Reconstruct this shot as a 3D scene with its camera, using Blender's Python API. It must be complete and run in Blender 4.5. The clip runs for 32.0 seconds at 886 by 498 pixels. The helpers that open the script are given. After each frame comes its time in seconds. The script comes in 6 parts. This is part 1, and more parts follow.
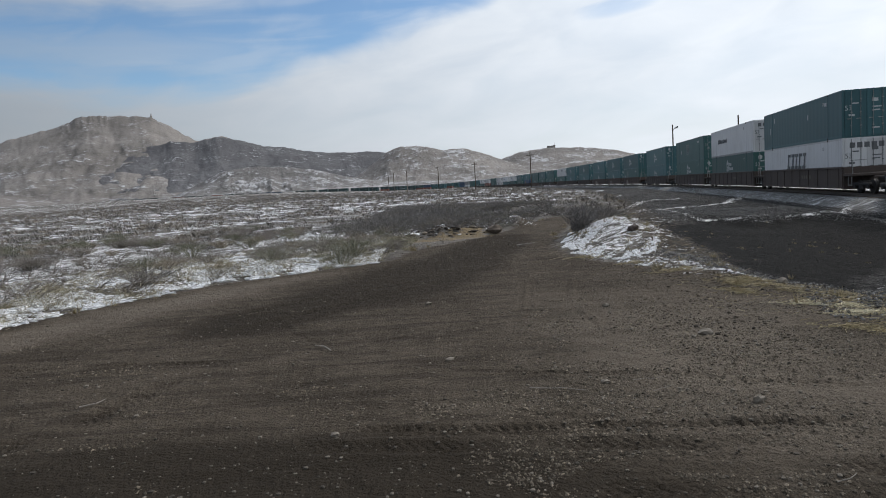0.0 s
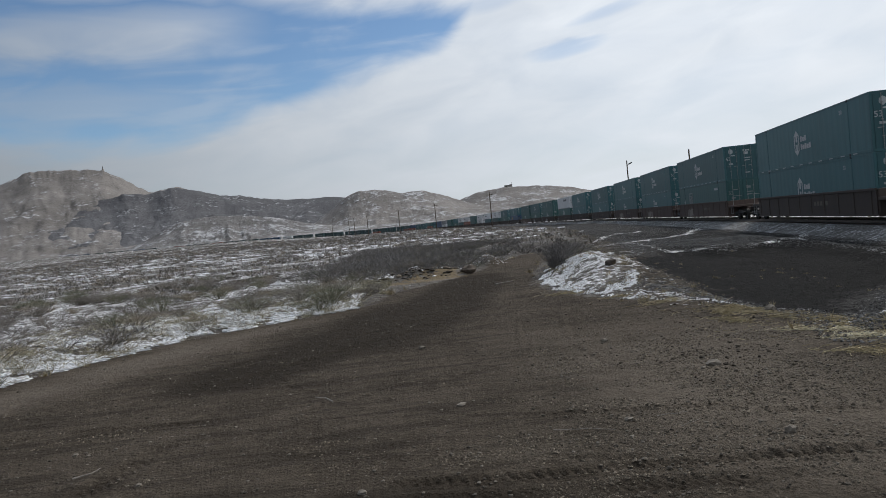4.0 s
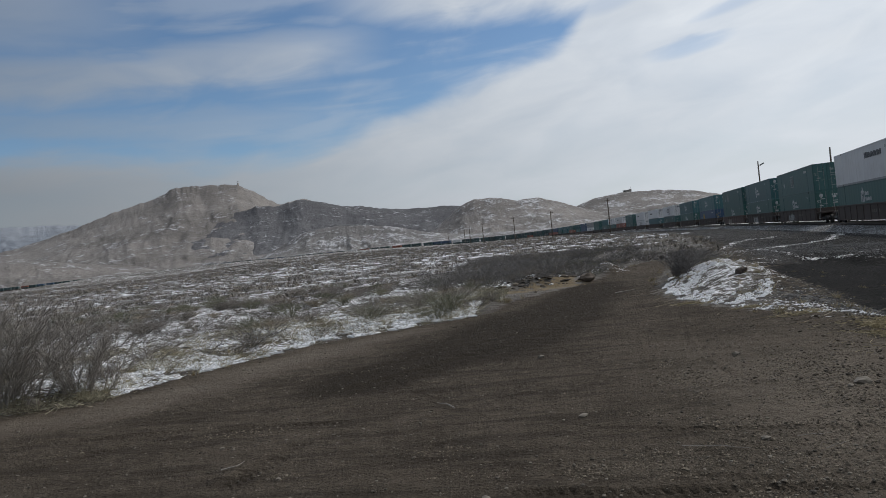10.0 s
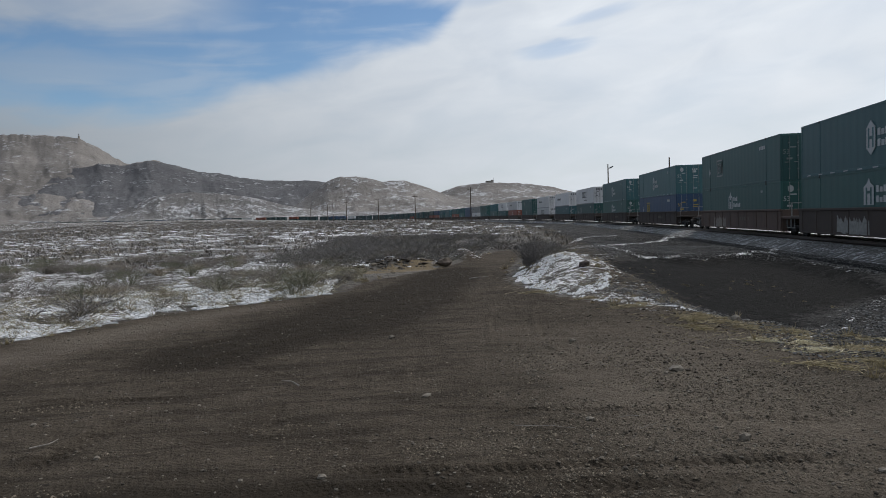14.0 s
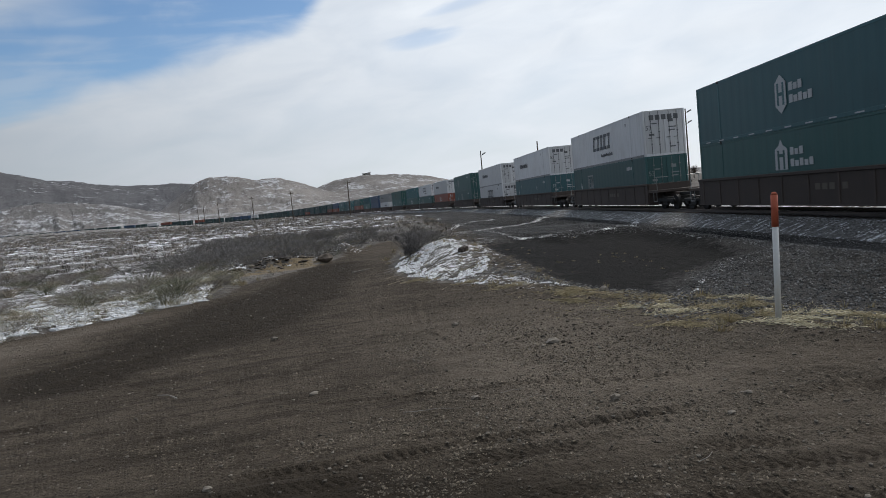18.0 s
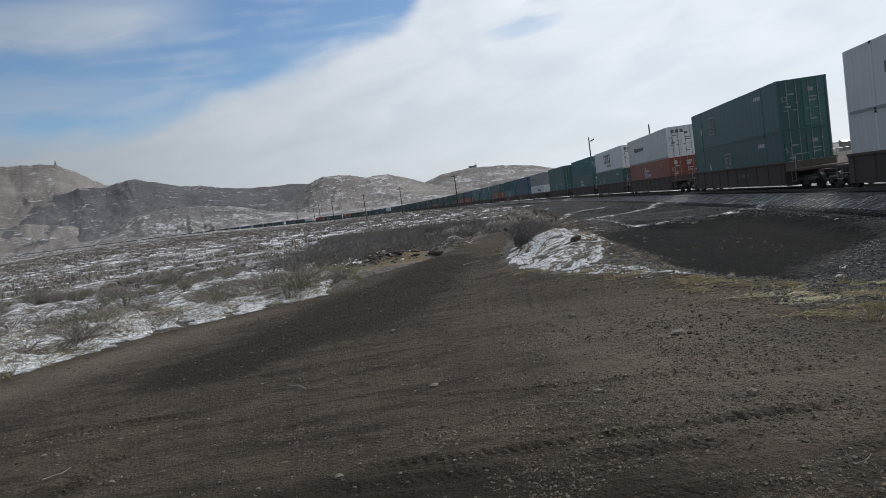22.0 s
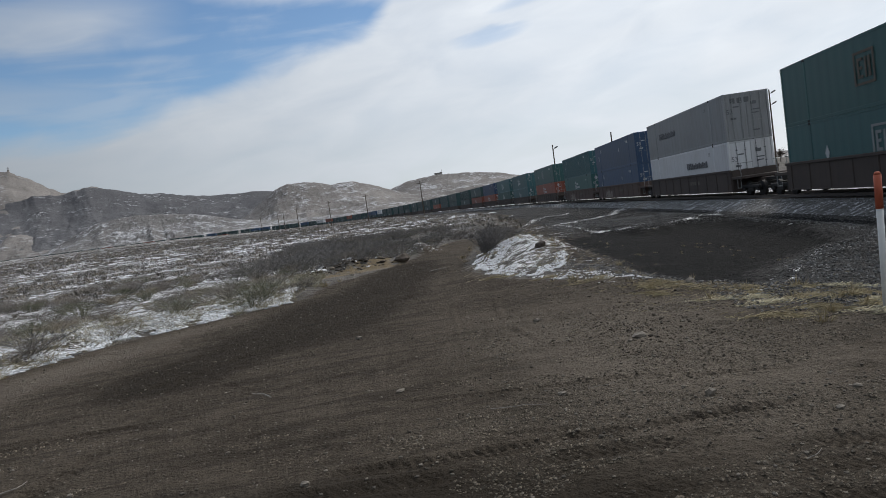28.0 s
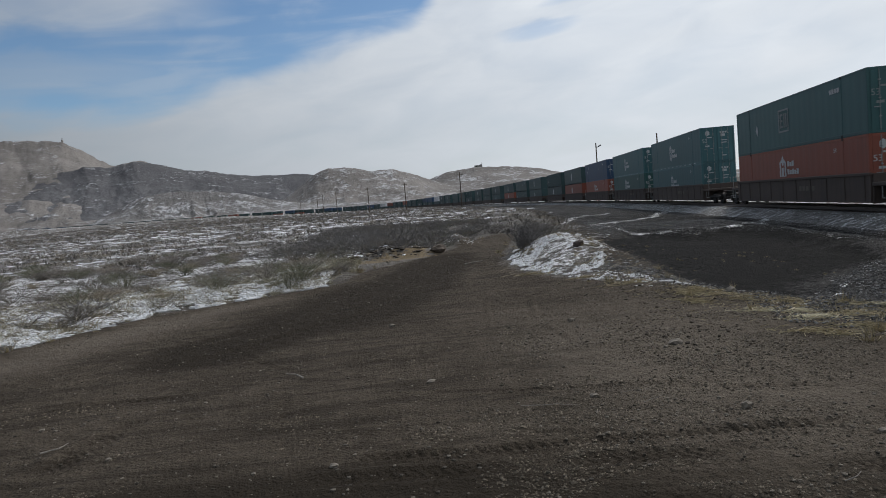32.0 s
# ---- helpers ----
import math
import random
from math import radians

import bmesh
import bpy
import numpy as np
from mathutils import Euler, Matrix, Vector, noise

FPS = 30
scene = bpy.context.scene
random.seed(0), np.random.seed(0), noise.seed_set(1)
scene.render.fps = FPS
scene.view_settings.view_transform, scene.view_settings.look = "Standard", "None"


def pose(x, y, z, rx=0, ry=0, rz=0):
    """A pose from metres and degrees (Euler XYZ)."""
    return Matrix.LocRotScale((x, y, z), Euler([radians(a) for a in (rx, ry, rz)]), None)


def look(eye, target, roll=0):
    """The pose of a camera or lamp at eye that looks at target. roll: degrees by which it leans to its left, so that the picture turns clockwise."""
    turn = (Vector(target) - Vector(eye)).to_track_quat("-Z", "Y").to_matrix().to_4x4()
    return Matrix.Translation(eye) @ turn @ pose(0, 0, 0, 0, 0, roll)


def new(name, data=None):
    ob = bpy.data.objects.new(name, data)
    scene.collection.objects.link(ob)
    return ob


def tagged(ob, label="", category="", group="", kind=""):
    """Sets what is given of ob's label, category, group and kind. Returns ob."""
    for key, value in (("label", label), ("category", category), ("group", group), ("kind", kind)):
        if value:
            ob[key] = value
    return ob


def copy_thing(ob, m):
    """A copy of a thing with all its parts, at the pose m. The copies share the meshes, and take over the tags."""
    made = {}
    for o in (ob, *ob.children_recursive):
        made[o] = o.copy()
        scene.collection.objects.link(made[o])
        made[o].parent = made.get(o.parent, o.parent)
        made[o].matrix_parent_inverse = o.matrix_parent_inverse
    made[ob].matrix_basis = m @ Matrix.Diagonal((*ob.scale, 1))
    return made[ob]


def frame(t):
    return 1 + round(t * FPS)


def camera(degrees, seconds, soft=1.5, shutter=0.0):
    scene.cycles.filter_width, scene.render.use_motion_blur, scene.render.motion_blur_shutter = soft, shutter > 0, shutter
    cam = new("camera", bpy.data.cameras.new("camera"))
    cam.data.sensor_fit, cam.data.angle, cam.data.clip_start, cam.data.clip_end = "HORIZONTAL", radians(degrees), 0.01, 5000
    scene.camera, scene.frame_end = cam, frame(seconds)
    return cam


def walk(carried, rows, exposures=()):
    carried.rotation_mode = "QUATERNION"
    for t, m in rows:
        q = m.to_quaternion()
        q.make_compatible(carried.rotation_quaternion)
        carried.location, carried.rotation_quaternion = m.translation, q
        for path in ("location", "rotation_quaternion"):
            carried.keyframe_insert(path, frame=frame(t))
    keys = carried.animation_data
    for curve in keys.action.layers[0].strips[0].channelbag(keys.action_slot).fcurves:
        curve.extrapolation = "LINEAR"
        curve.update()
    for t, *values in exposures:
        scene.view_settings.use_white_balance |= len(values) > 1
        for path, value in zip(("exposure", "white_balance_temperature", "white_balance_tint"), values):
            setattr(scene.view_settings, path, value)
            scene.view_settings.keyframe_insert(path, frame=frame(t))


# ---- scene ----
cam = camera(68.4, 32.0, soft=0.85, shutter=0.12)

# Seconds, eye, and the three turns of a hand-held camera that stays on one spot.
PATH = [
    (0, 0.482, -0.085, 1.784, 84.66, 3.56, 0.81),
    (0.5, 0.296, 0.028, 1.740, 88.58, 0.54, -0.81),
    (1, 0.161, -0.005, 1.791, 86.21, 2.76, -13.70),
    (1.5, 0.110, 0.003, 1.793, 85.28, 2.89, -16.01),
    (2, 0.094, 0.051, 1.817, 86.03, 3.64, -11.94),
    (2.5, 0.036, -0.016, 1.832, 87.98, 4.93, -6.33),
    (4.5, 0.042, 0.074, 1.802, 87.91, 5.77, -2.65),
    (5, 0.057, 0.071, 1.798, 86.91, 5.85, -5.43),
    (5.5, 0.077, 0.049, 1.803, 84.94, 2.85, -12.66),
    (6, 0.076, 0.027, 1.794, 84.58, 3.23, -16.62),
    (6.5, 0.057, 0.036, 1.792, 85.08, 3.67, -11.89),
    (7, 0.018, 0.001, 1.835, 86.60, 4.19, -5.68),
    (7.5, -0.036, -0.002, 1.820, 86.62, 3.86, 4.88),
    (8, 0.017, 0.045, 1.780, 85.92, 3.45, 8.60),
    (8.5, -0.027, 0.010, 1.813, 86.47, 7.42, 10.11),
    (9, -0.021, -0.010, 1.820, 89.28, 8.06, 13.95),
    (9.5, 0.002, 0.008, 1.836, 92.28, 6.26, 9.42),
    (10, -0.006, -0.018, 1.834, 89.77, 6.26, 7.44),
    (10.5, -0.010, -0.014, 1.808, 89.88, 6.24, 0.84),
    (11, -0.001, 0.043, 1.801, 88.05, 2.54, -4.36),
    (11.5, 0.054, 0.040, 1.817, 87.30, 2.49, -10.98),
    (12, 0.032, 0.031, 1.814, 83.36, 3.20, -13.52),
    (12.5, 0.012, -0.039, 1.830, 87.59, 2.20, -8.12),
    (13, 0.034, 0.002, 1.810, 86.75, 3.80, -7.33),
    (13.5, 0.024, 0.005, 1.821, 86.16, 4.82, -6.29),
    (14, 0.059, 0.027, 1.811, 87.20, 2.04, -4.55),
    (14.5, 0.002, -0.007, 1.803, 86.86, 6.58, -5.23),
    (16.5, 0.046, 0.007, 1.803, 84.06, 6.31, -11.57),
    (17, 0.069, 0.023, 1.805, 84.61, 6.10, -10.54),
    (17.5, 0.118, 0.018, 1.818, 87.63, 4.27, -9.93),
    (18, 0.104, -0.018, 1.801, 85.76, 5.68, -15.13),
    (18.5, 0.041, -0.025, 1.794, 86.06, 3.91, -15.84),
    (19, 0.106, 0.021, 1.821, 88.55, 3.92, -11.17),
    (19.5, 0.035, -0.001, 1.821, 88.08, 4.94, -10.41),
    (20, -0.041, 0.006, 1.825, 86.27, 10.06, 2.93),
    (20.5, 0.050, 0.026, 1.813, 86.75, 8.09, 5.26),
    (21, 0.057, 0.048, 1.805, 86.25, 8.23, -2.90),
    (21.5, 0.023, 0.002, 1.817, 85.62, 9.03, -7.83),
    (22, 0.038, 0.039, 1.807, 86.14, 7.86, -5.71),
    (22.5, 0.065, 0.045, 1.817, 87.35, 6.39, -7.71),
    (23, 0.047, 0.006, 1.810, 88.27, 7.47, -9.68),
    (23.5, 0.011, -0.008, 1.819, 88.14, 6.23, -9.99),
    (24, 0.073, -0.016, 1.825, 88.86, 4.13, -9.49),
    (24.5, 0.057, -0.026, 1.817, 88.01, 3.99, -12.63),
    (25, -0.012, -0.049, 1.813, 86.53, 5.41, -7.56),
    (25.5, 0.039, 0.014, 1.805, 86.16, 5.74, -2.90),
    (27.5, 0.096, 0.007, 1.823, 85.96, 4.71, -7.25),
    (28, 0.040, -0.002, 1.798, 86.33, 8.04, -8.73),
    (28.5, 0.030, -0.006, 1.832, 85.11, 8.63, -5.61),
    (29, 0.064, 0.006, 1.832, 89.09, 1.56, -3.15),
    (29.5, 0.056, -0.012, 1.830, 85.82, 4.30, -0.98),
    (30, -0.023, -0.049, 1.795, 88.72, 4.49, -5.18),
    (30.5, 0.023, 0.027, 1.799, 87.26, 2.96, -1.74),
    (31, 0.082, 0.069, 1.789, 87.97, 1.48, -2.79),
    (31.5, 0.029, -0.010, 1.816, 86.81, 5.54, -7.03),
    (32, 0.004, -0.004, 1.812, 85.98, 4.83, -5.39),
]
walk(cam, [(t, pose(x, y, z, rx, ry, rz)) for t, x, y, z, rx, ry, rz in PATH], exposures=[(0, 0.07), (2, -0.06), (5, -0.14), (6, 0.06), (7, 0.03), (8, -0.18), (9, 0.02), (10, -0.28), (11, -0.34), (12, -0.17), (14, -0.2), (17, 0.03), (18, -0.07), (19, -0.14), (20, -0.34), (21, -0.05), (22, -0.08), (23, -0.15), (24, -0.3), (25, -0.4), (28, -0.12), (30, -0.22), (31, -0.28), (32, -0.25)])

# ---- light ----
SUN_AZ, SUN_EL = 52.0, 40.0      # degrees right of the way ahead, and up
world = bpy.data.worlds.new("sky")
scene.world = world
world.use_nodes = True


def node(tree, kind, **inputs):
    n = tree.nodes.new(kind)
    for key, value in inputs.items():
        n.inputs[key.replace("_", " ")].default_value = value
    return n


def build_sky():
    tree = world.node_tree
    tree.nodes.clear()
    link = tree.links.new
    out = tree.nodes.new("ShaderNodeOutputWorld")
    sky = tree.nodes.new("ShaderNodeTexSky")
    sky.sky_type, sky.sun_disc = "NISHITA", False
    sky.sun_elevation, sky.sun_rotation = radians(SUN_EL), radians(SUN_AZ)
    sky.air_density, sky.dust_density, sky.ozone_density = 1.0, 0.25, 2.6
    clear = node(tree, "ShaderNodeBackground", Strength=0.105)
    deep = node(tree, "ShaderNodeHueSaturation", Saturation=1.12)
    link(sky.outputs[0], deep.inputs["Color"])
    link(deep.outputs[0], clear.inputs[0])
    coord = tree.nodes.new("ShaderNodeTexCoord")
    sep = tree.nodes.new("ShaderNodeSeparateXYZ")
    link(coord.outputs["Generated"], sep.inputs[0])

    def math(op, a, b, clamp=False):
        n = tree.nodes.new("ShaderNodeMath")
        n.operation, n.use_clamp = op, clamp
        for k, v in enumerate((a, b)):
            if isinstance(v, (int, float)):
                n.inputs[k].default_value = v
            else:
                link(v, n.inputs[k])
        return n.outputs[0]

    def soft(value, lo, hi):
        n = tree.nodes.new("ShaderNodeMapRange")
        n.interpolation_type = "SMOOTHSTEP"
        n.inputs["From Min"].default_value, n.inputs["From Max"].default_value = lo, hi
        link(value, n.inputs["Value"])
        return n.outputs[0]

    # Bearing from straight ahead and height above the horizon, in degrees.
    az = math("MULTIPLY", math("ARCTAN2", sep.outputs[0], sep.outputs[1]), 57.2958)
    el = math("MULTIPLY", math("ARCSINE", sep.outputs[2], 0.0), 57.2958)

    def field(across, up, turn, scale, detail, rough, distort, seed):
        """Noise drawn out along the streaks of a cloud sheet."""
        both = tree.nodes.new("ShaderNodeCombineXYZ")
        link(math("MULTIPLY", az, across), both.inputs[0])
        link(math("ADD", math("MULTIPLY", el, up), math("MULTIPLY", az, turn)), both.inputs[1])
        both.inputs[2].default_value = seed
        n = node(tree, "ShaderNodeTexNoise", Scale=scale, Detail=detail, Roughness=rough, Distortion=distort)
        link(both.outputs[0], n.inputs["Vector"])
        return math("SUBTRACT", n.outputs[0], 0.5)

    big = field(0.045, 0.16, -0.008, 1.0, 3.0, 0.5, 0.5, 2.3)
    fine = field(0.13, 0.36, -0.028, 1.0, 5.0, 0.50, 0.5, 5.1)
    wisp = field(0.075, 0.70, -0.045, 1.0, 4.0, 0.48, 0.6, 8.4)
    warp = math("ADD", math("MULTIPLY", big, 3.6), math("ADD", math("MULTIPLY", fine, 3.8), math("MULTIPLY", wisp, 1.6)))

    # The bank: its edge climbs from the lower left to the upper right, and it closes the sky beyond.
    edge = math("ADD", 9.3, math("ADD", math("MULTIPLY", soft(az, -22.0, 6.0), 6.0), math("MULTIPLY", soft(az, 3.0, 14.0), 12.0)))
    bank = math("SUBTRACT", math("ADD", edge, math("MULTIPLY", warp, 0.8)), el)
    bank = math("MULTIPLY", soft(bank, -1.3, 1.5), math("ADD", 0.93, math("MULTIPLY", fine, 0.35)))

    def streak(base, slope, half, reach, strength):
        """A band of thin cloud at a height that changes with the bearing."""
        middle = math("ADD", base, math("MULTIPLY", az, slope))
        off = math("ADD", math("SUBTRACT", el, middle), math("MULTIPLY", warp, 0.75))
        body = soft(math("MULTIPLY", math("ABSOLUTE", off, 0.0), -1.0), -half * 1.7, -half * 0.25)
        body = math("MULTIPLY", body, math("MULTIPLY", soft(az, *reach), strength))
        return math("MULTIPLY", body, math("ADD", 1.0, math("MULTIPLY", fine, 1.1)))

    upper = streak(20.3, -0.11, 2.0, (-21.0, -4.0), 0.82)
    middle = streak(18.7, 0.085, 1.7, (-8.0, -19.0), 0.62)
    lower = streak(12.2, 0.0, 1.0, (-10.0, -24.0), 0.34)
    wedge = math("MULTIPLY", math("MULTIPLY", soft(az, -25.0, -41.0), soft(math("ADD", el, warp), 15.0, 21.0)), 0.55)
    veil = math("ADD", 0.04, math("MULTIPLY", soft(math("ADD", math("ADD", fine, wisp), big), -0.12, 0.40), 0.32))
    cover = math("MAXIMUM", math("MAXIMUM", bank, math("MAXIMUM", upper, middle)), math("MAXIMUM", math("MAXIMUM", lower, wedge), veil))
    # unseen sky overhead and behind is closed with added cloud, for neutral fill
    closed = math("MAXIMUM", soft(sep.outputs[2], 0.52, 0.72), soft(math("MULTIPLY", sep.outputs[1], -1.0), -0.35, 0.1))
    cover = math("MAXIMUM", cover, math("MULTIPLY", closed, math("ADD", 0.87, math("MULTIPLY", fine, 0.3))))
    # two small gaps in the bank
    for ga, ge, wide, high, deep in ((14.8, 13.8, 2.7, 0.6, 0.45), (18.0, 16.2, 2.8, 0.5, 0.30), (8.5, 18.3, 3.4, 0.8, 0.30)):
        gx = math("DIVIDE", math("SUBTRACT", az, ga), wide)
        gy = math("DIVIDE", math("SUBTRACT", math("ADD", el, math("MULTIPLY", warp, 0.35)), math("ADD", ge, math("MULTIPLY", math("SUBTRACT", az, ga), 0.10))), high)
        gap = math("ADD", math("ADD", math("MULTIPLY", gx, gx), math("MULTIPLY", gy, gy)), math("MULTIPLY", fine, 1.6))
        cover = math("MULTIPLY", cover, math("SUBTRACT", 1.0, math("MULTIPLY", soft(gap, 2.2, -0.2), deep)))
    ramp = node(tree, "ShaderNodeMath")
    ramp.operation, ramp.use_clamp = "MULTIPLY", True
    ramp.inputs[1].default_value = 1.0
    link(cover, ramp.inputs[0])
    # Clouds glow more towards the sun.
    sun_way = Vector((math_sin(SUN_AZ) * math_cos(SUN_EL), math_cos(SUN_AZ) * math_cos(SUN_EL), math_sin(SUN_EL)))
    dot = tree.nodes.new("ShaderNodeVectorMath")
    dot.operation = "DOT_PRODUCT"
    link(coord.outputs["Generated"], dot.inputs[0])
    dot.inputs[1].default_value = sun_way
    toward = tree.nodes.new("ShaderNodeMapRange")
    toward.interpolation_type = "SMOOTHSTEP"
    toward.inputs["From Min"].default_value, toward.inputs["From Max"].default_value = -0.1, 1.0
    toward.inputs["To Min"].default_value, toward.inputs["To Max"].default_value = 0.325, 1.03
    link(dot.outputs["Value"], toward.inputs["Value"])
    # Unseen cloud behind the camera is brightened to fill the train's near side.
    behind = math("ADD", 1.0, math("MULTIPLY", soft(math("MULTIPLY", sep.outputs[1], -1.0), -0.1, 0.5), 0.40))
    shade = math("ADD", 0.99, math("ADD", math("MULTIPLY", fine, 0.22), math("MULTIPLY", big, 0.20)))
    cloud = tree.nodes.new("ShaderNodeBackground")
    tint = tree.nodes.new("ShaderNodeMix")
    tint.data_type = "RGBA"
    tint.inputs["A"].default_value, tint.inputs["B"].default_value = (0.80, 0.89, 1.0, 1), (0.88, 0.934, 1.0, 1)
    link(toward.outputs[0], tint.inputs["Factor"])
    link(tint.outputs["Result"], cloud.inputs[0])
    link(math("MULTIPLY", toward.outputs[0], math("MULTIPLY", shade, behind)), cloud.inputs[1])
    mix = tree.nodes.new("ShaderNodeMixShader")
    link(ramp.outputs[0], mix.inputs[0])
    link(clear.outputs[0], mix.inputs[1])
    link(cloud.outputs[0], mix.inputs[2])
    link(mix.outputs[0], out.inputs[0])


def math_sin(a):
    return math.sin(radians(a))


def math_cos(a):
    return math.cos(radians(a))


build_sky()
sun = new("sun", bpy.data.lights.new("sun", "SUN"))
sun.data.energy, sun.data.angle, sun.data.color = 2.5, radians(14), (1.0, 0.945, 0.87)
sun.matrix_world = look((0, 0, 60), (-60 * math_sin(SUN_AZ) * math_cos(SUN_EL), -60 * math_cos(SUN_AZ) * math_cos(SUN_EL), 60 - 60 * math_sin(SUN_EL)))


# ---- materials ----
class Mat:
    """A small wrapper round a node material."""

    def __init__(self, name, rough=0.85, metal=0.0, spec=0.3):
        self.m = bpy.data.materials.new(name)
        self.m.use_nodes = True
        self.t = self.m.node_tree
        self.b = self.t.nodes["Principled BSDF"]
        self.b.inputs["Roughness"].default_value = rough
        self.b.inputs["Metallic"].default_value = metal
        self.b.inputs["Specular IOR Level"].default_value = spec
        self.co = self.t.nodes.new("ShaderNodeTexCoord").outputs["Object"]
        self.geo = self.t.nodes.new("ShaderNodeNewGeometry")

    def link(self, a, b):
        self.t.links.new(a, b)

    def noise(self, scale, detail=4.0, rough=0.55, stretch=None, world=False, distort=0.0):
        n = node(self.t, "ShaderNodeTexNoise", Scale=scale, Detail=detail, Roughness=rough, Distortion=distort)
        co = self.geo.outputs["Position"] if world else self.co
        if stretch:
            mp = self.t.nodes.new("ShaderNodeMapping")
            mp.inputs["Scale"].default_value = stretch
            self.link(co, mp.inputs[0])
            co = mp.outputs[0]
        self.link(co, n.inputs["Vector"])
        return n.outputs[0]

    def ramp(self, value, lo, hi, smooth=True):
        n = self.t.nodes.new("ShaderNodeMapRange")
        n.interpolation_type = "SMOOTHSTEP" if smooth else "LINEAR"
        n.inputs["From Min"].default_value, n.inputs["From Max"].default_value = lo, hi
        self.link(value, n.inputs["Value"])
        return n.outputs[0]

    def math(self, op, a, b):
        n = self.t.nodes.new("ShaderNodeMath")
        n.operation = op
        for k, v in enumerate((a, b)):
            if isinstance(v, (int, float)):
                n.inputs[k].default_value = v
            else:
                self.link(v, n.inputs[k])
        return n.outputs[0]

    def mix(self, fac, a, b):
        n = self.t.nodes.new("ShaderNodeMix")
        n.data_type = "RGBA"
        for socket, v in ((n.inputs["Factor"], fac), (n.inputs["A"], a), (n.inputs["B"], b)):
            if isinstance(v, (int, float)):
                socket.default_value = v
            elif isinstance(v, tuple):
                socket.default_value = (*v, 1)
            else:
                self.link(v, socket)
        return n.outputs["Result"]

    def attr(self, name):
        n = self.t.nodes.new("ShaderNodeAttribute")
        n.attribute_name = name
        return n.outputs["Fac"]

    def random(self):
        return self.t.nodes.new("ShaderNodeObjectInfo").outputs["Random"]

    def island(self):
        return self.geo.outputs["Random Per Island"]

    def colour(self, value):
        if isinstance(value, tuple):
            self.b.inputs["Base Color"].default_value = (*value, 1)
        else:
            self.link(value, self.b.inputs["Base Color"])
        return self

    def bump(self, value, distance, strength=1.0):
        n = node(self.t, "ShaderNodeBump", Strength=strength, Distance=distance)
        self.link(value, n.inputs["Height"])
        self.link(n.outputs[0], self.b.inputs["Normal"])
        return self


def paint(name, colour, dirt=(0.035, 0.052, 0.05), rough=0.5, amount=0.4):
    """Painted steel with rain streaks, dust and chips."""
    m = Mat(name, rough, 0.0, 0.35)
    streak = m.ramp(m.noise(1.4, 5, 0.6, (6.0, 6.0, 0.35)), 0.45, 0.8)
    blot = m.ramp(m.noise(0.6, 4), 0.4, 0.75)
    tone = m.mix(m.random(), tuple(c * 0.8 for c in colour), tuple(min(1, c * 1.15) for c in colour))
    one = m.mix(m.math("MULTIPLY", streak, amount), tone, dirt)
    m.colour(m.mix(m.math("MULTIPLY", blot, amount * 0.5), one, dirt))
    return m.bump(m.noise(9, 3), 0.004, 0.5).m


def plain(name, colour, rough=0.7, metal=0.0, grain=12.0, spread=0.25, depth=0.003):
    m = Mat(name, rough, metal)
    g = m.noise(grain, 5, 0.6)
    m.colour(m.mix(g, tuple(c * (1 - spread) for c in colour), tuple(c * (1 + spread) for c in colour)))
    return m.bump(g, depth).m


M = {}
M["green"] = paint("green_paint", (0.050, 0.134, 0.150), amount=0.28)
M["green_deep"] = paint("deep_green_paint", (0.037, 0.108, 0.104), amount=0.28)
M["teal"] = paint("dark_teal_paint", (0.043, 0.116, 0.134), amount=0.28)
M["green_blue"] = paint("dark_blue_green_paint", (0.037, 0.104, 0.106), amount=0.28)
# Darker, duller green for far stacks: shade and haze put into the paint.
M["green_far_dim"] = paint("far_dim_green_paint", (0.030, 0.064, 0.068))
M["white"] = paint("white_paint", (0.62, 0.63, 0.65), (0.28, 0.26, 0.24), 0.45, 0.35)
M["grey"] = paint("grey_paint", (0.26, 0.27, 0.28), (0.12, 0.11, 0.1), 0.5, 0.4)
M["orange"] = paint("orange_paint", (0.25, 0.072, 0.046), (0.09, 0.05, 0.038), 0.5, 0.4)
M["navy"] = paint("navy_paint", (0.034, 0.074, 0.15))
M["rust"] = paint("rusty_brown_paint", (0.078, 0.060, 0.052), (0.046, 0.038, 0.034), 0.75, 0.6)
M["car_red"] = paint("faded_red_paint", (0.108, 0.075, 0.063), (0.056, 0.044, 0.038), 0.75, 0.6)
M["steel_dark"] = plain("dark_steel", (0.03, 0.028, 0.027), 0.7, 0.3, 14)
M["mark_white"] = plain("white_marking", (0.46, 0.48, 0.49), 0.6, 0, 20, 0.2, 0.001)
M["mark_grey"] = plain("dark_grey_marking", (0.12, 0.125, 0.135), 0.6, 0, 20, 0.2, 0.001)
M["mark_yellow"] = plain("yellow_marking", (0.45, 0.33, 0.06), 0.6, 0, 20, 0.2, 0.001)
M["mark_dim"] = plain("dim_pale_marking", (0.24, 0.26, 0.26), 0.6, 0, 20, 0.3, 0.001)
M["mark_faded"] = plain("faded_tan_marking", (0.12, 0.105, 0.085), 0.7, 0, 14, 0.4, 0.001)
M["mark_spray_tan"] = plain("tan_white_spray", (0.23, 0.20, 0.175), 0.7, 0, 6, 0.5, 0.001)
M["mark_spray"] = plain("grey_white_spray", (0.27, 0.27, 0.26), 0.7, 0, 6, 0.6, 0.001)
M["galv"] = plain("galvanised_steel", (0.30, 0.31, 0.31), 0.45, 0.7, 10)
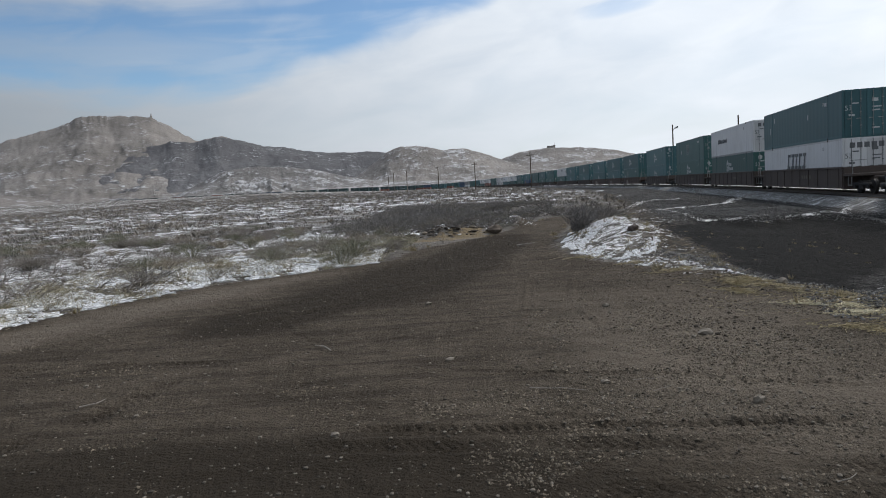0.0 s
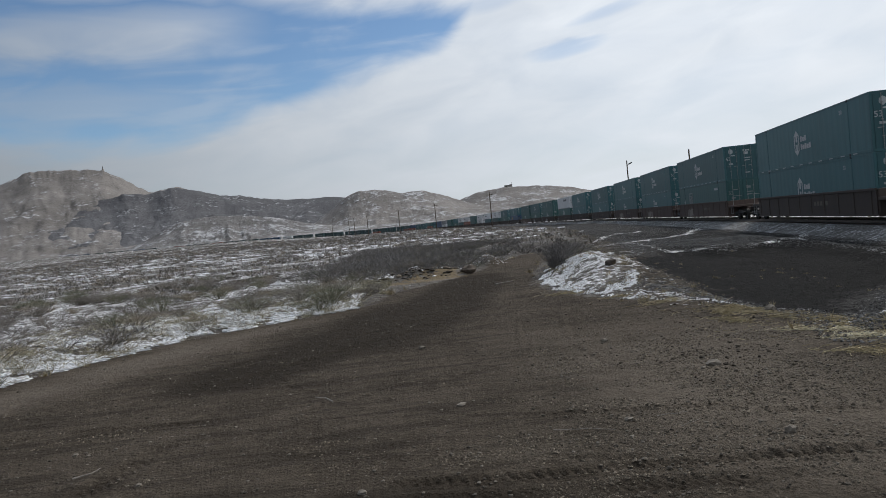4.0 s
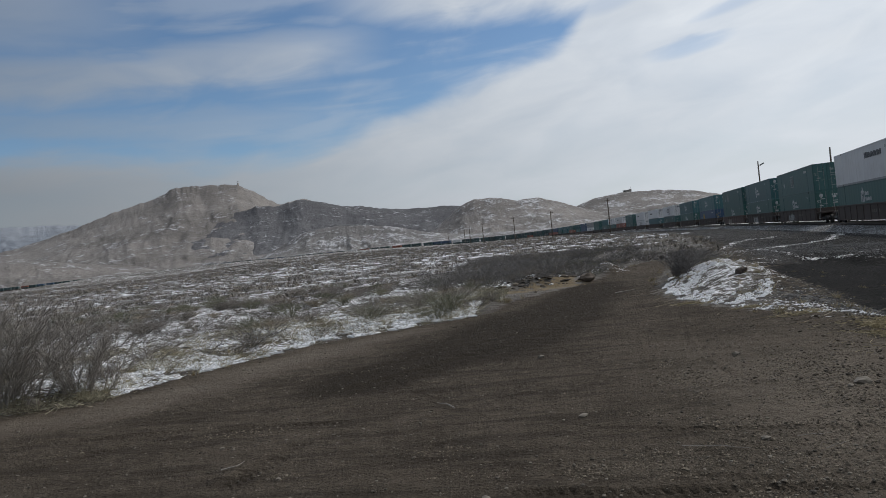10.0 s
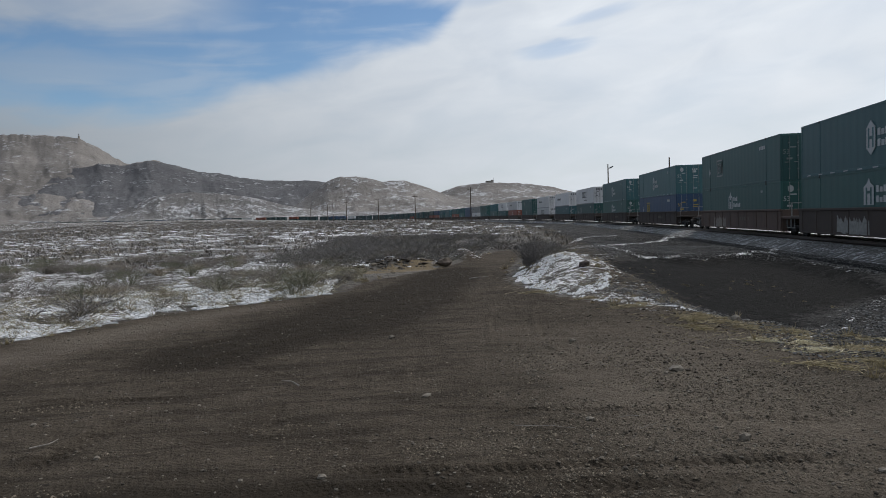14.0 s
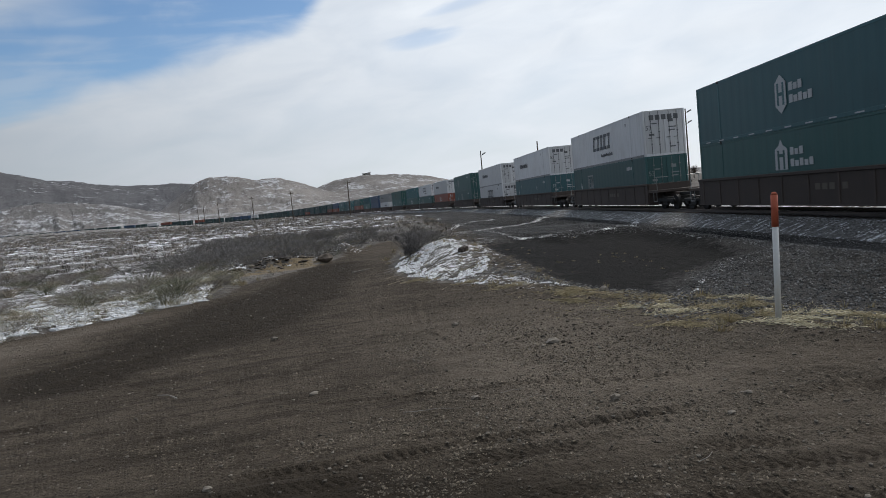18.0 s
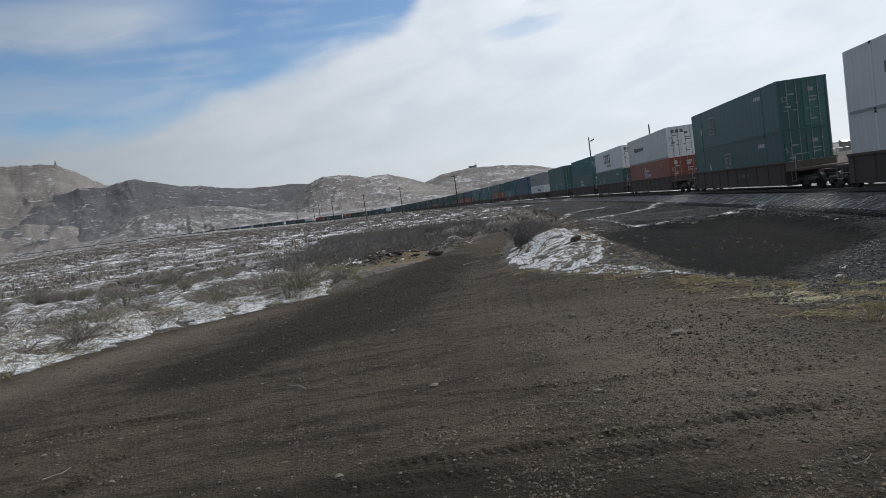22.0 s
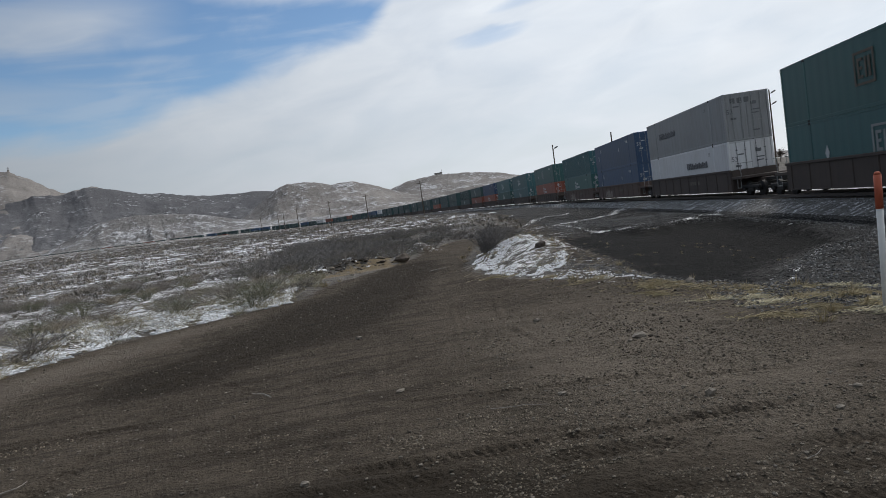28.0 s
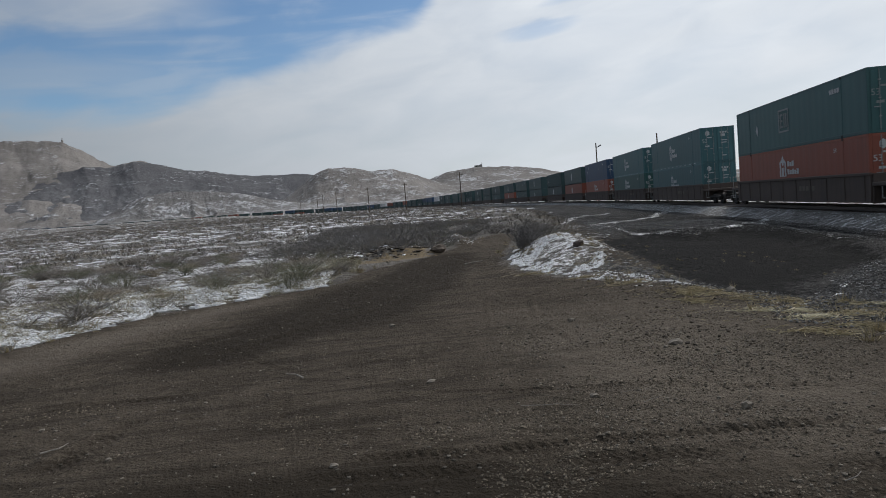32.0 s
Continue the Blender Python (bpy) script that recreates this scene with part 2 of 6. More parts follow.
M["rail"] = plain("worn_rail_steel", (0.16, 0.14, 0.13), 0.4, 0.8, 16)
M["tie"] = plain("weathered_tie_wood", (0.07, 0.058, 0.05), 0.9, 0, 9, 0.4, 0.01)
M["pole"] = plain("weathered_pole_wood", (0.085, 0.066, 0.052), 0.9, 0, 8, 0.35, 0.01)
M["lamp"] = plain("grey_lamp_housing", (0.16, 0.16, 0.16), 0.5, 0.2)
M["post_white"] = plain("chalky_white_plastic", (0.62, 0.63, 0.62), 0.6, 0, 9, 0.12, 0.001)
M["post_red"] = plain("faded_orange_red_plastic", (0.40, 0.10, 0.055), 0.6, 0, 9, 0.2, 0.001)
M["building"] = plain("pale_concrete", (0.30, 0.28, 0.26), 0.9)
M["twig_dark"] = plain("dark_grey_twig", (0.160, 0.152, 0.148), 0.95, 0, 20, 0.35)
M["twig"] = plain("grey_brown_twig", (0.275, 0.252, 0.228), 0.95, 0, 20, 0.35)


def stone_mat(name, dark, light):
    m = Mat(name, 0.9)
    m.colour(m.mix(m.island(), dark, light))
    return m.bump(m.noise(25, 4), 0.01).m


M["ballast"] = stone_mat("grey_ballast_stone", (0.045, 0.045, 0.046), (0.25, 0.246, 0.242))
M["cinder"] = stone_mat("dark_cinder", (0.010, 0.010, 0.010), (0.085, 0.084, 0.083))
M["boulder"] = plain("brown_sandstone", (0.135, 0.110, 0.090), 0.9, 0, 7, 0.35, 0.02)
M["crumb"] = stone_mat("brown_soil_crumb", (0.052, 0.0435, 0.033), (0.235, 0.198, 0.153))
M["clod"] = stone_mat("dark_earth_clod", (0.030, 0.025, 0.020), (0.125, 0.104, 0.082))
M["pebble"] = stone_mat("brown_pebble", (0.045, 0.039, 0.032), (0.20, 0.178, 0.15))


def leaf_mat(name, a, b):
    m = Mat(name, 0.9)
    m.colour(m.mix(m.island(), a, b))
    return m.m


M["straw_pale"] = leaf_mat("bleached_straw", (0.42, 0.37, 0.24), (0.80, 0.74, 0.56))
M["straw"] = leaf_mat("dry_straw", (0.24, 0.195, 0.11), (0.50, 0.43, 0.28))
M["shrub"] = leaf_mat("grey_olive_shrub", (0.108, 0.096, 0.085), (0.24, 0.219, 0.195))
M["verge_straw"] = leaf_mat("olive_straw", (0.20, 0.18, 0.12), (0.52, 0.48, 0.36))
M["straw_dark"] = leaf_mat("dark_dead_stalks", (0.07, 0.060, 0.047), (0.30, 0.26, 0.19))
M["sage"] = leaf_mat("grey_green_sage", (0.105, 0.108, 0.078), (0.24, 0.235, 0.175))
M["shrub_tan"] = leaf_mat("dead_tan_shrub", (0.19, 0.165, 0.125), (0.37, 0.325, 0.255))
M["snow"] = Mat("old_snow", 0.7)
M["snow"].colour(M["snow"].mix(M["snow"].noise(3.0), (0.64, 0.65, 0.67), (0.86, 0.87, 0.89))).bump(M["snow"].noise(14, 5), 0.03)
M["snow"] = M["snow"].m


def ground_material():
    m = Mat("desert_ground", 0.95, 0, 0.06)
    wide, mid, fine, grit = (m.noise(q, d, 0.62) for q, d in ((0.07, 4), (0.55, 6), (4.2, 6), (34.0, 5)))
    soil = m.mix(m.ramp(mid, 0.3, 0.7), (0.05148, 0.042, 0.03234), (0.09108, 0.0755, 0.05933))
    soil = m.mix(m.math("MULTIPLY", m.ramp(fine, 0.45, 0.72), 0.5), soil, (0.1208, 0.101, 0.08085))
    speck = m.noise(60.0, 3, 0.6)
    soil = m.mix(m.math("MULTIPLY", m.ramp(grit, 0.58, 0.68), 0.42), soil, (0.2079, 0.18, 0.1491))
    soil = m.mix(m.math("MULTIPLY", m.ramp(speck, 0.64, 0.70), 0.6), soil, (0.297, 0.265, 0.2258))
    soil = m.mix(m.math("MULTIPLY", m.ramp(grit, 0.45, 0.37), 0.6), soil, (0.01782, 0.0145, 0.01103))
    drag = m.ramp(m.noise(0.9, 5, 0.65, (0.6, 4.2, 1.0), distort=0.8), 0.50, 0.62)
    soil = m.mix(m.math("MULTIPLY", drag, 0.55), soil, (0.03267, 0.027, 0.021))
    soil = m.mix(m.math("MULTIPLY", m.ramp(m.math("ADD", m.attr("dry"), m.math("SUBTRACT", mid, 0.5)), 0.2, 1.15), 0.55), soil, m.mix(grit, (0.104, 0.087, 0.0693), (0.2574, 0.221, 0.1837)))
    # One dark tone serves damp soil and the painted vignette near the camera.
    damp_and_vignette = m.ramp(m.math("ADD", m.attr("damp_and_vignette"), m.math("MULTIPLY", m.math("SUBTRACT", mid, 0.5), 0.8)), 0.25, 0.7)
    soil = m.mix(m.math("MULTIPLY", damp_and_vignette, 0.85), soil, (0.0297, 0.0242, 0.01838))
    soil = m.mix(m.math("MULTIPLY", m.ramp(m.attr("rut"), 0.1, 0.8), 0.45), soil, (0.02128, 0.0172, 0.01323))
    desert = m.mix(m.ramp(wide, 0.35, 0.65), (0.12, 0.111, 0.101), (0.195, 0.181, 0.165))
    desert = m.mix(m.math("MULTIPLY", m.ramp(fine, 0.42, 0.62), 0.75), desert, (0.066, 0.061, 0.055))
    desert = m.mix(m.math("MULTIPLY", m.ramp(mid, 0.47, 0.60), 0.65), desert, (0.058, 0.054, 0.052))
    edge = m.math("MULTIPLY", m.math("SUBTRACT", fine, 0.5), 1.1)
    road = m.ramp(m.math("ADD", m.attr("road"), edge), 0.4, 0.6)
    base = m.mix(road, desert, soil)
    gravel = m.mix(m.ramp(grit, 0.40, 0.62), (0.016, 0.0158, 0.0160), (0.086, 0.0835, 0.082))
    base = m.mix(m.ramp(m.math("ADD", m.attr("gravel"), edge), 0.4, 0.6), base, gravel)
    # Cinder colour, which also carries the painted shade beside the track.
    cinder = m.mix(m.ramp(grit, 0.52, 0.70), (0.0080, 0.0080, 0.0083), (0.048, 0.0472, 0.0465))
    base = m.mix(m.ramp(m.math("ADD", m.attr("pit"), m.math("ADD", m.math("MULTIPLY", edge, 2.0), m.math("MULTIPLY", m.math("SUBTRACT", mid, 0.5), 1.1))), 0.32, 0.78), base, cinder)
    straw = m.mix(fine, (0.13, 0.097, 0.058), (0.30, 0.235, 0.145))
    base = m.mix(m.math("MULTIPLY", m.ramp(m.math("ADD", m.attr("straw"), m.math("MULTIPLY", edge, 1.6)), 0.45, 0.7), 0.75), base, straw)
    lump = m.noise(9.0, 4, 0.62, (0.55, 1.5, 1.0))
    spread = m.math("ADD", m.math("MULTIPLY", m.math("SUBTRACT", mid, 0.5), 0.8), m.math("ADD", m.math("MULTIPLY", m.math("SUBTRACT", m.noise(1.3, 5, 0.7, (0.5, 1.0, 1.0)), 0.5), 1.4), m.math("ADD", m.math("MULTIPLY", m.math("SUBTRACT", fine, 0.5), 1.8), m.math("MULTIPLY", m.math("ADD", m.math("SUBTRACT", lump, 0.5), m.math("MULTIPLY", m.math("SUBTRACT", m.noise(21.0, 3, 0.6, (0.6, 1.4, 1.0)), 0.5), 0.75)), 2.2))))
    snow = m.math("MULTIPLY", m.ramp(m.math("ADD", m.attr("snow"), spread), 0.50, 0.56), m.ramp(m.attr("snow"), 0.015, 0.06))
    base = m.mix(snow, base, m.mix(m.ramp(m.math("ADD", lump, m.math("MULTIPLY", m.math("SUBTRACT", fine, 0.5), 0.5)), 0.36, 0.60), (0.40, 0.395, 0.39), (0.88, 0.89, 0.91)))
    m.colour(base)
    tall = m.math("ADD", m.math("MULTIPLY", grit, 0.45), m.math("ADD", fine, m.math("MULTIPLY", snow, m.math("ADD", 0.4, lump))))
    return m.bump(tall, 0.09, 1.0).m


M["ground"] = ground_material()


def hill_material(name, low, high, snow_amount, scale):
    """Bare rock with scrub in dark dots and snow left in the folds."""
    m = Mat(name, 0.95, 0, 0.15)
    big, mid, fine, dot = m.noise(0.0035 * scale, 5), m.noise(0.013 * scale, 7, 0.7), m.noise(0.06 * scale, 7, 0.72, (1, 1, 0.5)), m.noise(0.24 * scale, 4, 0.65)
    rock = m.mix(m.ramp(big, 0.35, 0.65), low, high)
    rock = m.mix(m.math("MULTIPLY", m.ramp(mid, 0.50, 0.66), 0.50), rock, tuple(c * 0.5 for c in low))
    rock = m.mix(m.math("MULTIPLY", m.ramp(dot, 0.50, 0.60), 0.62), rock, tuple(c * 0.42 for c in low))
    z = m.t.nodes.new("ShaderNodeSeparateXYZ")
    m.link(m.geo.outputs["Normal"], z.inputs[0])
    steep = m.math("MULTIPLY", m.math("SUBTRACT", 0.9, z.outputs[2]), 0.35)
    cover = m.math("ADD", m.math("MULTIPLY", mid, 0.55), m.math("SUBTRACT", m.math("ADD", m.math("MULTIPLY", fine, 0.55), m.math("MULTIPLY", dot, 0.25)), steep))
    m.colour(m.mix(m.math("MULTIPLY", m.ramp(cover, 0.80 - snow_amount, 0.92 - snow_amount), 0.75), rock, (0.66, 0.67, 0.70)))
    return m.bump(m.math("ADD", mid, m.math("ADD", m.math("MULTIPLY", fine, 0.55), m.math("MULTIPLY", dot, 0.16))), 9.0, 1.0).m


M["rock_main"] = hill_material("brown_mountain_rock", (0.165, 0.152, 0.143), (0.258, 0.240, 0.226), 0.07, 1)
M["rock_dark"] = hill_material("dark_ridge_rock", (0.090, 0.090, 0.097), (0.142, 0.141, 0.149), 0.06, 1)
M["rock_pale"] = hill_material("pale_badland_clay", (0.175, 0.168, 0.165), (0.27, 0.26, 0.252), 0.12, 2)
M["rock_tan"] = hill_material("tan_hill_rock", (0.185, 0.172, 0.163), (0.285, 0.266, 0.252), 0.095, 1.3)
# Paler and bluer than the nearer rock: distance haze put into the colour.
M["rock_far"] = hill_material("far_rock_haze_tint", (0.22, 0.245, 0.285), (0.29, 0.315, 0.355), -0.03, 1)


# ---- mesh helpers ----
def finish(ob_name, bm, material, parent=None, label="", smooth=False):
    me = bpy.data.meshes.new(ob_name)
    bm.to_mesh(me)
    bm.free()
    if smooth:
        me.shade_smooth()
    for k in material if isinstance(material, (list, tuple)) else [material]:
        me.materials.append(k)
    ob = new(ob_name, me)
    if parent:
        ob.parent = parent
    if label:
        tagged(ob, label)
    return ob


def part(name, bm, material, parent, label="", smooth=False):
    return finish(name, bm, material, parent, label, smooth)


def share(name, ob, m, parent):
    """Another part on the same mesh."""
    twin = new(name, ob.data)
    twin.parent, twin.matrix_basis = parent, m
    return twin


def box(bm, x0, x1, y0, y1, z0, z1, bevel=0.0):
    r = bmesh.ops.create_cube(bm, size=1, matrix=Matrix.LocRotScale(((x0 + x1) / 2, (y0 + y1) / 2, (z0 + z1) / 2), None, (x1 - x0, y1 - y0, z1 - z0)))
    if bevel:
        bmesh.ops.bevel(bm, geom=list({e for v in r["verts"] for e in v.link_edges}), offset=bevel, segments=1, affect="EDGES")
    return bm


def boxes(*rows, bevel=0.0):
    bm = bmesh.new()
    for r in rows:
        box(bm, *r, bevel=bevel)
    return bm


def tube(bm, a, b, ra, rb=None, n=8):
    a, b = Vector(a), Vector(b)
    m = Matrix.Translation((a + b) / 2) @ (b - a).to_track_quat("Z", "Y").to_matrix().to_4x4()
    bmesh.ops.create_cone(bm, cap_ends=True, segments=n, radius1=ra, radius2=ra if rb is None else rb, depth=(b - a).length, matrix=m)
    return bm


def tubes(*rows, n=8):
    bm = bmesh.new()
    for a, b, *r in rows:
        tube(bm, a, b, *r, n=n)
    return bm


def mesh_of(name, verts, faces, material, parent=None, smooth=False):
    me = bpy.data.meshes.new(name)
    verts, faces = np.asarray(verts, np.float32), np.asarray(faces, np.int32)
    k = faces.shape[1]
    me.vertices.add(len(verts)), me.loops.add(faces.size), me.polygons.add(len(faces))
    me.vertices.foreach_set("co", verts.ravel())
    me.loops.foreach_set("vertex_index", faces.ravel())
    me.polygons.foreach_set("loop_start", np.arange(0, faces.size, k, dtype=np.int32))
    me.polygons.foreach_set("use_smooth", np.full(len(faces), smooth))
    me.update(calc_edges=True)
    me.materials.append(material)
    ob = new(name, me)
    if parent:
        ob.parent = parent
    return ob


def hash2(ix, iy, seed):
    n = (ix.astype(np.int64) * 374761393 + iy.astype(np.int64) * 668265263 + seed * 974634777) & 0xFFFFFFFF
    n = ((n ^ (n >> 13)) * 1274126177) & 0xFFFFFFFF
    return ((n ^ (n >> 16)) & 0xFFFF) / 65535.0


def vnoise(x, y, seed=0):
    ix, iy = np.floor(x), np.floor(y)
    fx, fy = x - ix, y - iy
    fx, fy = fx * fx * (3 - 2 * fx), fy * fy * (3 - 2 * fy)
    a, b = hash2(ix, iy, seed), hash2(ix + 1, iy, seed)
    c, d = hash2(ix, iy + 1, seed), hash2(ix + 1, iy + 1, seed)
    return (a + (b - a) * fx) * (1 - fy) + (c + (d - c) * fx) * fy


def fbm(x, y, seed=0, octaves=4, gain=0.5):
    total, amp, norm = 0.0, 1.0, 0.0
    for k in range(octaves):
        total = total + amp * vnoise(x, y, seed + k)
        norm, amp, x, y = norm + amp, amp * gain, x * 2.03 + 11.3, y * 2.03 + 4.7
    return total / norm


def smooth(x, lo, hi):
    k = np.clip((x - lo) / (hi - lo), 0, 1)
    return k * k * (3 - 2 * k)


# ---- the railway's line ----
SPEED = 19.094          # metres a second
HALF = 1.38            # half a container's width


def railway_line():
    """The middle of the track: distance s along it from abreast of the camera, place, and heading from straight ahead."""
    s = np.arange(-760.0, 2600.0, 1.0)
    bend = np.select([s < 0, s < 178, s < 560, s < 1150], [0.0, 1.135, 0.485, 2.0], 0.0) / 1000
    head = radians(12.714) - np.cumsum(bend)
    x, y = np.cumsum(np.sin(head)), np.cumsum(np.cos(head))
    k = 760
    x, y = x - x[k] + 20.089, y - y[k] + 20.0
    x, y = x + np.cos(head) * (HALF + 0.02), y - np.sin(head) * (HALF + 0.02)
    z = -0.07 + 0.0125 * np.clip(s - 640, 0, 620) * smooth(s, 600, 900)
    return s, x, y, z, head


RS, RX, RY, RZ, RH = railway_line()


def on_line(s, side=0.0, up=0.0):
    """A place beside the track; side is to the right of the way outwards."""
    x, y, z, h = (float(np.interp(s, RS, k)) for k in (RX, RY, RZ, RH))
    return Vector((x + side * math.cos(h), y - side * math.sin(h), z + up))


def off_line(x, y):
    """How far points lie from the track's middle, on the camera's side as positive, and where along it."""
    best, at = np.full(np.shape(x), 1e9), np.zeros(np.shape(x))
    pick = np.r_[np.arange(560, 960, 2), np.arange(960, 3360, 8)]
    for k in pick:
        dx, dy = x - RX[k], y - RY[k]
        d = dx * dx + dy * dy
        closer = d < best
        best, at = np.where(closer, d, best), np.where(closer, k, at)
    k = at.astype(int)
    side = (x - RX[k]) * np.cos(RH[k]) - (y - RY[k]) * np.sin(RH[k])
    return np.where(side < 0, 1, -1) * np.sqrt(best), RS[k], RZ[k]


# ---- the lie of the land ----
ROAD = [(-60, -6), (-30, 2), (-9.6, 8.0), (-7.0, 9.3), (-5.8, 12.0), (-4.8, 13.7), (-3.3, 14.8), (-1.1, 16.5), (-0.7, 19.1), (1.9, 23.3), (3.3, 27), (4.3, 30), (5.6, 32.6),
        (6.6, 32.4), (6.0, 30), (5.0, 26), (3.7, 20.5), (3.0, 17.2), (3.2, 14.8), (4.3, 12.1), (5.0, 9.6), (4.4, 6.9), (6.0, 5.4), (9, 3.5), (12, -4), (14, -40), (-60, -40)]


def inside(poly, x, y):
    """Signed distance to a polygon's edge: positive inside."""
    hit, best = np.zeros(np.shape(x), bool), np.full(np.shape(x), 1e9)
    for (ax, ay), (bx, by) in zip(poly, poly[1:] + poly[:1]):
        cross = ((ay > y) != (by > y)) & (x < (bx - ax) * (y - ay) / (by - ay + 1e-12) + ax)
        hit ^= cross
        t = np.clip(((x - ax) * (bx - ax) + (y - ay) * (by - ay)) / ((bx - ax) ** 2 + (by - ay) ** 2), 0, 1)
        best = np.minimum(best, np.hypot(x - ax - t * (bx - ax), y - ay - t * (by - ay)))
    return np.where(hit, best, -best)


PIT = [(8.3, 25.3), (11.2, 28.8), (12.5, 26.2), (14.8, 27.3), (15.4, 24.5), (14.5, 20.0), (13.3, 15.6), (11.0, 14.7), (8.9, 12.8), (6.7, 10.3), (6.1, 11.2), (6.3, 13.6), (6.9, 17.0)]
# Tyre ruts: from, to, half width, depth.
RUTS = [((-0.5, 4.66), (1.5, 4.55), 0.062, 0.050), ((1.1, 4.57), (3.4, 4.34), 0.062, 0.046), ((-0.9, 4.36), (1.0, 4.24), 0.10, 0.026), ((0.9, 4.26), (2.5, 4.06), 0.11, 0.031), ((0.6, 5.02), (1.9, 4.55), 0.05, 0.021),
        ((1.9, 4.14), (2.8, 4.04), 0.09, 0.030), ((2.9, 3.95), (4.1, 3.52), 0.09, 0.022), ((0.9, 3.58), (2.2, 3.40), 0.11, 0.024), ((2.2, 3.40), (4.2, 3.02), 0.11, 0.022), ((1.9, 3.14), (3.6, 2.55), 0.12, 0.020), ((3.4, 3.55), (5.6, 2.75), 0.11, 0.020),
        ((-0.6, 3.1), (1.8, 2.85), 0.13, 0.020), ((3.7, 4.35), (5.4, 3.75), 0.11, 0.031), ((2.3, 3.78), (3.6, 3.46), 0.10, 0.031),
        ((0.2, 6.2), (3.2, 5.5), 0.045, 0.019), ((1.8, 5.86), (4.0, 5.0), 0.045, 0.021), ((-6.2, 7.08), (-3.9, 7.15), 0.09, 0.026), ((-4.1, 7.16), (-1.9, 6.98), 0.08, 0.022), ((-5.4, 5.9), (-4.4, 7.05), 0.10, 0.021),
        ((-3.5, 4.3), (-2.7, 5.1), 0.16, 0.035), ((-2.8, 4.95), (-2.4, 6.6), 0.15, 0.031), ((-2.1, 8.8), (-0.85, 7.2), 0.05, 0.009), ((-0.9, 4.7), (-1.28, 7.5), 0.08, 0.009), ((-1.3, 7.7), (-2.5, 9.75), 0.06, 0.009),
        ((2.62, 12.0), (2.1, 9.0), 0.06, -0.021), ((2.1, 9.2), (2.36, 7.1), 0.06, -0.021), ((2.3, 7.4), (3.7, 5.1), 0.05, -0.018), ((1.9, 12.4), (1.3, 8.7), 0.05, -0.016), ((-2.9, 8.5), (0.8, 12.8), 0.13, 0.018), ((-6.0, 7.4), (2.0, 14.6), 0.16, 0.016)]


def lie(x, y):
    """Height of the ground and what covers it."""
    x, y = np.asarray(x, float), np.asarray(y, float)
    r, az = np.hypot(x, y), np.degrees(np.arctan2(x, y))
    off, s, rz = off_line(x, y)
    road = inside(ROAD, x, y)
    pit = inside(PIT, x, y)
    wild = smooth(-road, 0.0, 2.5)
    slope = 0.003 + 0.0088 * smooth(-az, 2, 18) * (1 - 0.78 * smooth(-az, 21, 34))
    rise = slope * np.maximum(r - 70, 0) * smooth(r, 60, 260)
    rise = np.where(np.abs(az) > 60, rise * 0.6, rise)
    z = rise + wild * (0.30 * (fbm(x / 7, y / 7, 3) - 0.5) * smooth(r, 8, 40) + 1.2 * (fbm(x / 60, y / 60, 9) - 0.5) * smooth(r, 60, 200))
    z = z + 0.04 * (fbm(x / 1.6, y / 1.6, 21, 3) - 0.5)
    # fine clods and grit close by
    close = 1 - smooth(r, 9, 24)
    z = z + close * (0.020 * (fbm(x * 4.0, y * 5.5, 22, 3) - 0.5) + 0.014 * (fbm(x * 15, y * 17, 25, 2) - 0.5)) * (0.5 + fbm(x / 1.1, y / 0.8, 27)) * (0.45 + 1.15 * smooth(x - 0.35 * y, -1.6, 0.6))
    # a low verge where the scrub begins, a tan bank beside the road's bend, a mound across from it
    z = z + 0.16 * smooth(-road, 0.1, 1.4) * (1 - smooth(-road, 3, 9)) * (x < 2.5) * (1 - smooth(y, 19, 23))
    z = z + 0.30 * np.exp(-((x - 0.3) / 1.5) ** 4 - (np.maximum(23.9 - y, 0) / 0.55) ** 2 - (np.maximum(y - 23.9, 0) / 2.5) ** 2) * (0.35 + 1.3 * fbm(x * 1.8, y * 1.6, 28))
    z = z + 0.60 * np.exp(-(((x - 5.25) / 1.2) ** 2 + ((y - 18.7) / 2.9) ** 2)) * (0.8 + 0.4 * fbm(x * 1.3, y * 1.3, 29))
    z = z + 0.42 * np.exp(-(((x - 3.05) / 0.62) ** 2 + ((y - 27.6) / 0.9) ** 2)) * (0.7 + 0.6 * fbm(x * 2.4, y * 2.4, 31))
    # rough bank of dark soil near the post
    z = z + 0.16 * np.exp(-(((x - 6.9) / 0.9) ** 2 + ((y - 4.8) / 0.5) ** 2))
    # pit before the track, and the bank on which the track lies
    sink = smooth(pit, -1.6, 0.8)
    ditch = smooth(off, 5.6, 7.6) * (1 - smooth(off, 9.0, 14.0)) * (1 - smooth(s, 30, 90))
    z = z - 0.30 * ditch * (1 - smooth(road, -1.5, 0.2)) - 0.34 * sink
    z = z + 0.20 * (fbm(x * 1.5, y * 1.5, 33, 3) - 0.42) * np.exp(-((pit + 0.5) / 0.9) ** 2) * (r < 40)
    # a long swell of the land hides the far line
    swell = smooth(s, 880, 1000) * (1 - smooth(s, 1420, 1540)) * smooth(off, 8, 30) * (1 - smooth(off, 90, 260))
    z = z + np.maximum(rz + 5.3 - z, 0) * swell
    near = 1 - smooth(np.abs(off), 4.8, 7.6)
    far_near = (1 - smooth(np.abs(off), 5, 30)) * smooth(s, 60, 140)
    k = np.maximum(near, far_near)
    z = z * (1 - k) + (rz - 0.55) * k
    cover = {}
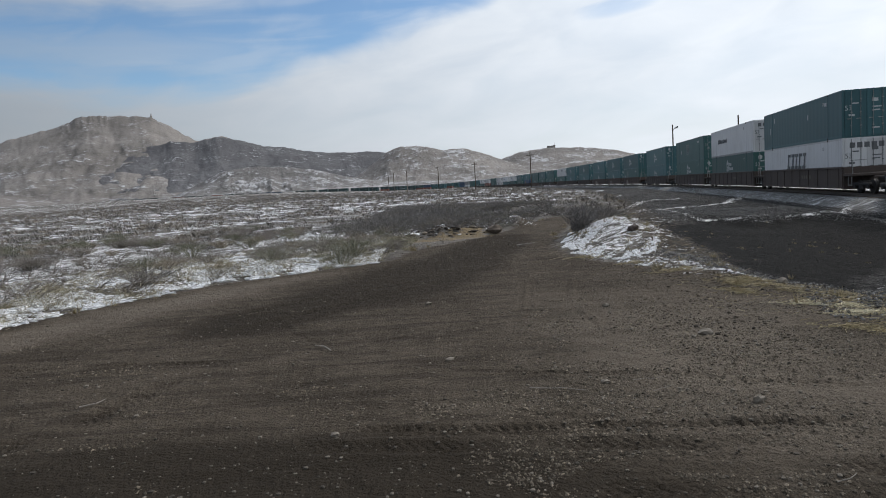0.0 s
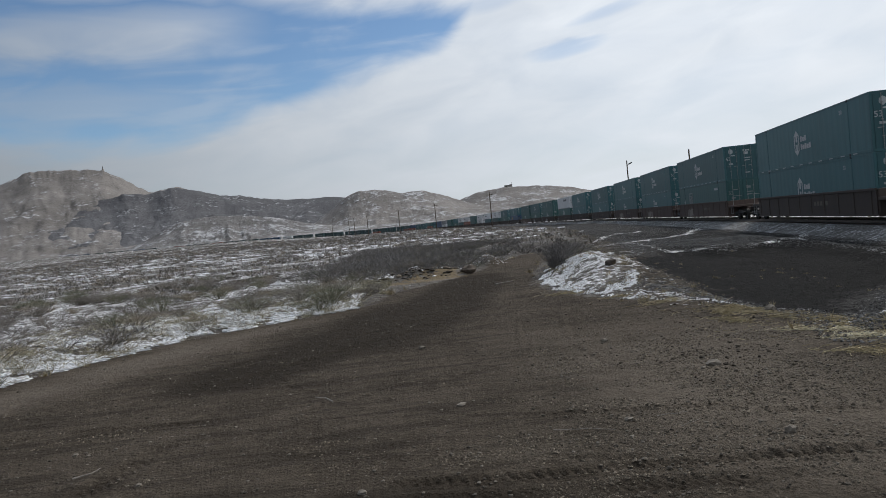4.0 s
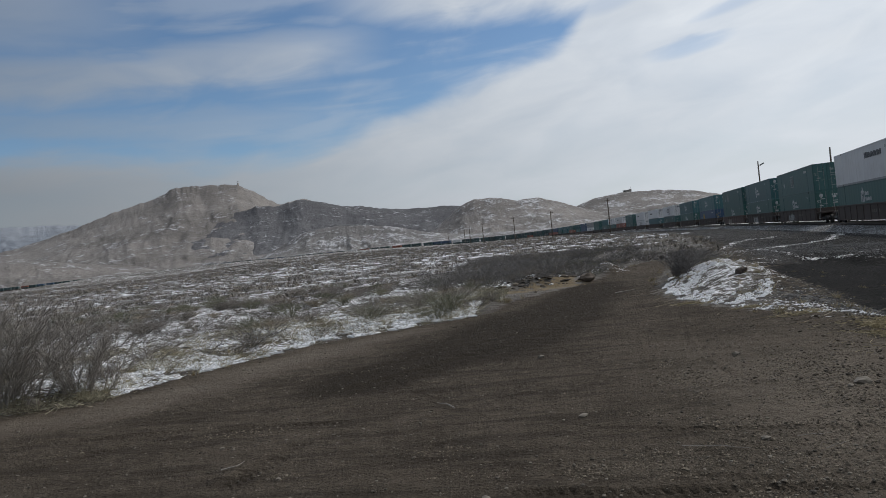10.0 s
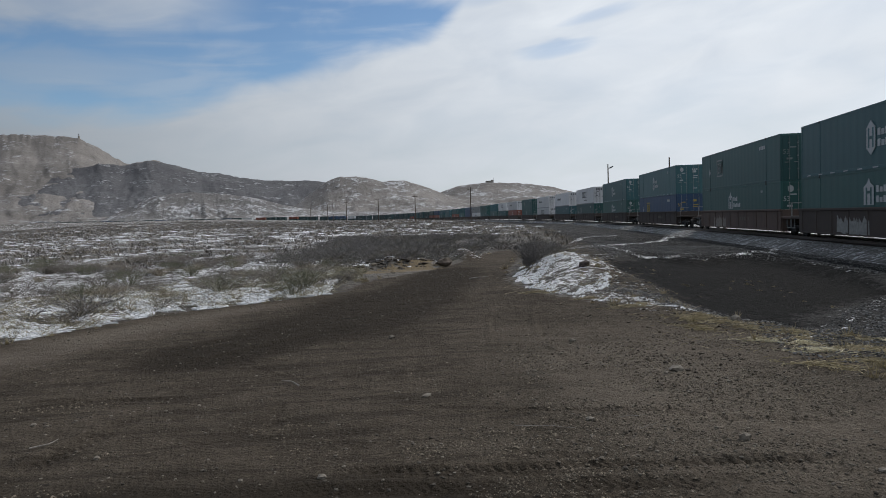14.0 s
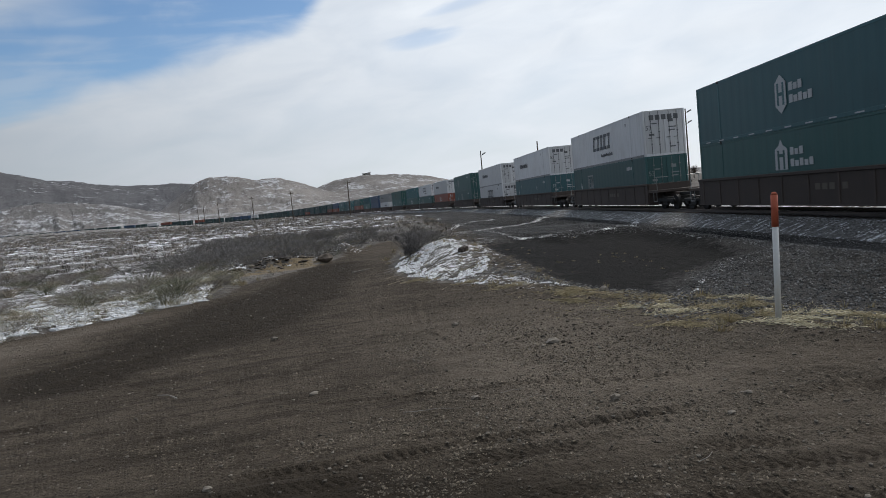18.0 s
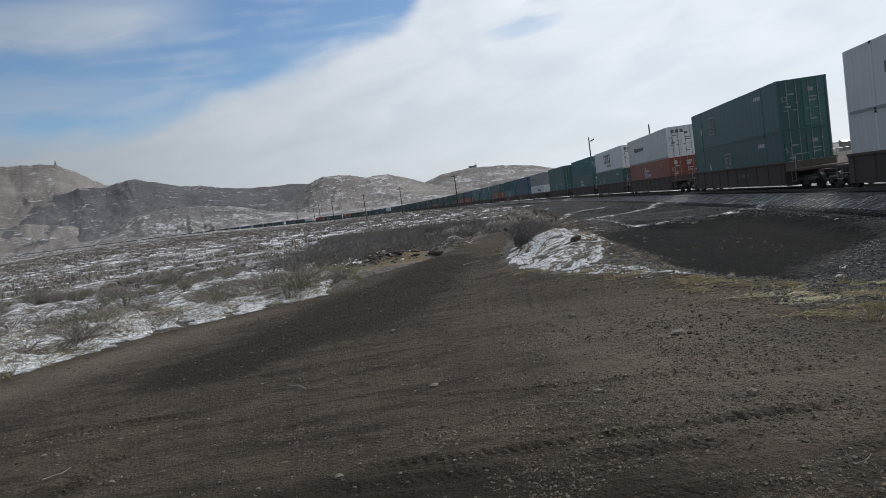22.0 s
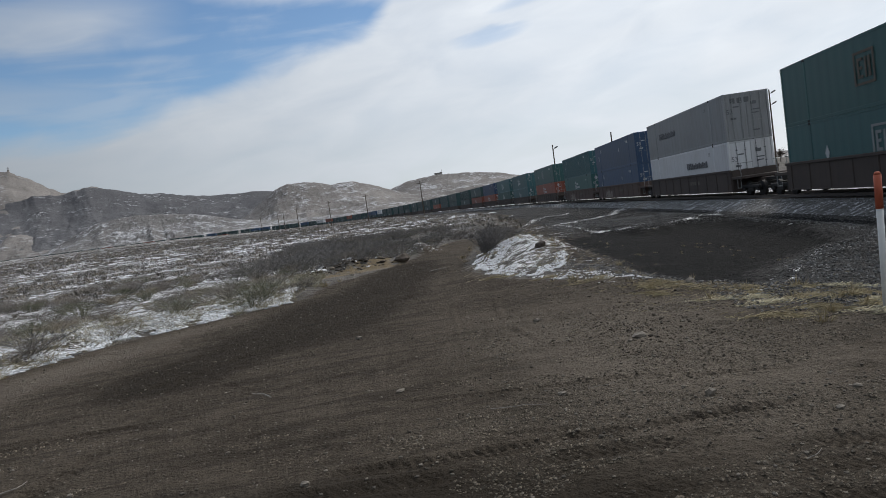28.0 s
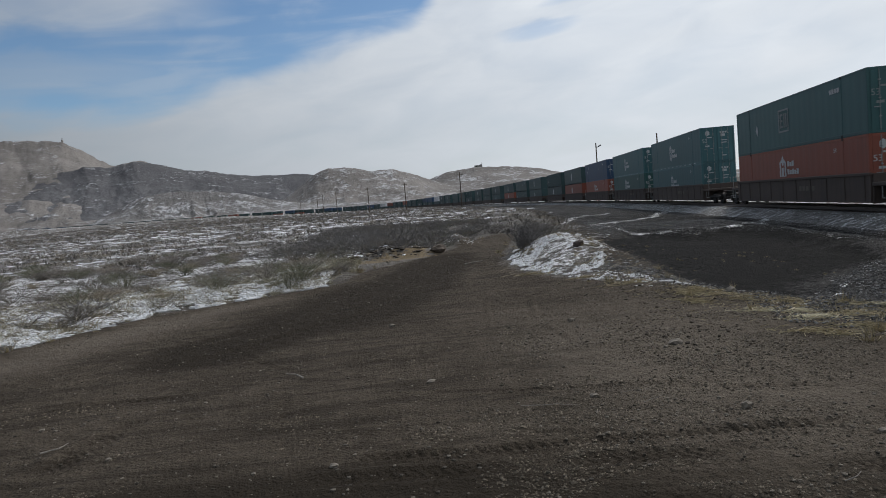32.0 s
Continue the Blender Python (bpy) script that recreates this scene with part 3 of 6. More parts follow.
    cover["road"] = np.clip(np.maximum(0.5 + (road + 0.1) * 0.9, smooth(-off, -17, -13) * (s < 60), smooth(x, 1.5, 3.0) * (r < 75) * (off > 0)), 0, 1)
    cover["gravel"] = np.clip(1.25 - np.abs(off - 7.0) / 9.5, 0, 1) * (1 - smooth(np.abs(s), 130, 260)) * smooth(-road, -0.6, 1.6)
    # Dark cinders of the pit, plus shade painted from it up to the track.
    cover["pit"] = np.clip(np.maximum(np.maximum(0.5 + pit * 0.8, 0.9 * smooth(off, 3.5, 4.4) * (1 - smooth(off, 11, 14)) * smooth(y, 16, 20) * (1 - 0.4 * smooth(y, 27, 30)) * (1 - smooth(y, 45, 70))), 0.5 * ditch * smooth(-road, 0.8, 2.2) * (s < 30)), 0, 1)
    cover["straw"] = np.clip(0.22 * np.exp(-(((x - 5.4) / 2.6) ** 2 + ((y - 6.9) / 0.7) ** 2)) + np.where(x < -2, 0.10, 0.12) * np.exp(-((road + 0.5) / 0.8) ** 2) * (y > 3) + (0.35 + 0.9 * fbm(x * 0.9, y * 1.2, 41, 3)) * np.exp(-((x - 0.3) / 1.7) ** 4 - ((y - 22.8 - 0.4 * x) / 1.0) ** 4) + 0.1 * np.exp(-(((x - 3.9) / 0.9) ** 2 + ((y - 15.0) / 0.9) ** 2)), 0, 1)
    snow = wild * smooth(r, 9, 16) * smooth(off, 12, 17) * np.where((x > 2) & (r < 140), 0.35, 1.0) * (0.31 - 0.05 * smooth(r, 16, 32) - 0.06 * smooth(r, 40, 130) + 0.35 * (fbm(x / 6, y / 6, 66) - 0.5) + 0.45 * (fbm(x / 34, y / 16, 69) - 0.5) + 0.7 * (fbm(x / 2.2, y / 2.2, 67, 3) - 0.5))
    snow = snow + 0.10 * np.exp(-((road + 1.9) / 1.7) ** 2) * (x < -1.5) + 0.26 * (fbm(x / 1.8, y / 1.8, 68, 3) - 0.1) * np.exp(-((road + 0.9) / 0.8) ** 2) * (x < -3.0)
    for px, py, rx, ry, q in SNOW:
        snow = snow + np.where(x < 0, 0.28, 0.55) * q * np.exp(-(((x - px) / rx) ** 2 + ((y - py) / ry) ** 2))
    for (ax, ay), (bx, by), w in SNOW_LINES:
        t = np.clip(((x - ax) * (bx - ax) + (y - ay) * (by - ay)) / ((bx - ax) ** 2 + (by - ay) ** 2), 0, 1)
        snow = snow + 0.60 * np.exp(-(np.hypot(x - ax - t * (bx - ax), y - ay - t * (by - ay)) / w) ** 2)
    snow = snow + 0.08 * np.exp(-((off - 3.6) / 0.7) ** 2) * (s < 200) + 0.55 * (off < -3.2) * (off > -18) * (s < 350)
    heap = np.exp(-(((x - 3.05) / 0.75) ** 2 + ((y - 27.5) / 1.0) ** 2))
    snow = snow + 0.06 * np.exp(-((pit + 0.7) / 0.6) ** 2)
    tan = np.exp(-((x - 0.3) / 1.9) ** 4 - ((y - 23.2) / 1.5) ** 4)
    cover["snow"] = np.clip((snow - 0.5 * tan) * (1 - smooth(road, -0.25, 0.15)) + 0.42 * heap * (heap > 0.2), 0, 1)
    z = z + 0.05 * smooth(cover["snow"], 0.3, 0.7)
    track = 0.0 * x
    for (ax, ay), (bx, by), w in (((-2.6, 9.2), (-1.3, 11.4), 1.05), ((-1.3, 11.4), (0.4, 15.6), 1.6), ((0.4, 15.6), (2.1, 22.0), 1.3)):
        t = np.clip(((x - ax) * (bx - ax) + (y - ay) * (by - ay)) / ((bx - ax) ** 2 + (by - ay) ** 2), 0, 1)
        track = np.maximum(track, 0.9 * np.exp(-(np.hypot(x - ax - t * (bx - ax), y - ay - t * (by - ay)) / w) ** 2))
    # Damp wheel path and patches, plus lens vignette painted round the camera.
    cover["damp_and_vignette"] = np.clip(track + 0.35 * (1 - smooth(r, 3.6, 6.0)) * (1 - 0.35 * smooth(x, -0.3, 1.2)) + 0.65 * np.exp(-(((x + 2.4) / 1.9) ** 2 + ((y - 3.2) / 1.4) ** 2)) + 0.45 * np.exp(-(((x + 0.3) / 1.3) ** 2 + ((y - 3.5) / 0.9) ** 2)) + 0.55 * (fbm(x / 3.1, y / 1.3, 40) - 0.38) + 0.25 * smooth(-y, -4.6, -3.0) * (1 - 0.35 * smooth(x, -0.3, 1.2)) + 0.5 * np.exp(-(((x - 6.6) / 1.3) ** 2 + ((y - 4.9) / 0.5) ** 2)), 0, 1)
    cover["dry"] = np.clip(1.0 * np.exp(-(((x - 3.3) / 2.6) ** 2 + ((y - 6.6) / 4.2) ** 2)) + 0.95 * np.exp(-((road - 1.1) / 1.1) ** 2) * np.clip((-x - 1.0) / 2.5, 0, 1), 0, 1)
    pressed = 0.0 * x
    for (ax, ay), (bx, by), w, deep in RUTS:
        long = math.hypot(bx - ax, by - ay)
        t = ((x - ax) * (bx - ax) + (y - ay) * (by - ay)) / long
        d = ((x - ax) * (by - ay) - (y - ay) * (bx - ax)) / long + 0.10 * (fbm(t / 1.5, 0 * t + ax, 44, 2) - 0.5)
        ends = smooth(t, 0, 0.7) * (1 - smooth(t, long - 0.7, long)) * (0.45 + 1.1 * fbm(t / 0.9, 0 * t + by, 45, 2)) * (road > 0)
        lug = 0.5 + 0.5 * np.sign(np.sin((t + np.abs(d) * 0.9) * 2 * math.pi / 0.09))
        floor = np.exp(-(d / w) ** 4)
        z = z - deep * floor * ends * (0.4 + 0.6 * lug) + 0.45 * deep * np.exp(-((np.abs(d) - w * 1.45) / (w * 0.4)) ** 2) * ends
        if deep > 0:
            pressed = np.maximum(pressed, floor * np.clip(ends, 0, 1) * (0.35 + 0.65 * lug) * min(1.0, max(0.2, deep / 0.036)))
    cover["damp_and_vignette"] = np.clip(cover["damp_and_vignette"] * (1 - 0.3 * pressed) + 0.42 * pressed, 0, 1)
    cover["rut"] = pressed
    return z, cover


SNOW = [(-7.6, 13.2, 1.3, 0.7, 0.4), (-5.6, 14.2, 1.6, 0.8, 0.45), (-4.55, 15.7, 1.5, 1.4, 1.1), (-3.2, 15.8, 1.1, 0.9, 0.4), (-7.0, 17.0, 2.2, 1.6, 0.25), (-9.6, 12.9, 1.6, 0.8, 0.4), (-3.2, 27.5, 1.8, 2.6, 0.45),
        (-2.9, 19.4, 0.8, 1.4, 0.55), (-3.0, 24.3, 1.2, 1.6, 0.6), (-7.0, 21.5, 2.6, 1.6, 0.3), (-9.5, 19.5, 2.5, 1.6, 0.25), (4.75, 17.0, 0.75, 1.8, 0.80), (4.1, 16.3, 0.55, 1.3, 0.55), (5.1, 18.4, 0.6, 1.2, 0.60), (4.6, 31.5, 0.8, 1.2, 0.15), (-13, 15, 4, 1.5, 0.3), (10, 33, 1.2, 2, 0.2),
        (4.85, 13.0, 0.45, 0.35, 0.7), (4.6, 11.3, 0.3, 0.25, 0.5), (5.75, 8.8, 0.35, 0.2, 0.45), (11.9, 12.8, 1.0, 0.3, 0.35), (3.3, 29.4, 0.9, 1.2, 0.7), (7.8, 50.0, 1.6, 2.4, 0.7)]
SNOW_LINES = [((10.5, 37.8), (13.1, 44.6), 0.18), ((13.1, 44.6), (16.8, 52.8), 0.24), ((16.8, 52.8), (19.3, 54.9), 0.24), ((11.1, 33.9), (12.6, 34.6), 0.20), ((12.6, 34.6), (17.3, 42.9), 0.24), ((17.3, 42.9), (18.5, 43.2), 0.24),
              ((18.5, 43.2), (24.9, 56.2), 0.28), ((11.3, 33.6), (11.1, 30.0), 0.12), ((11.1, 30.0), (11.5, 28.8), 0.13), ((11.5, 28.8), (12.6, 27.9), 0.13), ((12.6, 27.9), (14.2, 28.9), 0.15), ((14.2, 28.9), (15.7, 28.1), 0.17),
              ((15.7, 28.1), (17.5, 29.5), 0.20), ((17.5, 29.5), (23.2, 37.3), 0.24)]


def height(x, y):
    return float(lie(np.array([x]), np.array([y]))[0][0])


def build_ground():
    az = np.radians(np.r_[np.arange(-180, -56, 4.0), np.arange(-56, 58, 0.21), np.arange(58, 180, 4.0)])
    r = np.r_[0.0, np.arange(0.2, 2.4, 0.1), 2.4 * 1.0048 ** np.arange(0, 277), 9.06 * 1.012 ** np.arange(0, 101), 30.2 * 1.012 ** np.arange(0, 60), 61.8 * 1.024 ** np.arange(0, 187), 5200]
    rr, aa = np.meshgrid(r, az, indexing="ij")
    x, y = rr * np.sin(aa), rr * np.cos(aa)
    z, cover = lie(x.ravel(), y.ravel())
    n, k = rr.shape
    at = np.arange(n * k).reshape(n, k)
    nxt = np.roll(at, -1, 1)
    quads = np.stack([at[:-1], at[1:], nxt[1:], nxt[:-1]], -1).reshape(-1, 4)[:, ::-1]
    verts = np.stack([x.ravel(), y.ravel(), z], -1)
    ob = mesh_of("ground", verts, quads, M["ground"], smooth=True)
    for key, value in cover.items():
        a = ob.data.attributes.new(key, "FLOAT", "POINT")
        a.data.foreach_set("value", value.astype(np.float32))
    return tagged(ob, "brown desert soil with gravel, scrub and thin melting snow", "ground", kind="structure")


build_ground()


# ---- hills ----
def ridge(name, label, material, dist, back, front, crest, rough, seed, foot=0.0, step=0.10, rills=0.0):
    """A range seen end to end: crest holds (degrees from ahead, degrees up) of its rounded tops and saddles; back and front are its slopes' lengths."""
    a0, a1 = crest[0][0], crest[-1][0]
    az = np.arange(a0, a1 + 0.01, step)
    cx, cy = np.array(crest).T
    top = np.interp(az, cx, cy)
    kernel = np.hanning(9)
    top = np.convolve(np.pad(top, 4, mode="edge"), kernel / kernel.sum(), "valid")
    v = np.linspace(-1, 1, 90)
    aa, vv = np.meshgrid(np.radians(az), v, indexing="ij")
    rr = dist + np.where(vv < 0, vv * front, vv * back)
    x, y = rr * np.sin(aa), rr * np.cos(aa)
    tall = np.tan(np.radians(top))[:, None] * dist + 1.8
    fall = np.where(vv < 0, (1 + vv) ** 1.35, (1 - vv) ** 1.2)
    span = dist * 0.075
    bend = 0.5 * span * (fbm(x / span / 2, y / span / 2, seed + 7, 3) - 0.5)
    across, down = aa * dist + bend, rr + bend
    spur = np.abs(2 * fbm(across / span, down / (2.2 * span), seed, 5, 0.58) - 1)
    lump = np.abs(2 * fbm(x / span * 2.3, y / span * 2.3, seed + 5, 5, 0.6) - 1)
    keep = 1 - smooth(np.abs(vv), 0.0, 0.16)
    cut = (rough * 2.2 * (0.45 - spur) + rough * 0.8 * (0.4 - lump)) * (1 - keep)
    rill = np.abs(2 * fbm(across / (span * 0.30), down / (3.5 * span), seed + 15, 4, 0.55) - 1)
    cut = cut + rills * (0.35 - rill) * (1 - keep)
    z = tall * (fall - np.clip(cut, -0.5, 0.9) * np.sqrt(np.clip(fall, 0, 1)) * (1.1 - fall))
    z = z + keep * tall * 0.005 * (fbm(np.degrees(aa) * 9, vv * 5, seed + 11, 3) - 0.5) * 2
    z = z + keep * tall * 0.018 * (fbm(np.degrees(aa) * 2.6, vv * 2, seed + 9) - 0.5) * 2
    z = np.maximum(z, -2) + foot * (1 - np.abs(vv)) - 12 * (np.abs(vv) > 0.97)
    n, k = x.shape
    at = np.arange(n * k).reshape(n, k)
    quads = np.stack([at[:-1, :-1], at[1:, :-1], at[1:, 1:], at[:-1, 1:]], -1).reshape(-1, 4)
    ob = mesh_of(name, np.stack([x.ravel(), y.ravel(), z.ravel()], -1), quads, material, smooth=True)
    return tagged(ob, label, "mountain", kind="structure")


ridge("mountain_far", "far flat-topped mountain range, blue-grey with painted haze", M["rock_far"], 4200, 400, 1100,
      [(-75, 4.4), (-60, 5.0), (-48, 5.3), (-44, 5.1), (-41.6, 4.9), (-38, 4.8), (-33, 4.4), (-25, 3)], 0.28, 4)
ridge("mountain_main", "tall brown desert mountain dusted with snow", M["rock_main"], 3000, 700, 1500,
      [(-56, 0.4), (-46, 2.2), (-40, 3.4), (-36.3, 4.55), (-34, 5.45), (-31, 6.3), (-29, 7.2), (-26.4, 7.2), (-24.5, 7.15), (-23.2, 6.45), (-21.1, 5.1), (-19.1, 5.45), (-17.5, 4.9), (-15.5, 4.2), (-12, 3.0), (-6, 1.0)], 0.095, 13, rills=0.03)
# The dark ridge overlaps the main mountain's lower slopes and right flank.
ridge("mountain_ridge", "dark mountain ridge in front of the main mountain", M["rock_dark"], 2500, 500, 1000,
      [(-41, 0.5), (-36.5, 1.7), (-33.3, 2.9), (-30, 3.6), (-27.7, 4.4), (-25.4, 4.7), (-24.0, 4.85), (-22.9, 5.15), (-21.3, 4.95), (-19.3, 5.42), (-17, 4.85), (-15.6, 4.45), (-14, 4.3), (-12.6, 3.95), (-11.2, 3.75), (-9.2, 3.6), (-7, 3.6), (-5.7, 3.4), (-2, 2.6), (3, 1.0)], 0.11, 23, rills=0.06)
ridge("hill_tan", "rounded tan hill with thin snow on its gullies", M["rock_tan"], 1900, 420, 620,
      [(-9.5, 0.7), (-7, 2.3), (-5.4, 3.5), (-4.4, 3.82), (-2.7, 3.85), (-0.7, 3.34), (1.25, 3.36), (2.8, 2.86), (4.6, 2.1), (7, 1.3), (10, 0.5)], 0.2, 33)
ridge("hill_mesa", "low snow-streaked hill with a flat top", M["rock_tan"], 2150, 420, 700,
      [(1, 0.9), (3, 1.7), (4.6, 2.25), (6, 2.7), (8.6, 2.92), (11.5, 2.73), (13.9, 2.35), (15.7, 1.84), (17.1, 1.2), (22, 0.8), (40, 0.6)], 0.16, 43)
ridge("hill_badlands", "pale eroded clay foothills streaked with snow", M["rock_pale"], 1350, 220, 300,
      [(-24, 0.3), (-22, 1.2), (-20.6, 1.9), (-19.2, 2.5), (-18.0, 2.7), (-16.3, 2.8), (-13.8, 2.6), (-11.4, 2.2), (-9, 1.5), (-6, 0.9), (4, 0.5)], 0.30, 53, rills=0.32)
ridge("hill_foot", "low pale gravel slope at the mountain's foot", M["rock_main"], 1900, 300, 500,
      [(-60, 1.0), (-46, 1.9), (-41, 2.2), (-38, 2.0), (-35, 1.5), (-31, 1.0), (-26, 0.6), (-20, 0.3)], 0.2, 63, rills=0.2)

# ---- track ----
def sweep(name, profile, s0, s1, step, material, parent=None):
    """A bed or rail drawn along the line: profile holds (side, up)."""
    ss = np.arange(s0, s1 + step, step)
    x, y, z, h = (np.interp(ss, RS, k) for k in (RX, RY, RZ, RH))
    p = np.array(profile)
    verts = np.stack([x[:, None] + np.cos(h)[:, None] * p[:, 0], y[:, None] - np.sin(h)[:, None] * p[:, 0], z[:, None] + p[:, 1]], -1)
    n, k = verts.shape[:2]
    at = np.arange(n * k).reshape(n, k)
    quads = np.stack([at[:-1, :-1], at[1:, :-1], at[1:, 1:], at[:-1, 1:]], -1).reshape(-1, 4)
    return mesh_of(name, verts.reshape(-1, 3), quads, material, parent)


def ballast_bed_material():
    m = Mat("ballast_bed", 0.95)
    cell = m.t.nodes.new("ShaderNodeTexVoronoi")
    cell.inputs["Scale"].default_value = 14.0
    m.link(m.co, cell.inputs["Vector"])
    tone = m.mix(cell.outputs["Color"], (0.044, 0.044, 0.044), (0.175, 0.173, 0.170))
    turn = m.t.nodes.new("ShaderNodeMapping")
    turn.inputs["Rotation"].default_value = (0, 0, radians(58))
    turn.inputs["Scale"].default_value = (1.6, 9.0, 1)
    m.link(m.co, turn.inputs[0])
    slant = node(m.t, "ShaderNodeTexNoise", Scale=1.0, Detail=3.0, Roughness=0.6)
    m.link(turn.outputs[0], slant.inputs["Vector"])
    snow = m.ramp(m.math("ADD", m.math("MULTIPLY", slant.outputs[0], 1.2), m.math("MULTIPLY", m.noise(9, 4), 0.6)), 0.95, 1.05)
    m.colour(m.mix(m.math("MULTIPLY", snow, 0.8), tone, (0.7, 0.72, 0.75)))
    return m.bump(cell.outputs["Distance"], 0.06).m


def build_track():
    bed = sweep("track_bed", [(-3.6, -0.62), (-3.3, -0.52), (-2.2, -0.22), (-1.5, -0.17), (1.5, -0.17), (2.2, -0.22), (3.3, -0.52), (3.6, -0.62)], -755, 2590, 5, ballast_bed_material())
    tagged(bed, "raised bed of grey crushed-stone railway ballast", "railway track", kind="structure")
    sweep("snow_strip", [(2.3, -0.22), (2.5, -0.21), (2.75, -0.29), (2.85, -0.40)], -200, 350, 4, M["snow"], bed)
    rail_profile = [(-0.07, -0.17), (-0.07, -0.15), (-0.012, -0.13), (-0.012, -0.045), (-0.036, -0.03), (-0.036, 0.0), (0.036, 0.0), (0.036, -0.03), (0.012, -0.045), (0.012, -0.13), (0.07, -0.15), (0.07, -0.17)]
    for side in (-0.7525, 0.7525):
        sweep("rail", [(a + side, b) for a, b in rail_profile], -755, 2590, 4, M["rail"], bed)
    tie = None
    for k in range(250):
        s = -22 + k * 0.53
        m = Matrix.Translation(on_line(s, 0, -0.25)) @ Matrix.Rotation(-float(np.interp(s, RS, RH)), 4, "Z")
        if tie is None:
            tie = finish("tie", boxes((-1.3, 1.3, -0.115, 0.115, -0.02, 0.1), bevel=0.012), M["tie"], bed)
            tie.matrix_basis = m
        else:
            share("tie", tie, m, bed)
    rest = boxes((-1.3, 1.3, -0.115, 0.115, -0.02, 0.1))
    v0 = np.array([v.co[:] for v in rest.verts])
    f0 = np.array([[v.index for v in f.verts] for f in rest.faces])
    rest.free()
    ss = np.r_[np.arange(-200, -22.3, 0.53), np.arange(-22 + 250 * 0.53, 700, 0.53)]
    many("far_ties", v0, f0, np.array([on_line(s, 0, -0.25)[:] for s in ss]), -np.interp(ss, RS, RH), np.ones(len(ss)), M["tie"], bed)
    return bed


def many(name, v0, f0, places, turns, sizes, material, parent=None, tilt=None):
    """Copies of one small form, joined into one mesh."""
    places, turns, sizes = np.asarray(places, float), np.asarray(turns, float), np.asarray(sizes, float)
    if sizes.ndim == 1:
        sizes = np.repeat(sizes[:, None], 3, 1)
    v = v0[None] * sizes[:, None]
    if tilt is not None:
        c, s = np.cos(tilt)[:, None], np.sin(tilt)[:, None]
        v = np.stack([v[..., 0], v[..., 1] * c - v[..., 2] * s, v[..., 1] * s + v[..., 2] * c], -1)
    c, s = np.cos(turns)[:, None], np.sin(turns)[:, None]
    v = np.stack([v[..., 0] * c - v[..., 1] * s, v[..., 0] * s + v[..., 1] * c, v[..., 2]], -1) + places[:, None]
    f = (f0[None] + (np.arange(len(places)) * len(v0))[:, None, None]).reshape(-1, f0.shape[1])
    ob = mesh_of(name, v.reshape(-1, 3), f, material, parent)
    return tagged(ob, kind="stuff")


build_track()


# ---- containers ----
LONG, TALL = 16.85, 2.896


def flat_shape(bm, points, y, thick=0.006):
    """A flat plate on a container's near side; points are (x, z)."""
    front = [bm.verts.new((x, y - thick, z)) for x, z in points]
    rear = [bm.verts.new((x, y, z)) for x, z in points]
    n = len(points)
    bm.faces.new(front)
    for k in range(n):
        bm.faces.new((front[k], rear[k], rear[(k + 1) % n], front[(k + 1) % n]))
    return bm


SIDE = -HALF - 0.012


def rect(x0, x1, z0, z1, slant=0.0):
    return [(x0, z0), (x1, z0), (x1 + slant, z1), (x0 + slant, z1)]


PLATE = {}


def plate(name, material, parent, x0, x1, z0, z1, y=None, end=False, label=""):
    """A thin painted bar on the near side, or on the doors when end is true (then x runs across)."""
    key = material.name
    if key not in PLATE:
        me = bpy.data.meshes.new("bar")
        bm = boxes((-0.5, 0.5, -0.5, 0.5, -0.5, 0.5))
        bm.to_mesh(me)
        bm.free()
        me.materials.append(material)
        PLATE[key] = me
    ob = new(name, PLATE[key])
    ob.parent = parent
    y = SIDE if y is None else y
    if end:
        ob.matrix_basis = Matrix.LocRotScale((LONG / 2 - 0.008, (x0 + x1) / 2, (z0 + z1) / 2), None, (0.012, x1 - x0, z1 - z0))
    else:
        ob.matrix_basis = Matrix.LocRotScale(((x0 + x1) / 2, y, (z0 + z1) / 2), None, (x1 - x0, 0.012, z1 - z0))
    if label:
        tagged(ob, label)
    return ob


def badge_hex(root, mat_a, mat_b, full, x=-0.75, z=1.42, k=0.92):
    bm = bmesh.new()
    flat_shape(bm, [(x - 0.42 * k, z - 0.5 * k), (x, z - 0.85 * k), (x + 0.42 * k, z - 0.5 * k), (x + 0.42 * k, z + 0.5 * k), (x, z + 0.85 * k), (x - 0.42 * k, z + 0.5 * k)], SIDE)
    part("emblem", bm, mat_a, root, "white hexagonal emblem")
    if not full:
        return
    for a, b, c, d in ((-0.25, -0.12, -0.45, 0.45), (0.12, 0.25, -0.45, 0.45), (-0.12, 0.12, -0.07, 0.07)):
        plate("emblem_bar", mat_b, root, x + a, x + b, z + c, z + d, SIDE - 0.004)
    for row, n in ((0.2, 3), (-0.28, 5)):
        for c in range(n):
            plate("lettering_bar", mat_a, root, x + 0.58 + c * 0.31, x + 0.82 + c * 0.31, z + row - 0.16, z + row + 0.16 - 0.06 * (c % 2))


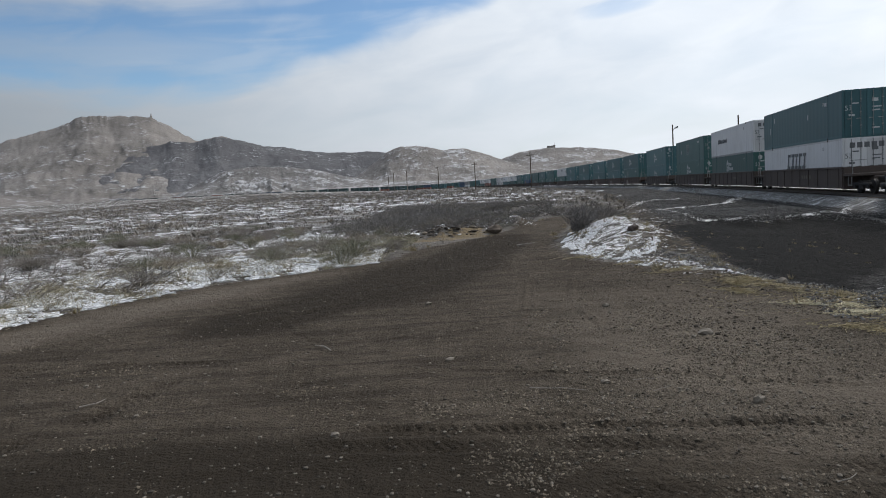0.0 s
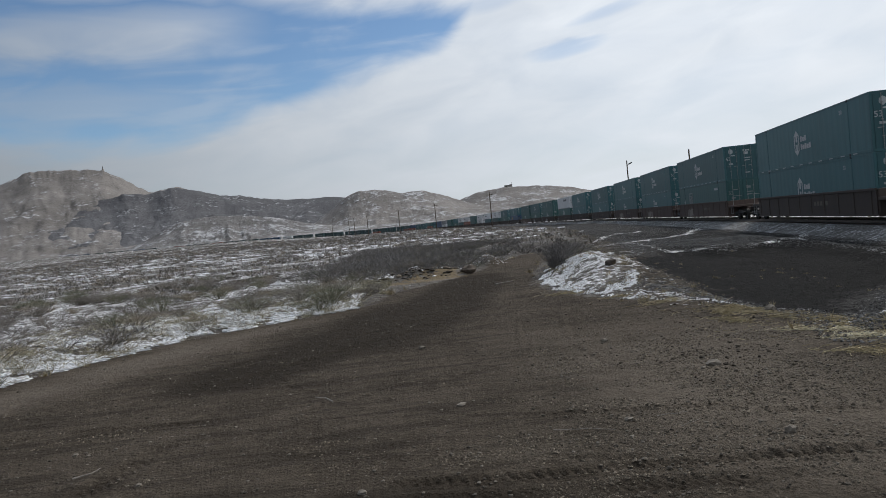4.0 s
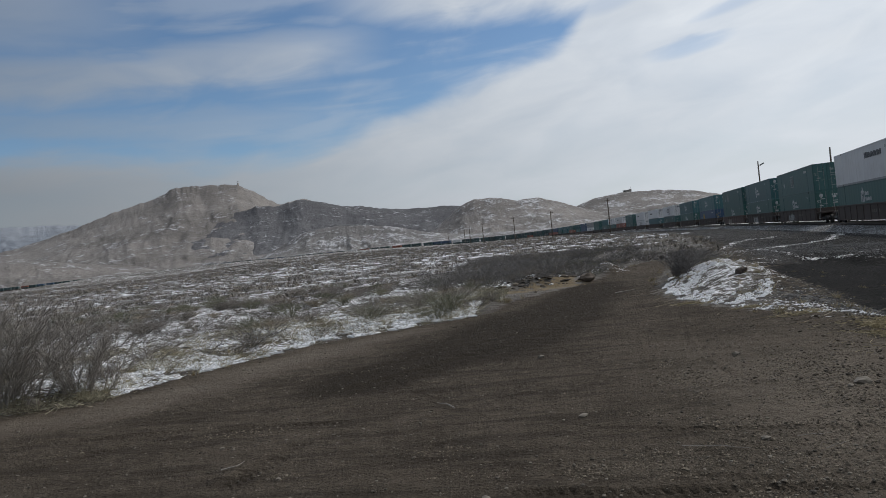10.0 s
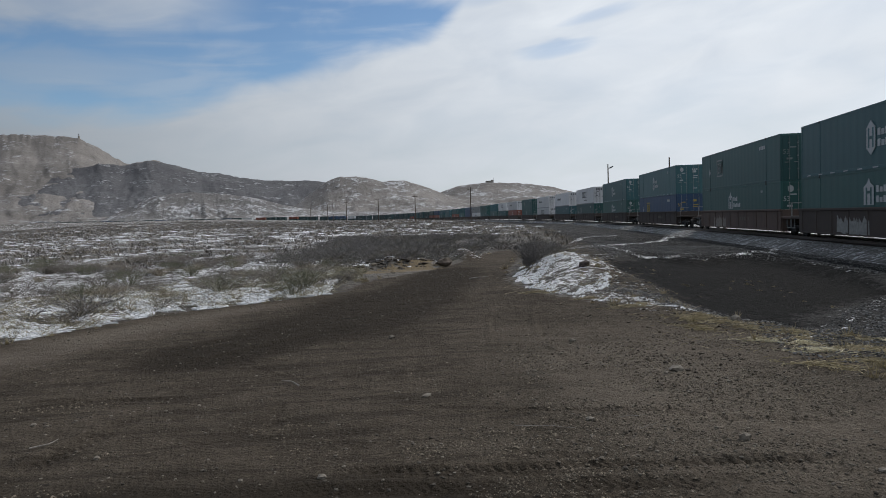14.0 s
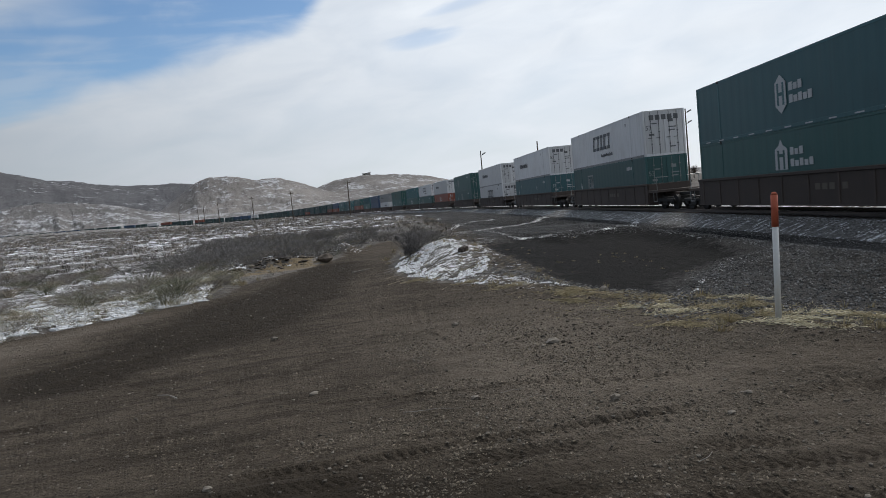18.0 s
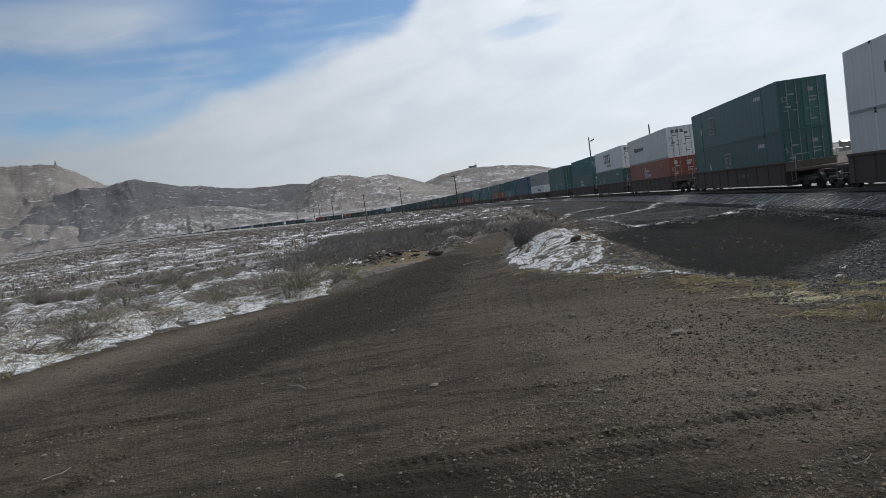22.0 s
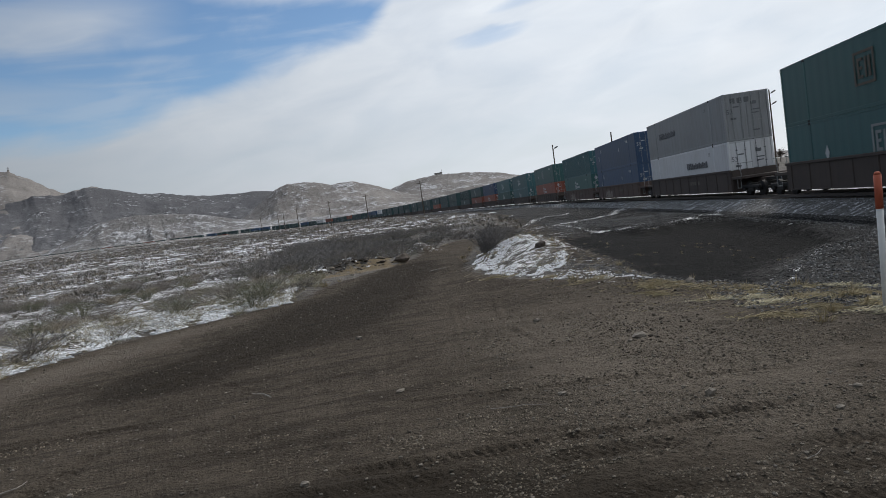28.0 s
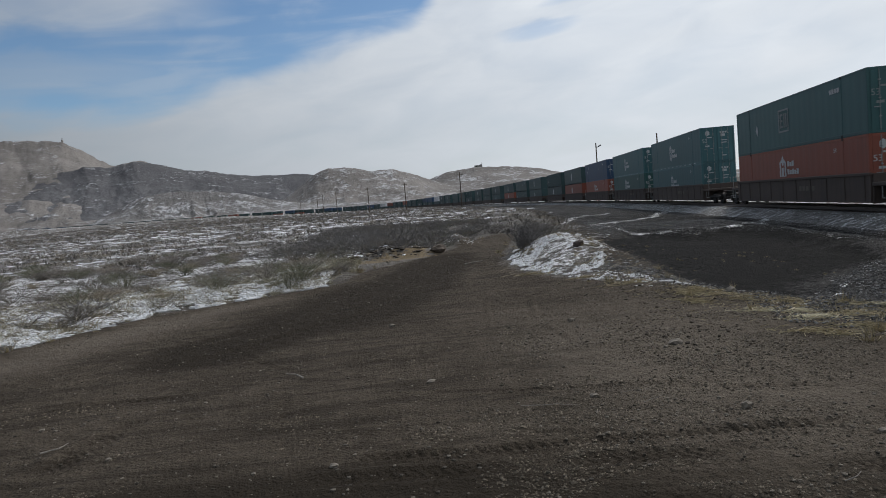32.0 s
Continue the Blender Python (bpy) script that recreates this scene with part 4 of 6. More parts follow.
def badge_arch(root, mat_a, mat_b, full, x=-0.95, z=1.88):
    bm = bmesh.new()
    flat_shape(bm, [(x - 0.45, z - 0.6), (x + 0.45, z - 0.6), (x + 0.45, z + 0.24), (x + 0.15, z + 0.4), (x, z + 0.64), (x - 0.15, z + 0.4), (x - 0.45, z + 0.24)], SIDE)
    part("emblem", bm, mat_a, root, "white house-shaped emblem")
    if not full:
        return
    for a, b, c, d in ((-0.26, -0.13, -0.58, 0.2), (0.13, 0.26, -0.58, 0.2), (-0.13, 0.13, -0.08, 0.05)):
        plate("emblem_bar", mat_b, root, x + a, x + b, z + c, z + d, SIDE - 0.004)
    for row, n in ((0.12, 3), (-0.34, 5)):
        for c in range(n):
            plate("lettering_bar", mat_a, root, x + 0.64 + c * 0.31, x + 0.87 + c * 0.31, z + row - 0.15, z + row + 0.15 - 0.07 * (c % 2))


def badge_square(root, mat_a, mat_b, full, x=-3.5, z=1.6):
    bm = bmesh.new()
    for r in (rect(x - 0.7, x + 0.7, z + 0.56, z + 0.66), rect(x - 0.7, x + 0.7, z - 0.66, z - 0.56), rect(x - 0.7, x - 0.58, z - 0.56, z + 0.56), rect(x + 0.58, x + 0.7, z - 0.56, z + 0.56)):
        flat_shape(bm, r, SIDE)
    part("emblem_frame", bm, mat_a, root, "pale square emblem frame")
    if not full:
        return
    for a, b, c, d in ((-0.46, -0.32, -0.4, 0.4), (-0.32, -0.08, 0.28, 0.4), (-0.32, -0.08, -0.4, -0.28), (-0.32, -0.12, -0.06, 0.06), (0.05, 0.18, -0.4, 0.4), (0.28, 0.44, -0.4, 0.4)):
        plate("emblem_bar", mat_a, root, x + a, x + b, z + c, z + d)
    if mat_a == M["mark_faded"]:
        return
    bm = bmesh.new()
    d = x - (2.6 if x < -2 else 4.1)
    flat_shape(bm, [(d, z - 0.55), (d + 0.18, z - 0.2), (d, z + 0.15), (d - 0.18, z - 0.2)], SIDE)
    part("placard", bm, M["mark_white"], root, "white diamond placard")
    for c in range(4):
        plate("small_marking", M["mark_white"], root, 5.0 + c * 0.26, 5.18 + c * 0.26, 2.2, 2.42)


def badge_slant(root, mat_a, mat_b, full, x=-0.1, z=1.72):
    for c in range(5):
        x0 = x - 2.1 + c * 0.84
        bm = bmesh.new()
        flat_shape(bm, rect(x0, x0 + 0.66, z - 0.56, z - 0.34, 0.06), SIDE)
        flat_shape(bm, rect(x0 + 0.16, x0 + 0.82, z + 0.34, z + 0.56, 0.06), SIDE)
        flat_shape(bm, rect(x0 + (0.05, 0.3, 0.24, 0.1, 0.3)[c], x0 + (0.3, 0.55, 0.46, 0.34, 0.56)[c], z - 0.34, z + 0.34, 0.14), SIDE)
        part("lettering_bar", bm, mat_a, root, "slanted dark grey lettering bar")
    if full:
        for c in range(9):
            x0 = x - 0.2 + c * 0.3
            plate("small_marking", mat_a, root, x0, x0 + 0.19, z - 1.1, z - 0.88 - 0.06 * (c % 2))


def badge_row(root, mat_a, mat_b, full, x=-3.3, z=1.6):
    for c in range(12 if full else 4):
        step = 0.34 if full else 0.8
        x0 = x - 1.8 + c * step
        up = 0.22 if c < 3 else 0.10 + 0.08 * (c % 2)
        plate("lettering_bar", mat_a, root, x0, x0 + step * 0.74, z - 0.2, z + up + 0.04)


def badge_low(root, mat_a, mat_b, full):
    badge_row(root, mat_a, mat_b, full, 2.6, 1.75)


def badge_high(root, mat_a, mat_b, full):
    badge_row(root, mat_a, mat_b, full, 2.2, 2.08)


def badge_none(root, mat_a, mat_b, full):
    for x, z, w, h in ((-5.4, 2.0, 0.12, 0.4), (5.6, 2.2, 0.35, 0.22), (-6.6, 1.2, 0.1, 0.5), (2.4, 1.6, 0.12, 0.35)):
        plate("small_marking", mat_a, root, x, x + w, z, z + h)


FIGURES = {}


def figures(parent, m, material):
    """The number 53, painted flat."""
    if material.name not in FIGURES:
        text = bpy.data.curves.new("figures", "FONT")
        text.body, text.size, text.align_x, text.align_y, text.extrude = "53", 0.42, "CENTER", "CENTER", 0.004
        shape = bpy.data.objects.new("figures", text)
        scene.collection.objects.link(shape)
        me = bpy.data.meshes.new_from_object(shape.evaluated_get(bpy.context.evaluated_depsgraph_get()))
        bpy.data.objects.remove(shape)
        me.materials.clear()
        me.materials.append(material)
        FIGURES[material.name] = me
    ob = new("size_number", FIGURES[material.name])
    ob.parent, ob.matrix_basis = parent, m
    return ob


def container(label, colour, badge, mat_a, mat_b, ribs, full=True, x=None):
    """A 53-foot box: +x is the end that leads, -y the side towards the camera."""
    root = new("container")
    tagged(root, label, "shipping container", "containers of the passing train")
    # sides with shallow pressed panels, flat ends
    bm = bmesh.new()
    n = 34 if ribs else 24
    depth = 0.04 if ribs else 0.0035
    for sy in (-1, 1):
        prev = None
        for k in range(n * 4 + 1):
            px = -LONG / 2 + 0.12 + (LONG - 0.24) * k / (n * 4)
            inset = 0.012 + depth * (k % 4 in (1, 2))
            pair = [bm.verts.new((px, sy * (HALF - inset), zz)) for zz in (0.14, TALL - 0.1)]
            if prev:
                bm.faces.new((prev[0], pair[0], pair[1], prev[1]) if sy < 0 else (prev[0], prev[1], pair[1], pair[0]))
            prev = pair
    box(bm, -LONG / 2 + 0.1, LONG / 2 - 0.06, -HALF + 0.07, HALF - 0.07, 0.1, TALL - 0.03)
    if not full:
        for px in (-LONG / 2 + 0.08, LONG / 2 - 0.08):
            box(bm, px - 0.08, px + 0.08, -HALF, HALF, 0, TALL)
    part("shell", bm, colour, root)
    part("roof", boxes((-LONG / 2 + 0.02, LONG / 2 - 0.02, -HALF + 0.03, HALF - 0.03, TALL - 0.05, TALL - 0.004), bevel=0.008), colour, root)
    if full:
        for sy in (-1, 1):
            y0, y1 = sorted((sy * HALF, sy * (HALF - 0.08)))
            part("top_rail", boxes((-LONG / 2 + 0.15, LONG / 2 - 0.15, y0, y1, TALL - 0.11, TALL), bevel=0.01), colour, root)
            part("bottom_rail", boxes((-LONG / 2 + 0.15, LONG / 2 - 0.15, y0, y1, 0.0, 0.16), bevel=0.01), M["grey"] if colour == M["white"] else colour, root)
        post = casting = None
        for px in (-LONG / 2 + 0.08, LONG / 2 - 0.08, -6.08, 6.08):
            for sy in (-1, 1):
                if post is None:
                    post = part("post", boxes((-0.08, 0.08, -0.067, 0.067, 0, TALL), bevel=0.012), colour, root)
                    post.matrix_basis = pose(px, sy * (HALF - 0.065), 0)
                else:
                    share("post", post, pose(px, sy * (HALF - 0.065), 0), root)
        for px in (-6.08, 6.08):
            for sy in (-1, 1):
                for pz in (0.0, TALL - 0.13):
                    if casting is None:
                        casting = part("corner_casting", boxes((-0.1, 0.1, -0.085, 0.085, 0.0, 0.134), bevel=0.015), M["steel_dark"], root)
                        casting.matrix_basis = pose(px, sy * (HALF - 0.08), pz)
                    else:
                        share("corner_casting", casting, pose(px, sy * (HALF - 0.08), pz), root)
        figures(root, pose(5.35, SIDE - 0.002, 2.35, 90, 0, 0) @ Matrix.Scale(0.7, 4), mat_a)
        figures(root, pose(LONG / 2 - 0.006, -1.02, 1.78, 90, 0, 90), mat_a)
        part("door_sill", boxes((LONG / 2 - 0.05, LONG / 2 - 0.005, -HALF + 0.14, HALF - 0.14, 0.005, 0.15)), colour, root)
        part("door_header", boxes((LONG / 2 - 0.05, LONG / 2 - 0.005, -HALF + 0.14, HALF - 0.14, TALL - 0.115, TALL - 0.005)), colour, root)
        for py, pz, w, h in ((-0.8, 2.02, 0.36, 0.08), (0.28, 2.1, 0.34, 0.2), (0.3, 1.75, 0.5, 0.07), (0.3, 1.55, 0.42, 0.07), (-1.0, 1.3, 0.34, 0.12), (0.3, 0.5, 0.4, 0.08)):
            plate("door_marking", mat_a, root, py, py + w, pz, pz + h, end=True)
        if badge is badge_slant or badge is badge_row:
            for c in range(5 if badge is badge_slant else 3):
                y0 = -0.95 + c * (0.40 if badge is badge_slant else 0.42)
                plate("door_lettering", mat_a, root, y0, y0 + 0.3, 2.28, 2.6, end=True)
        if badge is badge_hex or badge is badge_arch:
            bm = bmesh.new()
            hexagon = [(-0.95, 2.30), (-0.78, 2.18), (-0.61, 2.30), (-0.61, 2.52), (-0.78, 2.64), (-0.95, 2.52)]
            bm.faces.new([bm.verts.new((LONG / 2 - 0.007, ey, ez)) for ey, ez in hexagon])
            part("door_emblem", bm, mat_a, root, "small white emblem on the door")
            for c in range(3):
                plate("door_lettering", mat_a, root, 0.22 + c * 0.2, 0.36 + c * 0.2, 2.36, 2.50, end=True)
        if badge is badge_hex:
            for c in range(11):
                plate("reflective_tape", mat_a, root, -7.6 + c * 1.4, -7.15 + c * 1.4, 0.05, 0.10, -HALF - 0.004)
    # doors with lock rods at the leading end
    for sy in (-1, 1):
        y0, y1 = sorted((sy * 0.012, sy * (HALF - 0.15)))
        door = part("door", boxes((LONG / 2 - 0.05, LONG / 2 - 0.012, y0, y1, 0.16, TALL - 0.12), bevel=0.006), colour, root)
        for ry in (0.34, 0.86) if full else ():
            rod = tubes(((LONG / 2 + 0.012, sy * ry, 0.1), (LONG / 2 + 0.012, sy * ry, TALL - 0.08), 0.017), n=6)
            for rz in (0.7, 1.5, 2.3):
                box(rod, LONG / 2 - 0.012, LONG / 2 + 0.035, sy * ry - 0.05, sy * ry + 0.05, rz, rz + 0.05)
            box(rod, LONG / 2, LONG / 2 + 0.04, sy * ry - 0.25, sy * ry + 0.02, 1.12, 1.16)
            part("lock_rod", rod, M["galv"] if colour != M["white"] else M["mark_grey"], door)
    if x is None:
        badge(root, mat_a, mat_b, full)
    else:
        badge(root, mat_a, mat_b, full, x)
    return root


W, G, S = M["mark_white"], M["mark_grey"], M["mark_faded"]
FORMS = {
    "H": ("green container with white hexagonal emblem and lettering bars", M["green"], badge_hex, W, M["green"], False),
    "A": ("deep green container with white house-shaped emblem", M["green_deep"], badge_arch, W, M["green_deep"], False),
    "E": ("dark teal-green container with pale square emblem", M["green_blue"], badge_square, M["mark_dim"], M["green_blue"], False),
    "F": ("dark green container with faded tan square emblem", M["green_deep"], badge_square, S, M["green_deep"], False),
    "T": ("dark teal container with small white markings", M["teal"], badge_none, W, M["teal"], False),
    "R": ("green corrugated container with ribbed sides", M["green"], badge_none, W, M["green"], True),
    "S": ("dirty white container with slanted grey lettering bars", M["white"], badge_slant, G, M["white"], False),
    "X": ("dirty white container with a row of dark lettering bars", M["white"], badge_row, G, M["white"], False),
    "O": ("orange-red container with white house-shaped emblem", M["orange"], badge_arch, W, M["orange"], False),
    "N": ("navy blue container with small white markings", M["navy"], badge_none, W, M["navy"], False),
    "Y": ("navy blue container with yellow square emblem", M["navy"], badge_square, M["mark_yellow"], M["navy"], False),
    "G": ("grey container with a row of dark lettering bars", M["grey"], badge_row, G, M["grey"], False),
    "C": ("dirty white container with broad dark lettering bars", M["white"], badge_low, G, M["white"], False),
}
KINDS = {key: container(*form) for key, form in FORMS.items()}
KINDS["B"] = container(*FORMS["X"][:2], badge_high, *FORMS["X"][3:])
KINDS["K"] = container(*FORMS["E"], True, -0.6)
KINDS["J"] = container(*FORMS["F"], True, -1.4)
# Far green stacks take the dimmed paint, near ones the full greens.
FAR_PAINT = {key: M["green_far_dim"] for key in "HAETR"}
FAR_KINDS = {key: container(FORMS[key][0], FAR_PAINT.get(key, FORMS[key][1]), *FORMS[key][2:], False) for key in "HAETROXNSG"}


# ---- well cars ----
def graffiti(root, material, x, z, n, rng):
    for k in range(n):
        w = rng.uniform(0.25, 0.6)
        a, b = rng.uniform(-0.1, 0.1), rng.uniform(-0.1, 0.1)
        bm = bmesh.new()
        flat_shape(bm, [(x, z + a), (x + w, z + b), (x + w - 0.06, z + 0.75 + a), (x + w * 0.55, z + 0.6 + b), (x + 0.05, z + 0.85 + b)], -1.466, 0.005)
        part("graffiti_mark", bm, material, root, "pale sprayed graffiti mark" if k == 0 else "")
        x += w * 0.85


def well_car(label, colour, front, spray, seed, full=True):
    """One unit of a double-stack car; z = 0 is the top of the rails."""
    rng = random.Random(seed)
    root = new("well_car")
    tagged(root, label, "rail car", "well cars of the passing train")
    for sy in (-1, 1):
        bm = bmesh.new()
        form = [(1.42, 0.29), (1.50, 0.29), (1.50, 0.35), (1.46, 0.35), (1.46, 1.50), (1.52, 1.52), (1.52, 1.62), (1.50, 1.64), (1.40, 1.64), (1.40, 1.55), (1.42, 1.53)]
        ends = [[bm.verts.new((px, sy * py, pz)) for py, pz in form] for px in (-8.6, 8.6)]
        for k in range(len(form)):
            j = (k + 1) % len(form)
            bm.faces.new((ends[0][k], ends[0][j], ends[1][j], ends[1][k]))
        bm.faces.new(ends[0]), bm.faces.new(ends[1][::-1])
        bmesh.ops.recalc_face_normals(bm, faces=bm.faces)
        side = part("side_sill", bm, colour, root)
        rib = None
        for k in range(10 if full else 0):
            px = -8.1 + k * 1.8
            if rib is None:
                rib = part("rib", boxes((-0.04, 0.04, -0.028, 0.028, 0.34, 1.51), bevel=0.01), colour, side)
                rib.matrix_basis = pose(px, sy * 1.465, 0)
            else:
                share("rib", rib, pose(px, sy * 1.465, 0), side)
    beam = None
    for k in range(9 if full else 0):
        px = -8.0 + k * 2.0
        if beam is None:
            beam = part("floor_beam", boxes((-0.17, 0.17, -1.38, 1.38, 0.34, 0.44)), M["steel_dark"], root)
            beam.matrix_basis = pose(px, 0, 0)
        else:
            share("floor_beam", beam, pose(px, 0, 0), root)
    if not full:
        part("well_floor", boxes((-8.6, 8.6, -1.38, 1.38, 0.34, 0.44)), M["steel_dark"], root)
    for sx in (-1, 1):
        bm = bmesh.new()
        x0, x1 = sorted((sx * 8.5, sx * 10.1))
        box(bm, x0, x1, -1.42, 1.42, 1.04, 1.2, 0.02)
        x0, x1 = sorted((sx * 8.5, sx * 8.68))
        box(bm, x0, x1, -1.39, 1.39, 0.25, 1.6, 0.02)
        x0, x1 = sorted((sx * 8.6, sx * 10.35))
        box(bm, x0, x1, -0.35, 0.35, 0.66, 1.0, 0.03)
        part("end_platform", bm, colour, root)
        if full:
            for sy in (-1, 1):
                part("handrail", tubes(((sx * 9.9, sy * 1.35, 1.14), (sx * 9.9, sy * 1.35, 2.0), 0.02), ((sx * 9.9, sy * 1.37, 1.985), (sx * 9.9, sy * 0.6, 1.985), 0.02), n=6), M["galv"], root)
            part("step", tubes(((sx * 9.4, -1.4, 0.5), (sx * 9.4, -1.4, 1.02), 0.02), ((sx * 9.9, -1.4, 0.5), (sx * 9.9, -1.4, 1.02), 0.02), ((sx * 9.38, -1.4, 0.51), (sx * 9.92, -1.4, 0.51), 0.02), n=6), M["galv"], root)
    for px in ([-10.3] if not front else [-10.3, 10.4]):
        bm = bmesh.new()
        for sy in (-1, 1):
            y0, y1 = sorted((sy * 0.95, sy * 1.12))
            box(bm, px - 1.2, px + 1.2, y0, y1, 0.46, 0.66, 0.05)
            box(bm, px - 0.35, px + 0.35, y0, y1, 0.24, 0.5, 0.05)
            for dx in (-0.89, 0.89):
                box(bm, px + dx - 0.17, px + dx + 0.17, y0, y1, 0.3, 0.58, 0.04)
        box(bm, px - 0.2, px + 0.2, -1.1, 1.1, 0.45, 0.75, 0.03)
        truck = part("truck_frame", bm, M["steel_dark"], root)
        for dx in (-0.89, 0.89):
            bm = tubes(((px + dx, -0.9, 0.42), (px + dx, 0.9, 0.42), 0.08), n=10)
            for sy in (-1, 1):
                tube(bm, (px + dx, sy * 0.69, 0.42), (px + dx, sy * 0.82, 0.42), 0.42, n=24 if full else 12)
                tube(bm, (px + dx, sy * 0.66, 0.42), (px + dx, sy * 0.7, 0.42), 0.445, n=24 if full else 12)
            part("wheelset", bm, M["steel_dark"], truck, "dark steel axle with two wheels")
    if front:
        part("coupler", boxes((10.3, 12.2, -0.12, 0.12, 0.78, 0.98), (11.9, 12.35, -0.2, 0.2, 0.72, 1.02), bevel=0.03), M["steel_dark"], root)
    for k in range(4 if full else 0):
        x0 = 1.3 + k * 0.42 + (0.3 if k > 2 else 0)
        plate("lettering_bar", S, root, x0, x0 + 0.3, 0.90, 1.14, -1.462)
    if spray and full:
        graffiti(root, M["mark_spray_tan"] if spray == 1 else M["mark_spray"], rng.uniform(-5.5, -3), 0.36, 6 + spray, rng)
    return root


LOOKS = (("rust-brown well car carrying stacked containers", M["rust"], 0), ("faded red well car with pale graffiti", M["car_red"], 1), ("rust-brown well car with whitish graffiti", M["rust"], 2))
CARS = [[well_car(label, colour, f, spray, 1 + spray * 2 + f) for label, colour, spray in LOOKS] for f in (0, 1)]
FAR_CARS = [well_car(LOOKS[0][0], M["rust"], f, 0, 9 + f, False) for f in (0, 1)]

# Where each stack's trailing end lies at the start, by its distance along the line; what it carries (upper and lower); its car.
STACKS = [(-11, "HA", 0), (13.6, "EA", 0), (37.95, "TS", 0), (58.3, "XA", 0), (79.1, "KA", 0), (103.95, "HH", 0), (129.0, "HE", 1), (149.7, "HH", 1), (170.3, "HH", 1), (193.2, "HH", 0), (216.9, "HH", 0), (237.2, "BA", 0),
          (262.2, "KA", 2), (283.3, "HA", 2), (303.2, "EA", 1), (328.9, "HY", 0), (353.5, "HA", 0), (378.1, "SE", 0), (403.3, "XT", 0), (428.55, "XS", 0), (453.0, "EK", 0), (478.0, "XO", 0), (498.9, "SE", 0), (519.0, "RA", 0),
          (544.6, "JK", 0), (569.1, "GC", 0), (590.2, "NN", 1), (610.5, "RA", 1), (635.3, "KO", 0), (660.8, "HH", 0), (681.6, "HA", 0), (702.7, "NO", 0)]


def rest_of_train():
    rng = random.Random(7)
    s = STACKS[-1][0]
    k = 0
    while s < 2180:
        s += (20.7, 20.7, 24.9)[k % 3]
        k += 1
        STACKS.append((s, rng.choice(("HH", "HH", "HA", "EE", "OA", "HO", "RA", "HE", "TT", "NA", "XE", "HH")), rng.choice((0, 0, 1))))


rest_of_train()
MOVING = []


def pose_at(u, lift, t):
    """A thing of the train, whose trailing end began at u, at t seconds."""
    s = u - LONG / 2 - SPEED * t
    a, b = on_line(s - 6.5), on_line(s + 6.5)
    way = a - b
    mid = (a + b) / 2
    return Matrix.Translation((mid.x, mid.y, mid.z + lift)) @ Matrix.Rotation(math.atan2(way.y, way.x), 4, "Z")


def build_train():
    used = set()
    for k, (u, load, look_of) in enumerate(STACKS):
        coupled = k == 0 or u - STACKS[k - 1][0] > 23
        kinds, car = (KINDS, CARS[int(coupled)][look_of]) if u < 720 else (FAR_KINDS, FAR_CARS[int(coupled)])
        for source, lift in ((car, 0.0), (kinds[load[1]], 0.465), (kinds[load[0]], 0.465 + TALL + 0.006)):
            if source.name in used:
                ob = copy_thing(source, pose_at(u, lift, 0))
            else:
                used.add(source.name)
                ob = source
                ob.matrix_basis = pose_at(u, lift, 0)
            MOVING.append((ob, u, lift))
    for source in [*CARS[0], *CARS[1], *FAR_CARS, *KINDS.values(), *FAR_KINDS.values()]:
        if source.name not in used:
            for o in (*source.children_recursive, source):
                bpy.data.objects.remove(o)


build_train()

# ---- poles and wires ----
def place_of(az, dist):
    return dist * math_sin(az), dist * math_cos(az)


def utility_pole(az, dist, top, arm):
    x, y = place_of(az, dist)
    base = height(x, y) - 0.3
    root = new("utility_pole")
    tagged(root, "weathered wooden utility pole with a short crossarm", "utility pole", "poles along the railway")
    root.matrix_basis = pose(x, y, base, 0, 0, -az)
    h = top - base
    part("shaft", tubes(((0, 0, 0), (0.03, 0, h), 0.17, 0.10), n=10), M["pole"], root)
    if arm:
        part("crossarm", boxes((-1.0, 1.0, -0.06, 0.06, h - 0.75, h - 0.63), bevel=0.01), M["pole"], root)
        for k in (-0.9, -0.45, 0.45, 0.9):
            part("insulator", tubes(((k, 0, h - 0.63), (k, 0, h - 0.45), 0.04, 0.05), n=8), M["lamp"], root)
    return root


def lamp_pole(az, dist, top, lamps):
    x, y = place_of(az, dist)
    base = height(x, y) - 0.3
    root = new("light_pole")
    tagged(root, "tall thin yard light pole with angled floodlights", "light pole", "light poles behind the train")
    root.matrix_basis = pose(x, y, base, 0, 0, -az)
    h = top - base
    part("shaft", tubes(((0, 0, 0), (0, 0, h), 0.16, 0.10), n=10), M["pole"], root)
    for sx, pz in lamps:
        arm = part("arm", tubes(((0, 0, h - pz), (sx * 0.45, 0, h - pz + 0.3), 0.04), n=6), M["lamp"], root)
        head = boxes((-0.35, 0.35, -0.2, 0.2, -0.1, 0.12), bevel=0.04)
        bmesh.ops.transform(head, matrix=pose(sx * 0.62, 0, h - pz + 0.38, 0, -sx * 25, 0), verts=head.verts)
        part("lamp_head", head, M["lamp"], arm)
    part("cap", tubes(((0, 0, h), (0, 0, h + 0.06), 0.11, 0.06), n=10), M["lamp"], root)
    return root


for az, dist, top, arm in ((7.03, 190, 10.3, True), (2.16, 237, 10.3, True), (-1.06, 270, 10.8, True), (-3.83, 310, 11.0, True), (-4.98, 352, 11.4, False), (-5.45, 395, 12.0, True), (-6.89, 440, 11.0, False)):
    utility_pole(az, dist, top, arm)
utility_pole(23.75, 112, 1.8 + 112 * math.tan(radians(4.26)), False)
